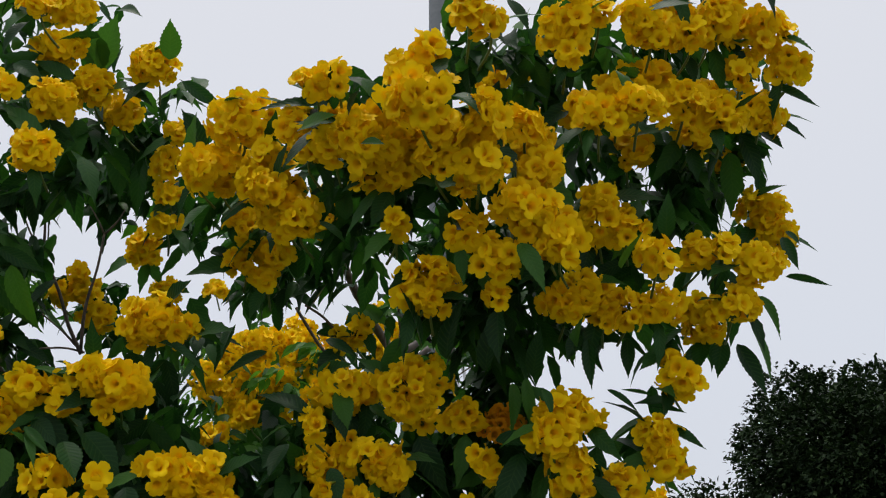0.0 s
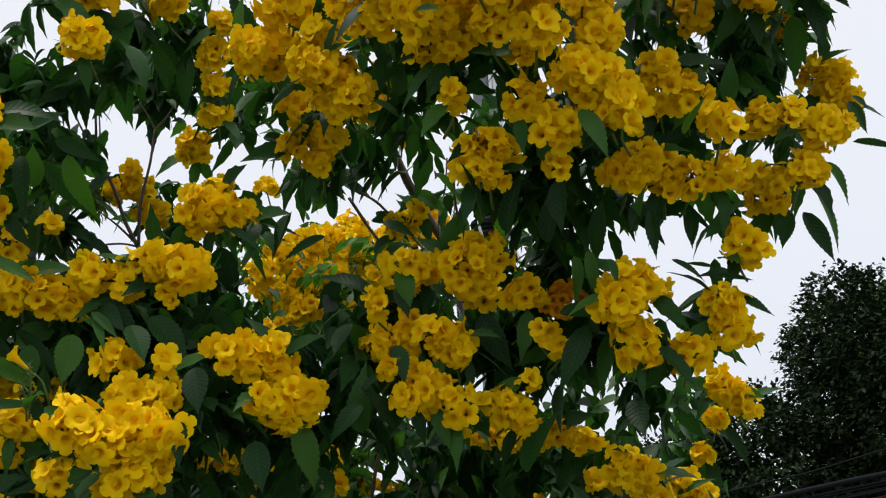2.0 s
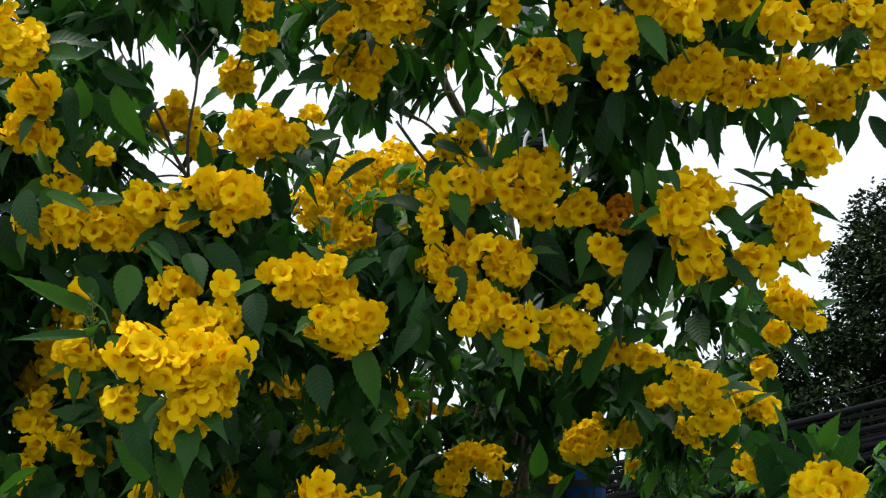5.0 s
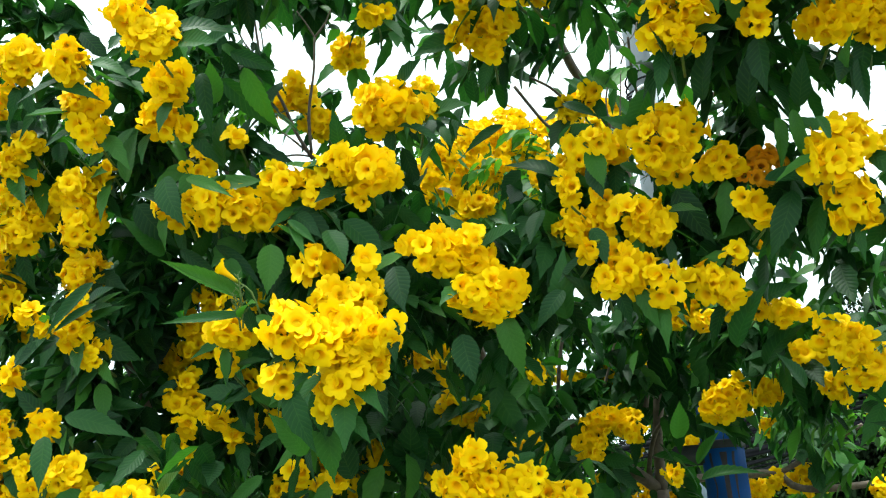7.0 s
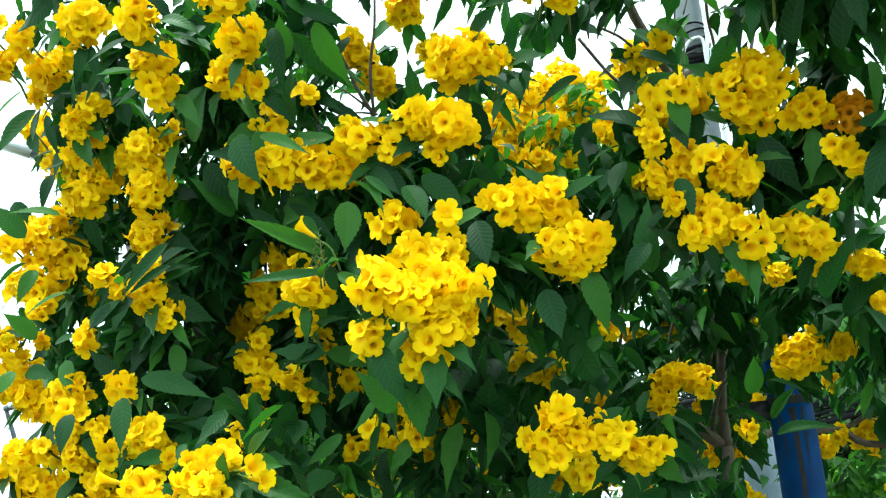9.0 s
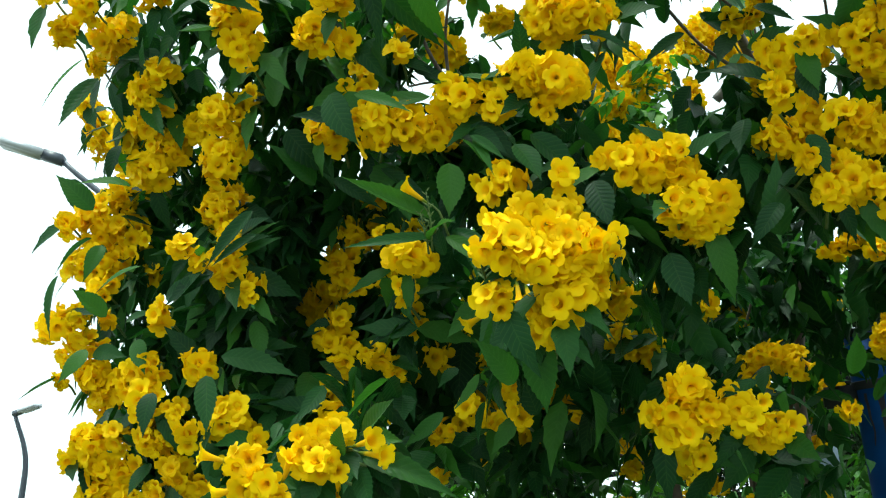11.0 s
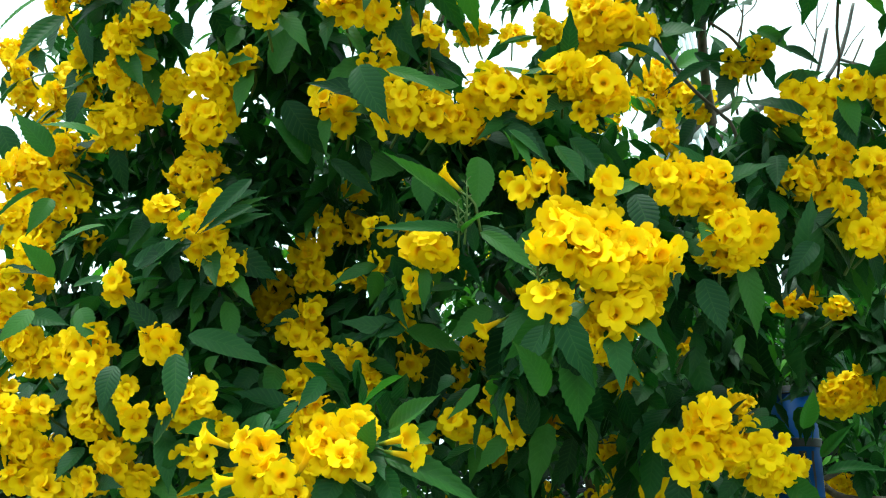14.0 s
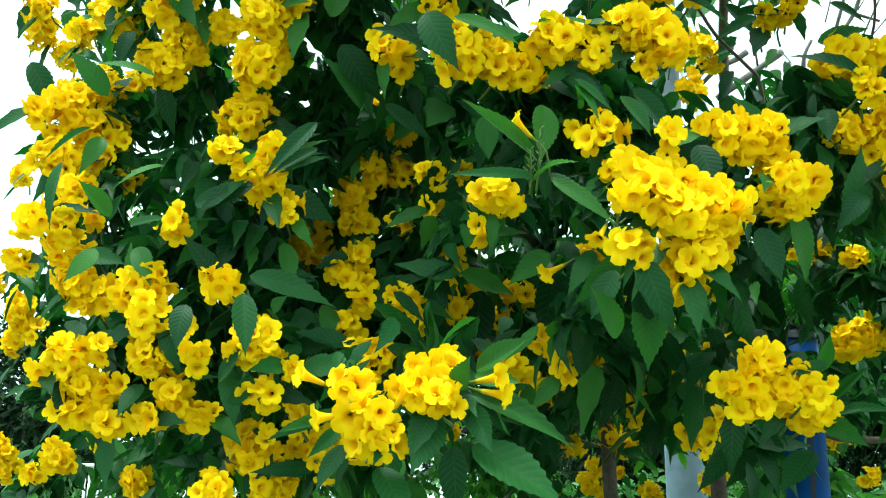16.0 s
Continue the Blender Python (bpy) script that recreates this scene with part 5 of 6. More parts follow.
leaf(-0.255, 1.663, 1.986, -0.273, 1.609, 1.924, 0.027)
leaf(-0.139, 2.885, 2.751, -0.040, 2.875, 2.820, 0.066, True)
leaf(-0.169, 2.931, 2.657, -0.002, 2.916, 2.669, 0.056, True)
leaf(-0.261, 2.120, 2.396, -0.183, 2.130, 2.334, 0.029)
leaf(-0.172, 2.895, 2.752, -0.147, 2.854, 2.810, 0.037, True)
leaf(-0.511, 1.981, 2.324, -0.403, 1.965, 2.306, 0.021)
leaf(-0.425, 1.707, 2.370, -0.371, 1.696, 2.366, 0.030)
leaf(0.029, 1.772, 1.750, 0.046, 1.705, 1.835, 0.036)
leaf(-0.056, 3.019, 2.011, -0.015, 3.038, 1.848, 0.080)
leaf(0.053, 2.579, 1.941, 0.004, 2.570, 1.781, 0.068)
leaf(0.014, 1.548, 2.089, 0.007, 1.493, 2.166, 0.034)
leaf(0.075, 1.534, 2.063, 0.076, 1.476, 2.153, 0.033)
leaf(-0.027, 1.499, 2.092, -0.045, 1.412, 2.150, 0.029)
leaf(0.217, 1.559, 2.087, 0.210, 1.512, 2.138, 0.020)
leaf(0.152, 1.571, 2.067, 0.162, 1.519, 2.123, 0.028)
leaf(0.120, 1.588, 2.061, 0.130, 1.569, 1.988, 0.020)
leaf(0.178, 1.663, 1.952, 0.142, 1.641, 1.859, 0.026)
leaf(0.180, 1.582, 1.941, 0.191, 1.527, 1.971, 0.020)
leaf(-0.273, 1.798, 2.356, -0.271, 1.741, 2.417, 0.035)
leaf(-0.397, 2.027, 2.364, -0.403, 1.957, 2.435, 0.030)
leaf(-0.336, 1.997, 2.328, -0.324, 1.950, 2.392, 0.028)
leaf(-0.528, 2.589, 2.688, -0.537, 2.509, 2.769, 0.037)
leaf(-0.784, 1.633, 1.766, -0.743, 1.609, 1.833, 0.037)
leaf(-1.162, 2.080, 1.878, -1.099, 2.032, 1.961, 0.053)
leaf(-1.091, 1.766, 1.799, -1.059, 1.751, 1.733, 0.041)
leaf(-0.577, 1.486, 1.672, -0.570, 1.501, 1.568, 0.040)
leaf(-0.770, 1.964, 1.763, -0.794, 1.955, 1.645, 0.048)
leaf(-0.357, 2.447, 1.658, -0.332, 2.396, 1.727, 0.031)
leaf(-0.232, 2.477, 1.649, -0.170, 2.448, 1.629, 0.031)
leaf(-0.381, 2.359, 1.580, -0.311, 2.302, 1.618, 0.037)
leaf(0.173, 2.213, 1.760, 0.187, 2.143, 1.836, 0.033)
leaf(0.227, 2.237, 1.747, 0.208, 2.169, 1.816, 0.034)
leaf(0.102, 2.046, 1.761, 0.139, 2.004, 1.834, 0.042)
leaf(-0.820, 1.660, 1.997, -0.728, 1.653, 1.917, 0.022)
leaf(-0.705, 1.600, 1.864, -0.691, 1.538, 1.879, 0.019)
leaf(-0.721, 1.576, 1.856, -0.713, 1.550, 1.904, 0.016)
leaf(-0.764, 1.846, 1.957, -0.818, 1.802, 1.941, 0.013)
leaf(-0.698, 1.589, 1.856, -0.631, 1.550, 1.814, 0.020)
leaf(-0.890, 1.660, 2.124, -0.835, 1.627, 2.069, 0.039)
leaf(-0.850, 1.600, 2.112, -0.816, 1.597, 2.037, 0.037)
leaf(-0.483, 1.645, 2.162, -0.395, 1.607, 2.137, 0.019)
leaf(-0.316, 1.764, 2.190, -0.391, 1.743, 2.158, 0.020)
leaf(-0.222, 1.755, 2.141, -0.152, 1.719, 2.142, 0.027)
leaf(-0.205, 1.732, 2.200, -0.147, 1.723, 2.174, 0.024)
leaf(-0.668, 1.591, 2.099, -0.589, 1.568, 2.082, 0.015)
leaf(-0.661, 1.604, 2.016, -0.601, 1.565, 1.976, 0.029)
leaf(-0.587, 1.557, 1.963, -0.546, 1.532, 1.903, 0.043)
leaf(-0.649, 1.559, 1.982, -0.613, 1.535, 1.930, 0.016)
leaf(-0.698, 1.998, 1.819, -0.661, 1.994, 1.698, 0.049)
leaf(-0.607, 1.526, 1.723, -0.646, 1.528, 1.650, 0.036)
leaf(-0.584, 1.489, 1.699, -0.577, 1.465, 1.623, 0.031)
leaf(-1.147, 1.780, 1.737, -1.037, 1.754, 1.726, 0.031)
leaf(-1.215, 1.690, 1.839, -1.138, 1.646, 1.859, 0.028)
leaf(-1.105, 1.737, 1.943, -1.037, 1.696, 1.964, 0.025)
leaf(-1.109, 1.723, 1.901, -1.026, 1.694, 1.927, 0.021)
leaf(-1.150, 2.070, 1.983, -1.060, 2.053, 1.932, 0.042)
leaf(-1.120, 1.709, 1.582, -1.149, 1.714, 1.528, 0.032)
leaf(-1.051, 1.729, 1.592, -0.974, 1.705, 1.609, 0.033)
leaf(-1.076, 1.796, 1.635, -1.007, 1.752, 1.628, 0.029)
leaf(-0.631, 1.589, 1.746, -0.658, 1.550, 1.684, 0.030)
leaf(-0.848, 1.855, 1.863, -0.827, 1.797, 1.980, 0.055)
leaf(-0.978, 1.777, 2.216, -0.984, 1.738, 2.299, 0.057)
leaf(-1.022, 1.712, 2.162, -0.977, 1.642, 2.232, 0.045)
leaf(-1.004, 1.726, 2.119, -0.948, 1.730, 2.033, 0.045)
leaf(-0.972, 1.773, 2.031, -0.998, 1.694, 2.075, 0.041)
leaf(-0.777, 1.624, 1.959, -0.777, 1.638, 1.895, 0.033)
leaf(-0.695, 1.595, 1.964, -0.690, 1.576, 1.880, 0.040)
leaf(-0.614, 1.508, 1.610, -0.630, 1.452, 1.663, 0.042)
leaf(-0.623, 1.770, 1.593, -0.640, 1.720, 1.669, 0.049)
leaf(-0.543, 1.880, 1.606, -0.533, 1.788, 1.680, 0.053)
leaf(-0.067, 2.577, 1.789, -0.087, 2.501, 1.930, 0.077)
leaf(-0.230, 1.655, 1.800, -0.248, 1.596, 1.882, 0.040)
leaf(-0.176, 1.647, 1.805, -0.202, 1.600, 1.866, 0.040)
leaf(-0.229, 1.735, 1.958, -0.252, 1.673, 1.999, 0.031)
leaf(-1.673, 2.373, 2.495, -1.597, 2.364, 2.419, 0.031)
leaf(-1.549, 2.189, 2.322, -1.503, 2.182, 2.242, 0.030)
leaf(-1.377, 1.782, 2.300, -1.346, 1.770, 2.218, 0.025)
leaf(-1.281, 1.746, 2.320, -1.296, 1.758, 2.232, 0.038)
leaf(-1.448, 2.049, 2.047, -1.395, 2.036, 1.975, 0.032)
leaf(-1.460, 2.155, 2.132, -1.379, 2.144, 2.163, 0.027)
leaf(-1.551, 2.047, 1.926, -1.495, 1.973, 1.967, 0.031)
leaf(-1.467, 1.999, 1.901, -1.439, 1.966, 1.943, 0.030)
leaf(-1.334, 1.796, 1.797, -1.287, 1.751, 1.750, 0.039)
leaf(-1.418, 1.806, 1.791, -1.357, 1.770, 1.773, 0.032)
leaf(-1.269, 1.825, 2.235, -1.234, 1.793, 2.155, 0.029)
leaf(-0.070, 2.285, 1.662, -0.054, 2.243, 1.734, 0.033)
leaf(-0.031, 2.298, 1.576, 0.069, 2.261, 1.615, 0.027)
leaf(-0.035, 2.308, 1.610, 0.004, 2.242, 1.667, 0.022)
leaf(-0.313, 2.413, 1.657, -0.261, 2.356, 1.731, 0.035)
leaf(-0.384, 2.256, 1.695, -0.311, 2.226, 1.722, 0.037)
leaf(-0.447, 2.127, 1.697, -0.368, 2.089, 1.753, 0.035)
leaf(-1.201, 1.776, 2.293, -1.184, 1.763, 2.232, 0.028)
leaf(-1.163, 1.742, 1.729, -1.129, 1.720, 1.682, 0.025)
leaf(-1.171, 1.721, 1.576, -1.123, 1.682, 1.619, 0.024)
leaf(-0.988, 1.957, 1.734, -0.904, 1.872, 1.792, 0.034)
leaf(-0.849, 1.885, 1.682, -0.865, 1.845, 1.767, 0.036)
leaf(-0.922, 1.890, 1.684, -0.900, 1.832, 1.746, 0.036)
leaf(0.366, 1.914, 1.655, 0.350, 1.854, 1.724, 0.025, True)
leaf(0.388, 1.926, 1.655, 0.378, 1.860, 1.685, 0.015, True)
leaf(0.427, 1.921, 1.642, 0.447, 1.869, 1.700, 0.027, True)
leaf(0.421, 1.914, 1.642, 0.475, 1.906, 1.671, 0.014, True)
leaf(0.420, 1.916, 1.637, 0.403, 1.895, 1.674, 0.014, True)
leaf(-0.151, 2.202, 2.435, -0.132, 2.151, 2.472, 0.025, True)
leaf(-0.176, 2.191, 2.432, -0.210, 2.147, 2.450, 0.023, True)
leaf(-0.151, 2.188, 2.421, -0.102, 2.169, 2.470, 0.028, True)
leaf(0.335, 1.965, 1.634, 0.281, 1.906, 1.669, 0.022)
leaf(0.344, 1.980, 1.605, 0.271, 1.938, 1.625, 0.026)
leaf(0.422, 1.990, 1.591, 0.473, 1.946, 1.623, 0.018, True)
leaf(-0.540, 2.843, 2.328, -0.509, 2.791, 2.393, 0.032, True)
leaf(-0.613, 2.870, 2.522, -0.566, 2.827, 2.587, 0.033, True)
leaf(-0.505, 2.977, 2.599, -0.508, 2.918, 2.651, 0.038, True)
leaf(-0.473, 2.918, 2.465, -0.400, 2.873, 2.474, 0.033, True)
leaf(-0.553, 2.838, 2.363, -0.492, 2.799, 2.426, 0.032, True)
leaf(-0.400, 2.909, 2.522, -0.330, 2.903, 2.545, 0.033, True)
leaf(-0.569, 2.952, 2.618, -0.609, 2.892, 2.638, 0.031, True)
leaf(-0.345, 2.757, 2.391, -0.292, 2.714, 2.418, 0.031, True)
leaf(-0.575, 2.697, 2.371, -0.618, 2.663, 2.333, 0.031, True)
leaf(-0.460, 3.073, 2.667, -0.403, 3.050, 2.678, 0.028, True)
leaf(-0.219, 2.918, 2.659, -0.242, 2.869, 2.715, 0.033, True)
leaf(-0.144, 2.932, 2.599, -0.104, 2.887, 2.645, 0.033, True)
leaf(-0.069, 2.921, 2.672, -0.109, 2.886, 2.736, 0.043, True)
leaf(-1.018, 1.736, 1.519, -1.077, 1.686, 1.503, 0.020)
leaf(-1.649, 2.068, 2.240, -1.590, 2.067, 2.140, 0.040)
leaf(-1.203, 1.693, 1.833, -1.129, 1.659, 1.863, 0.029)
leaf(-1.182, 2.093, 1.994, -1.044, 2.049, 1.914, 0.054)
leaf(-1.121, 1.750, 1.916, -1.036, 1.698, 1.968, 0.023)
leaf(-1.112, 1.743, 1.923, -1.028, 1.677, 1.928, 0.019)
leaf(-1.524, 2.015, 1.969, -1.471, 1.997, 1.909, 0.035)
leaf(-1.433, 1.948, 1.885, -1.400, 1.929, 1.926, 0.020)
leaf(-1.337, 1.772, 1.828, -1.277, 1.743, 1.848, 0.018)
leaf(-1.174, 1.875, 1.777, -1.048, 1.857, 1.755, 0.032)
leaf(-1.148, 1.751, 1.723, -1.130, 1.710, 1.680, 0.019)
leaf(-1.164, 1.732, 1.598, -1.130, 1.706, 1.521, 0.037)
leaf(-1.439, 1.835, 1.620, -1.447, 1.829, 1.529, 0.027)
leaf(-1.313, 1.816, 1.582, -1.332, 1.773, 1.534, 0.035)
leaf(-1.050, 1.912, 1.631, -0.992, 1.887, 1.665, 0.034)
leaf(-0.412, 2.139, 1.663, -0.446, 2.149, 1.578, 0.054)
leaf(-0.355, 2.003, 1.585, -0.419, 1.957, 1.523, 0.029)
leaf(-0.256, 1.832, 1.480, -0.320, 1.814, 1.420, 0.052)
leaf(-0.364, 1.888, 1.492, -0.422, 1.855, 1.428, 0.046)
leaf(-0.298, 1.641, 1.597, -0.349, 1.616, 1.578, 0.032)
leaf(-0.655, 1.854, 1.775, -0.670, 1.824, 1.656, 0.051)
leaf(-0.611, 1.521, 1.701, -0.644, 1.511, 1.638, 0.037)
leaf(-0.589, 1.481, 1.677, -0.577, 1.484, 1.612, 0.032)
leaf(-0.967, 1.630, 1.531, -0.949, 1.616, 1.476, 0.028)
leaf(-0.989, 1.696, 1.504, -1.016, 1.664, 1.471, 0.021)
leaf(-0.903, 1.613, 1.469, -0.909, 1.595, 1.416, 0.038)
leaf(-0.759, 1.706, 1.604, -0.825, 1.707, 1.555, 0.025)

# the near shoot: two open bunches among young leaves
bunch(-0.868, 1.400, 1.531, 0.026, (-0.2, -1, 0.1))
bunch(-0.839, 1.420, 1.550, 0.024, (0.1, -1, 0.3))
bunch(-0.842, 1.395, 1.520, 0.024, (0.1, -1, -0.1))
bunch(-0.925, 1.385, 1.498, 0.024, (0.1, -1, 0.1))
bunch(-0.916, 1.390, 1.475, 0.024, (0, -1, -0.2))
bunch(-0.940, 1.390, 1.529, 0.022, (-0.3, -0.8, 0.6))
single(-0.808, 1.400, 1.539, (0.8, -0.5, 0.1))
single(-0.803, 1.410, 1.532, (0.9, -0.3, -0.2))
single(-0.947, 1.390, 1.500, (-0.9, -0.4, -0.1))
single(-0.901, 1.390, 1.500, (0.5, -0.3, 0.7))
single(-0.971, 1.400, 1.534, (-0.8, -0.5, 0.3))
leaf(-0.800, 1.420, 1.557, -0.736, 1.360, 1.582, 0.024, True)
leaf(-0.801, 1.430, 1.551, -0.750, 1.410, 1.547, 0.029, True)
leaf(-0.805, 1.430, 1.527, -0.694, 1.390, 1.502, 0.030, True)
leaf(-0.854, 1.420, 1.512, -0.864, 1.360, 1.438, 0.044)
leaf(-0.807, 1.420, 1.514, -0.783, 1.380, 1.464, 0.025)
leaf(-0.798, 1.430, 1.519, -0.767, 1.420, 1.489, 0.015)
leaf(-0.805, 1.420, 1.466, -0.700, 1.380, 1.414, 0.048)
leaf(-0.916, 1.420, 1.442, -0.863, 1.360, 1.394, 0.055)
leaf(-0.827, 1.430, 1.467, -0.825, 1.400, 1.396, 0.041)
leaf(-0.949, 1.420, 1.504, -1.029, 1.380, 1.478, 0.016, True)
leaf(-0.954, 1.420, 1.468, -0.981, 1.380, 1.420, 0.021)
leaf(-0.953, 1.450, 1.527, -0.896, 1.430, 1.502, 0.033)
leaf(-0.891, 1.410, 1.492, -0.921, 1.370, 1.458, 0.022)
leaf(-0.824, 1.400, 1.531, -0.815, 1.360, 1.562, 0.030, True)
leaf(-0.716, 1.520, 1.859, -0.818, 1.450, 1.912, 0.022, True)
leaf(-0.713, 1.520, 1.832, -0.820, 1.460, 1.823, 0.015)
leaf(-0.715, 1.520, 1.826, -0.688, 1.460, 1.858, 0.024, True)
leaf(-0.699, 1.530, 1.804, -0.710, 1.500, 1.844, 0.019)
leaf(-0.693, 1.520, 1.827, -0.610, 1.480, 1.774, 0.024, True)
bud_spike((-0.714, 1.520, 1.810), (-0.710, 1.490, 1.888))
bud_spike((-0.722, 1.530, 1.809), (-0.723, 1.500, 1.862))
bud_spike((-0.625, 1.420, 1.724), (-0.628, 1.400, 1.761))

# leaves at the open edges of the crown
leaf(-1.477, 1.850, 2.402, -1.561, 1.810, 2.322, 0.024)
leaf(-1.427, 1.820, 2.336, -1.484, 1.780, 2.229, 0.037)
leaf(-1.301, 1.780, 2.246, -1.245, 1.740, 2.148, 0.029)
leaf(-1.028, 1.600, 2.290, -1.095, 1.560, 2.311, 0.022)
leaf(-1.372, 1.720, 2.027, -1.421, 1.680, 2.087, 0.038, True)
leaf(-1.299, 1.720, 2.061, -1.374, 1.680, 2.090, 0.021)
leaf(-1.368, 1.800, 2.178, -1.374, 1.760, 2.117, 0.027)
leaf(-1.403, 1.800, 1.986, -1.407, 1.760, 1.931, 0.031, True)
leaf(-1.423, 1.800, 2.003, -1.483, 1.760, 1.960, 0.013)
leaf(-1.362, 1.750, 1.837, -1.402, 1.710, 1.884, 0.038, True)
leaf(-0.797, 1.600, 2.235, -0.783, 1.560, 2.297, 0.029)
leaf(-0.912, 1.650, 2.214, -0.845, 1.610, 2.149, 0.022)
leaf(-0.976, 1.650, 2.237, -1.006, 1.610, 2.178, 0.024)
leaf(-0.863, 1.550, 2.089, -0.840, 1.510, 1.999, 0.046)
leaf(-0.824, 1.550, 2.082, -0.735, 1.510, 2.047, 0.022)
leaf(-1.089, 1.680, 1.674, -1.076, 1.640, 1.692, 0.023)
leaf(-1.357, 1.680, 1.768, -1.371, 1.640, 1.715, 0.032, True)
leaf(-1.026, 1.620, 1.945, -1.088, 1.580, 1.858, 0.022)
leaf(-1.025, 1.630, 1.908, -1.084, 1.590, 1.860, 0.017)
leaf(-1.426, 1.700, 1.909, -1.445, 1.660, 1.813, 0.021)
leaf(-1.267, 1.700, 1.904, -1.333, 1.660, 1.883, 0.016)
leaf(-1.201, 1.620, 1.672, -1.211, 1.580, 1.617, 0.032)
leaf(-1.130, 1.660, 1.696, -1.110, 1.620, 1.608, 0.031)
leaf(-0.205, 1.300, 2.371, -0.153, 1.260, 2.377, 0.034, True)
leaf(-0.085, 1.300, 2.426, -0.116, 1.260, 2.448, 0.034, True)
leaf(-0.110, 1.270, 2.324, -0.076, 1.230, 2.303, 0.015)
leaf(-0.189, 1.360, 2.409, -0.233, 1.320, 2.331, 0.023)
leaf(-0.426, 1.600, 2.632, -0.476, 1.560, 2.654, 0.036)
leaf(-0.433, 1.620, 2.536, -0.471, 1.580, 2.602, 0.031)
leaf(-0.598, 1.750, 2.778, -0.646, 1.710, 2.784, 0.053, True)
leaf(-0.704, 1.660, 2.636, -0.662, 1.620, 2.535, 0.048)
leaf(-0.155, 1.500, 2.322, -0.141, 1.460, 2.362, 0.032)
leaf(0.108, 1.450, 2.529, -0.001, 1.410, 2.532, 0.034, True)
leaf(0.127, 1.380, 2.212, 0.152, 1.340, 2.134, 0.030)
leaf(0.083, 1.360, 2.387, -0.013, 1.320, 2.351, 0.023)

# young shoots beside the cables
bunch(0.354, 1.700, 1.560, 0.034)
bunch(0.382, 1.680, 1.561, 0.034)
bunch(0.349, 1.660, 1.541, 0.030)
bunch(0.334, 1.950, 1.614, 0.030)
bunch(0.315, 1.970, 1.623, 0.024)
single(0.378, 1.950, 1.617, (0.2, -1.0, -0.1))
leaf(0.351, 2.200, 1.767, 0.414, 2.160, 1.804, 0.018, True)
leaf(0.423, 2.200, 1.688, 0.364, 2.160, 1.714, 0.029)
leaf(0.335, 2.250, 1.712, 0.369, 2.210, 1.759, 0.030, True)
leaf(0.510, 2.000, 1.636, 0.420, 1.960, 1.628, 0.014)
leaf(0.386, 2.000, 1.629, 0.456, 1.960, 1.611, 0.018)
leaf(0.143, 1.900, 1.692, 0.121, 1.860, 1.741, 0.035)
leaf(0.318, 2.100, 1.769, 0.297, 2.060, 1.818, 0.037, True)
branch([(0.451, 2.200, 1.686), (0.451, 2.220, 1.655), (0.442, 2.250, 1.603)], 0.002, 0.003)
branch([(0.503, 2.200, 1.681), (0.505, 2.220, 1.652), (0.497, 2.250, 1.599)], 0.002, 0.003)
backing(0.408, 2.500, 1.754, 0.070)
backing(0.353, 2.600, 1.704, 0.070)
backing(0.454, 2.400, 1.615, 0.060)
backing(0.388, 2.500, 1.615, 0.070)

# masses of drooping leaf sprays: centre and radius
leafy(-0.730, 2.080, 2.782, 0.094)
leafy(-0.824, 2.180, 2.763, 0.083)
leafy(-0.708, 1.629, 2.505, 0.053)
leafy(-0.742, 1.789, 2.673, 0.059)
leafy(-0.617, 2.254, 2.753, 0.071)
leafy(-0.262, 1.981, 2.473, 0.067)
leafy(-0.347, 2.078, 2.451, 0.040)
leafy(-0.163, 1.588, 2.346, 0.032)
leafy(-0.140, 1.684, 2.349, 0.038)
leafy(-0.071, 1.521, 2.375, 0.039)
leafy(0.044, 1.632, 2.189, 0.055)
leafy(0.106, 1.730, 2.175, 0.061)
leafy(0.101, 1.582, 2.219, 0.058)
leafy(0.304, 1.758, 2.572, 0.051)
leafy(0.316, 1.737, 2.612, 0.045)
leafy(0.444, 1.707, 2.488, 0.060)
leafy(0.522, 1.759, 2.491, 0.067)
leafy(0.456, 1.697, 2.420, 0.053)
leafy(0.605, 1.774, 2.578, 0.046)
leafy(0.524, 1.739, 2.545, 0.050)
leafy(0.105, 1.417, 2.534, 0.043)
leafy(0.158, 1.447, 2.604, 0.036)
leafy(0.191, 1.510, 2.564, 0.046)
leafy(0.237, 1.526, 2.612, 0.037)
leafy(0.490, 1.633, 2.728, 0.029)
leafy(0.659, 1.738, 2.622, 0.027)
leafy(-0.271, 1.864, 2.030, 0.074)
leafy(-0.187, 1.879, 2.001, 0.063)
leafy(0.077, 1.826, 2.122, 0.053)
leafy(0.104, 1.823, 1.993, 0.061)
leafy(0.002, 1.843, 1.989, 0.052)
leafy(0.140, 1.771, 1.948, 0.049)
leafy(-0.784, 1.725, 2.319, 0.047)
leafy(-0.767, 1.737, 2.255, 0.042)
leafy(-0.678, 1.757, 2.045, 0.070)
leafy(-0.715, 1.711, 2.012, 0.058)
leafy(-0.550, 1.767, 2.036, 0.060)
leafy(-0.554, 1.714, 1.961, 0.058)
leafy(-0.818, 1.608, 2.752, 0.055)
leafy(-0.831, 1.660, 2.655, 0.044)
leafy(-0.826, 1.591, 2.836, 0.045)
leafy(-0.657, 1.957, 2.781, 0.064)
leafy(-0.822, 1.736, 2.508, 0.039)
leafy(-0.703, 2.352, 2.809, 0.045)
leafy(-0.161, 1.412, 2.476, 0.038)
leafy(0.105, 1.377, 2.586, 0.033)
leafy(0.349, 1.779, 2.531, 0.028)
leafy(0.618, 1.669, 2.698, 0.028)
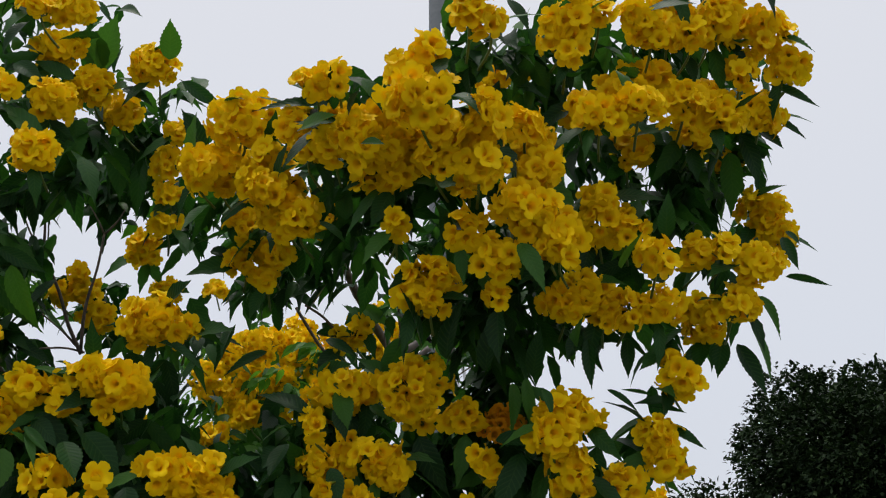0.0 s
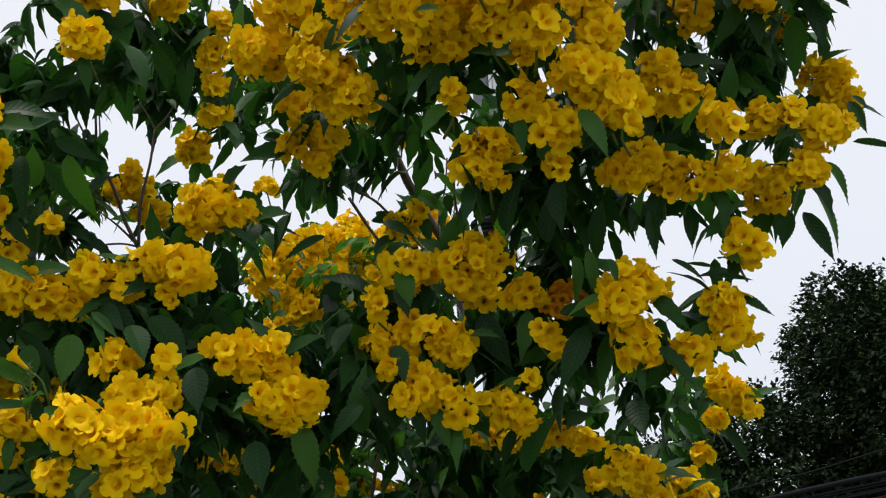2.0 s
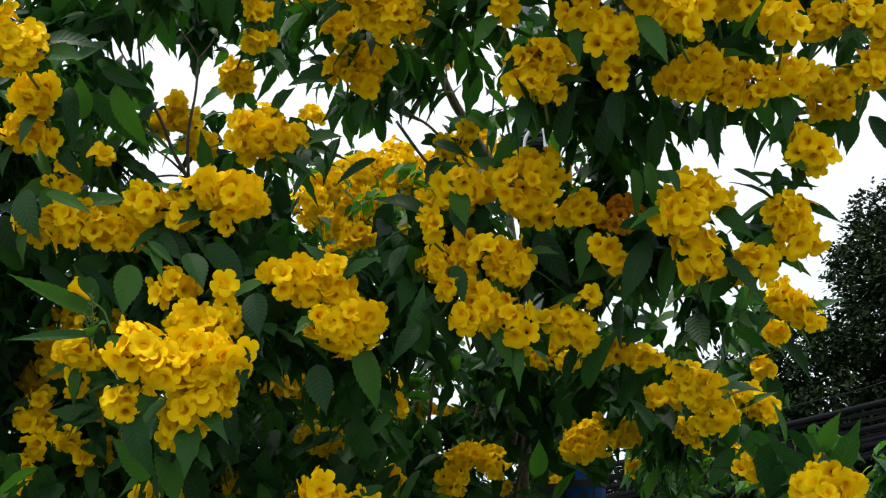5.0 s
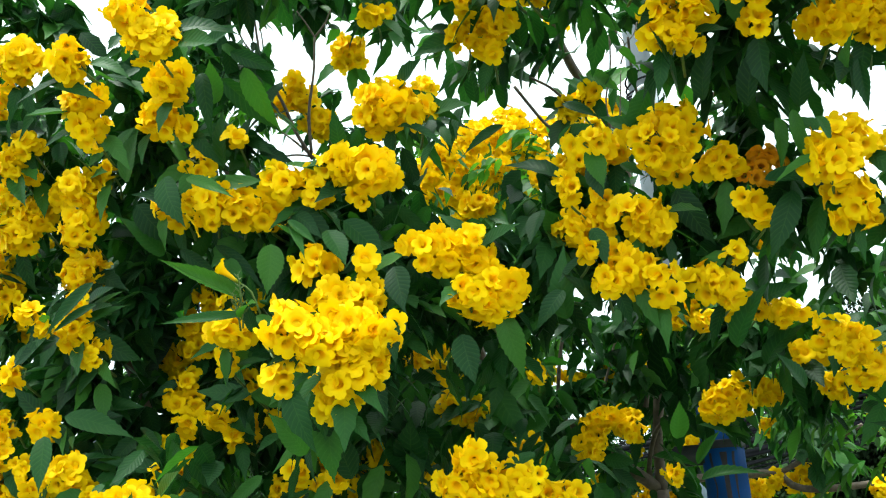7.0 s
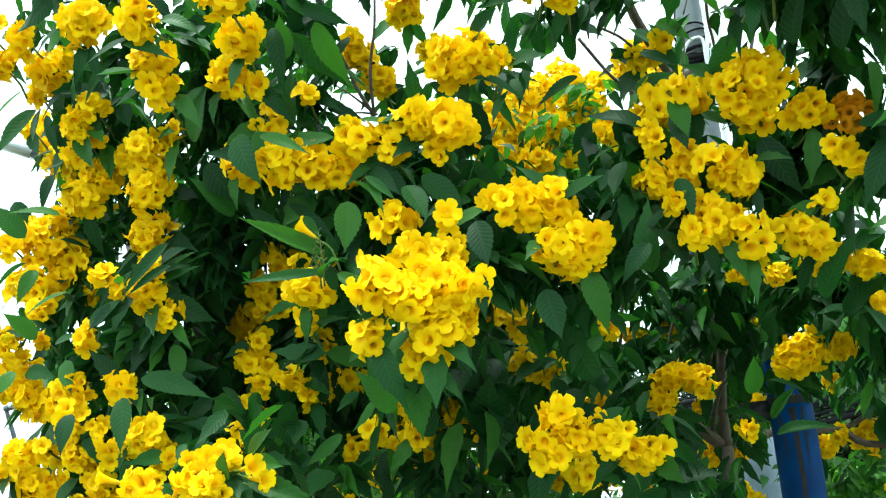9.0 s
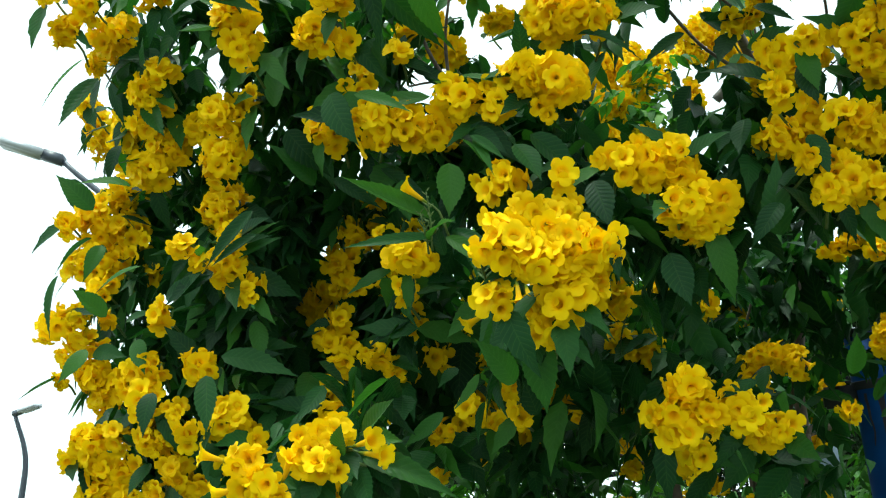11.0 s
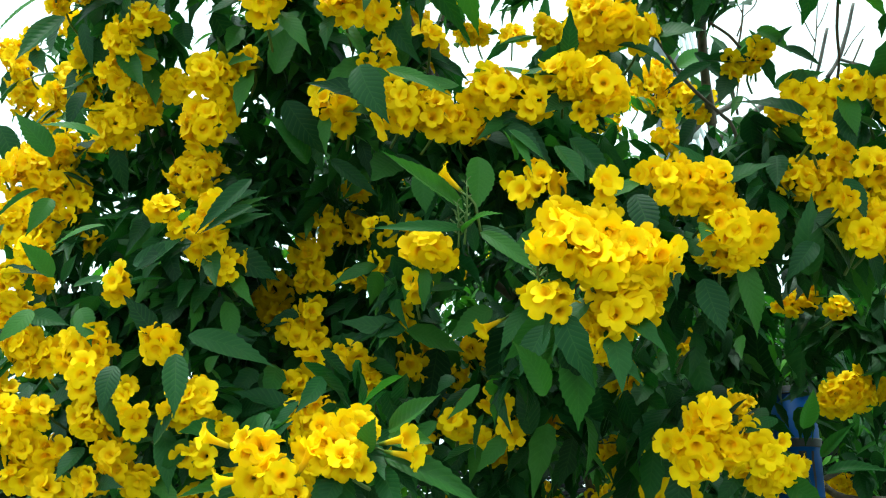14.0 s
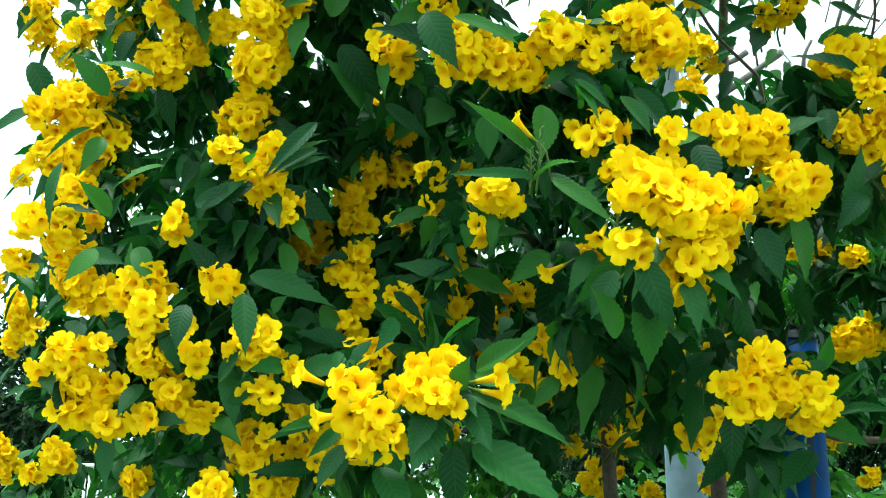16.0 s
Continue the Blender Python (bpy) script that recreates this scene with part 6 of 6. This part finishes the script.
leafy(-0.851, 1.878, 2.424, 0.035)
leafy(-0.843, 1.741, 2.323, 0.048)
leafy(-1.015, 1.907, 2.286, 0.070)
leafy(-1.006, 1.721, 2.236, 0.043)
leafy(-0.997, 1.820, 2.166, 0.066)
leafy(-1.012, 2.097, 2.078, 0.074)
leafy(-1.102, 2.035, 2.074, 0.085)
leafy(-0.972, 1.894, 1.963, 0.056)
leafy(-1.160, 1.999, 1.961, 0.059)
leafy(-1.180, 1.881, 1.826, 0.066)
leafy(-1.178, 2.111, 1.872, 0.074)
leafy(-1.100, 2.035, 1.712, 0.058)
leafy(-0.699, 1.717, 1.972, 0.050)
leafy(-0.636, 1.719, 2.006, 0.050)
leafy(-0.827, 1.980, 1.989, 0.046)
leafy(-0.648, 1.646, 1.627, 0.063)
leafy(-0.871, 2.111, 1.710, 0.070)
leafy(-0.600, 1.647, 1.659, 0.045)
leafy(-0.554, 1.711, 1.972, 0.039)
leafy(-0.514, 1.695, 1.902, 0.047)
leafy(-0.489, 1.696, 1.841, 0.056)
leafy(-0.440, 1.729, 1.813, 0.057)
leafy(-0.366, 1.781, 1.766, 0.057)
leafy(-0.332, 1.784, 1.821, 0.039)
leafy(-0.270, 1.774, 1.852, 0.057)
leafy(-0.272, 1.778, 1.933, 0.039)
leafy(-0.079, 2.560, 1.952, 0.082)
leafy(0.014, 2.581, 1.946, 0.082)
leafy(0.006, 3.200, 1.971, 0.101)
leafy(0.065, 2.419, 1.907, 0.063)
leafy(-0.000, 1.847, 1.958, 0.049)
leafy(-0.024, 1.834, 1.999, 0.059)
leafy(0.071, 1.895, 1.963, 0.050)
leafy(0.152, 1.776, 1.965, 0.056)
leafy(0.189, 2.169, 1.957, 0.057)
leafy(0.105, 1.673, 2.181, 0.050)
leafy(0.086, 1.816, 2.166, 0.054)
leafy(0.189, 1.693, 2.145, 0.020)
leafy(0.239, 1.696, 2.179, 0.018)
leafy(-0.347, 1.870, 2.369, 0.031)
leafy(-0.286, 1.974, 2.461, 0.032)
leafy(-0.595, 2.673, 2.882, 0.045)
leafy(-0.426, 2.167, 2.459, 0.028)
leafy(0.200, 2.343, 1.826, 0.072)
leafy(0.144, 2.340, 1.844, 0.060)
leafy(0.305, 2.410, 1.778, 0.061)
leafy(0.261, 2.496, 1.720, 0.075)
leafy(-0.293, 2.702, 1.829, 0.072)
leafy(-0.356, 2.396, 1.742, 0.064)
leafy(-0.447, 1.679, 1.720, 0.036)
leafy(-0.548, 1.833, 1.586, 0.049)
leafy(-0.635, 1.908, 1.659, 0.052)
leafy(-0.817, 2.016, 1.587, 0.044)
leafy(-0.899, 1.568, 1.582, 0.035)
leafy(-1.079, 1.790, 1.657, 0.041)
leafy(0.229, 2.629, 1.714, 0.066)
leafy(-0.295, 3.061, 2.046, 0.066)
leafy(-0.191, 3.104, 1.975, 0.083)
leafy(-0.247, 3.111, 1.915, 0.066)
leafy(0.340, 3.092, 1.665, 0.077)
leafy(-0.220, 2.776, 1.630, 0.072)
leafy(-0.357, 2.426, 1.643, 0.064)
leafy(-0.095, 2.954, 1.829, 0.054)
leafy(0.275, 3.482, 1.739, 0.071)
leafy(-1.377, 1.877, 2.356, 0.048)
leafy(-1.142, 1.884, 2.247, 0.047)
leafy(-1.440, 2.002, 1.969, 0.055)
leafy(-1.485, 2.013, 1.901, 0.055)
leafy(-1.352, 1.958, 1.820, 0.052)
leafy(-1.183, 2.000, 1.774, 0.058)
leafy(-1.482, 2.035, 1.830, 0.049)
leafy(-0.825, 1.784, 1.785, 0.051)
leafy(-1.036, 2.149, 1.901, 0.062)
leafy(-0.832, 1.950, 1.845, 0.044)
leafy(-0.921, 2.046, 1.663, 0.057)
leafy(-1.247, 1.664, 2.514, 0.066)
leafy(-1.173, 1.684, 2.498, 0.055)
leafy(-1.295, 1.666, 2.474, 0.055)
leafy(-1.192, 1.724, 2.350, 0.044)
leafy(-1.054, 1.736, 2.404, 0.055)
leafy(-1.290, 1.823, 2.308, 0.058)
leafy(-1.009, 1.699, 2.308, 0.043)
leafy(-1.104, 1.787, 2.265, 0.056)
leafy(-1.429, 1.919, 2.249, 0.049)
leafy(-1.326, 1.978, 2.125, 0.061)
leafy(-1.364, 1.920, 2.292, 0.049)
leafy(-1.484, 2.052, 2.126, 0.064)
leafy(-0.090, 2.823, 1.564, 0.058)
leafy(-0.131, 2.292, 2.241, 0.064)
leafy(0.047, 2.053, 2.094, 0.055)
leafy(-1.007, 1.833, 2.278, 0.069)
leafy(-1.067, 1.834, 2.291, 0.049)
leafy(-0.989, 1.858, 2.203, 0.049)
leafy(-1.021, 1.889, 2.132, 0.079)
leafy(-1.065, 1.931, 2.075, 0.060)
leafy(-1.008, 2.028, 2.067, 0.063)
leafy(-0.856, 1.953, 2.048, 0.061)
leafy(-0.889, 1.867, 2.068, 0.039)
leafy(-0.810, 1.832, 2.032, 0.047)
leafy(-0.692, 1.719, 1.940, 0.052)
leafy(-1.115, 1.858, 1.966, 0.047)
leafy(-1.096, 1.872, 1.920, 0.047)
leafy(-1.226, 1.867, 1.891, 0.047)
leafy(-1.274, 1.923, 1.808, 0.048)
leafy(-1.167, 1.882, 1.797, 0.056)
leafy(-1.139, 2.111, 1.807, 0.063)
leafy(-1.122, 1.871, 1.710, 0.055)
leafy(-1.077, 1.978, 1.680, 0.058)
leafy(-0.941, 2.033, 1.830, 0.061)
leafy(-0.863, 1.942, 1.848, 0.049)
leafy(-0.858, 2.014, 1.784, 0.040)
leafy(-0.928, 1.943, 1.655, 0.056)
leafy(-0.843, 2.121, 1.700, 0.052)
leafy(-0.731, 1.998, 1.584, 0.057)
leafy(-0.668, 1.938, 1.533, 0.055)
leafy(-0.621, 1.919, 1.593, 0.073)
leafy(-0.581, 1.837, 1.654, 0.071)
leafy(-0.621, 1.739, 1.706, 0.050)
leafy(-0.668, 2.008, 1.780, 0.050)
leafy(-0.460, 2.038, 1.704, 0.070)
leafy(-0.412, 2.127, 1.760, 0.053)
leafy(-0.240, 2.379, 1.928, 0.060)
leafy(-0.045, 2.637, 1.853, 0.093)
leafy(-0.080, 2.618, 1.958, 0.080)
leafy(-0.149, 1.947, 1.922, 0.059)
leafy(-0.068, 1.967, 1.886, 0.059)
leafy(0.117, 2.410, 1.907, 0.073)
leafy(-0.258, 1.698, 1.954, 0.043)
leafy(-0.185, 1.841, 2.068, 0.043)
leafy(0.113, 2.616, 1.901, 0.066)
leafy(-0.410, 2.086, 1.590, 0.050)
leafy(-1.320, 2.137, 2.159, 0.056)
leafy(-1.286, 2.121, 2.213, 0.045)
leafy(-1.387, 2.176, 2.139, 0.057)
leafy(-1.293, 1.936, 1.995, 0.050)
leafy(-1.354, 1.930, 1.810, 0.039)
leafy(-1.412, 1.964, 1.681, 0.038)
leafy(-1.377, 1.963, 1.633, 0.048)
leafy(-1.252, 1.966, 1.604, 0.038)
leafy(-1.726, 2.402, 2.160, 0.046)
leafy(-1.724, 2.470, 2.621, 0.050)
leafy(-1.619, 2.409, 2.484, 0.053)
leafy(-1.487, 2.287, 2.207, 0.049)
leafy(-1.755, 2.490, 1.868, 0.051)
leafy(-1.756, 2.520, 1.770, 0.051)
leafy(-1.548, 2.279, 2.231, 0.049)
leafy(-1.040, 2.866, 2.391, 0.070)
leafy(-0.963, 3.074, 2.397, 0.066)
leafy(-1.085, 3.006, 2.273, 0.064)
leafy(-1.106, 2.950, 2.110, 0.062)
leafy(-0.734, 3.055, 2.133, 0.064)
leafy(-0.637, 3.038, 2.194, 0.064)
leafy(-0.472, 2.355, 1.698, 0.070)
leafy(0.039, 2.540, 1.808, 0.064)
leafy(0.297, 2.893, 1.694, 0.072)
leafy(-0.190, 2.816, 1.917, 0.065)
leafy(-0.363, 2.500, 1.571, 0.061)
leafy(-0.783, 1.785, 1.522, 0.050)
leafy(0.069, 2.349, 2.093, 0.055)
leafy(-0.124, 2.566, 2.055, 0.053)
leafy(-0.178, 2.995, 2.015, 0.054)
leafy(-0.760, 2.683, 2.320, 0.058)
leafy(-1.798, 2.599, 1.719, 0.053)
leafy(-1.797, 2.624, 1.616, 0.060)
leafy(-1.408, 1.984, 1.561, 0.049)
leafy(-1.425, 2.445, 1.505, 0.073)
leafy(-1.306, 2.342, 1.500, 0.070)
leafy(-1.579, 2.562, 1.447, 0.064)
leafy(-1.060, 2.048, 1.439, 0.040)
leafy(-0.708, 2.239, 1.497, 0.066)
leafy(-0.653, 2.252, 1.444, 0.066)
leafy(-0.516, 2.312, 1.615, 0.070)
leafy(-0.411, 2.334, 1.525, 0.046)
leafy(-0.242, 2.135, 1.494, 0.047)
leafy(-0.155, 2.250, 1.445, 0.050)
leafy(-0.599, 2.175, 1.755, 0.066)
leafy(-0.142, 2.470, 1.809, 0.076)
leafy(0.049, 2.496, 1.698, 0.051)
leafy(-1.317, 2.214, 1.603, 0.055)
leafy(-1.107, 2.192, 1.690, 0.050)
leafy(-1.173, 2.219, 1.582, 0.055)
leafy(-0.978, 2.150, 1.441, 0.053)
leafy(-0.484, 2.086, 1.697, 0.063)
leafy(-1.876, 2.874, 1.438, 0.072)
leafy(-1.726, 2.741, 1.558, 0.062)
leafy(-1.183, 1.931, 1.557, 0.043)
leafy(-0.930, 2.197, 1.669, 0.055)
leafy(-0.169, 2.879, 1.821, 0.060)
leafy(0.194, 2.758, 1.890, 0.065)
leafy(0.272, 2.028, 1.940, 0.044)
leafy(0.314, 2.047, 1.897, 0.044)
leafy(0.246, 2.049, 1.879, 0.033)
leafy(0.428, 2.370, 1.914, 0.038)
leafy(0.337, 2.320, 1.749, 0.049)
leafy(0.409, 2.330, 1.735, 0.049)
leafy(0.004, 3.336, 1.835, 0.077)
leafy(-0.043, 3.352, 1.739, 0.069)
leafy(0.016, 3.380, 1.683, 0.051)
leafy(0.010, 3.310, 1.935, 0.077)
leafy(-0.000, 2.934, 3.077, 0.073)
leafy(-0.011, 2.964, 3.010, 0.064)

# leaves of the inner crown, then of its far side
thicket(leafy, -1.45, -0.46, (2.5, 1.62), (2.34, 2.18), 24, 0.08, 0.6)
thicket(leafy, -1.5, -0.5, (2.9, 1.6), (2.73, 2.14), 22, 0.08, 0.55)
thicket(leafy, -0.75, -0.5, (2.55, 1.82), (2.4, 2.2), 10, 0.08, 0.6)
thicket(leafy, -1.02, -0.6, (2.38, 2.12), (2.27, 2.34), 12, 0.08, 0.6)
thicket(leafy, -0.45, 0.05, (2.75, 1.6), (2.55, 2.05), 10, 0.07, 0.5)
thicket(backing, -0.95, -0.3, (3.5, 2.3), (3.4, 2.88), 34, 0.1, 0.8)
thicket(backing, -0.7, -0.25, (2.75, 2.2), (2.85, 2.6), 16, 0.07, 0.7)
thicket(backing, -0.6, 0.35, (3.45, 1.38), (3.1, 2.06), 62, 0.095, 0.8)
thicket(backing, -1.75, -0.5, (3.4, 1.4), (3.0, 2.3), 84, 0.11, 0.9)
thicket(leafy, 0.32, 0.95, (3.0, 1.42), (2.7, 1.72), 12, 0.055, 0.8)
thicket(backing, 0.3, 1.1, (3.5, 1.4), (3.1, 1.78), 26, 0.09, 0.7)
thicket(backing, -1.2, -0.97, (2.2, 2.42), (2.25, 2.85), 18, 0.06, 0.9)
for x, y, z in ((-0.95, 1.78, 2.62), (-0.9, 1.75, 2.54), (-0.99, 1.76, 2.5), (-0.93, 1.82, 2.43), (-1.03, 1.8, 2.6)):
    leafy(x, y, z, 0.05)
leafy(-0.653, 2.600, 1.618, 0.080, 0.6)
leafy(-0.594, 2.600, 1.578, 0.080, 0.6)
leafy(-0.530, 2.600, 1.599, 0.080, 0.6)
leafy(-0.634, 2.600, 1.543, 0.080, 0.6)

# leaves of the lower crown
skirt_rng = random.Random(47)
for _ in range(45):
    leafy(skirt_rng.uniform(-1.6, 0.5), skirt_rng.uniform(1.75, 3.1), skirt_rng.uniform(0.55, 1.28), 0.14, 0.5)


def clear_of_heads(places):
    """Flower heads stand out to the light on the open side: drops the leaves that lie in front of one."""
    heads = np.array(HEADS)
    mid = heads[:, :3]
    open_side = np.stack([-0.1 + 0.55 * np.clip(mid[:, 0], -1.3, 0), np.full(len(mid), 0.08), np.full(len(mid), 1.45)], 1)
    way = open_side - mid
    way /= np.linalg.norm(way, axis=1, keepdims=True)
    kept = []
    for m, k in places:
        for spot in (Vector((0, 0.3, 0)), Vector((0, 0.8, -0.1))):
            rel = np.array(m @ spot) - mid
            along = (rel * way).sum(1)
            aside = np.linalg.norm(rel - along[:, None] * way, axis=1)
            if ((along > -0.25 * heads[:, 3]) & (along < 0.9) & (aside < 0.6 * heads[:, 3] + 0.004)).any():
                break
        else:
            kept.append((m, k))
    return kept


# the bare stems show between the leaves
for low, high in (((-0.111, 2.945, 1.594), (-0.103, 2.9, 1.734)), ((-0.103, 2.9, 1.734), (-0.074, 2.82, 1.975)), ((0.05, 3.0, 1.62), (0.3, 3.1, 1.63)), ((0.05, 2.74, 1.35), (0.05, 2.74, 1.7))):
    HEADS += [(*Vector(low).lerp(Vector(high), k / 6), 0.022) for k in range(7)]
SPRAYS = clear_of_heads(SPRAYS + COLLARS)
tagged(part("foliage", leaf_mesh("foliage", BACKING, SPRAY_FORMS, SUNLIT_BACK_FOLIAGE), SUNLIT_BACK_FOLIAGE, shrub, "small leaves of the far side, sunlight put into their lighter green"), kind="stuff")
tagged(part("foliage", leaf_mesh("foliage", SPRAYS, SPRAY_FORMS, FOLIAGE), FOLIAGE, shrub), kind="stuff")
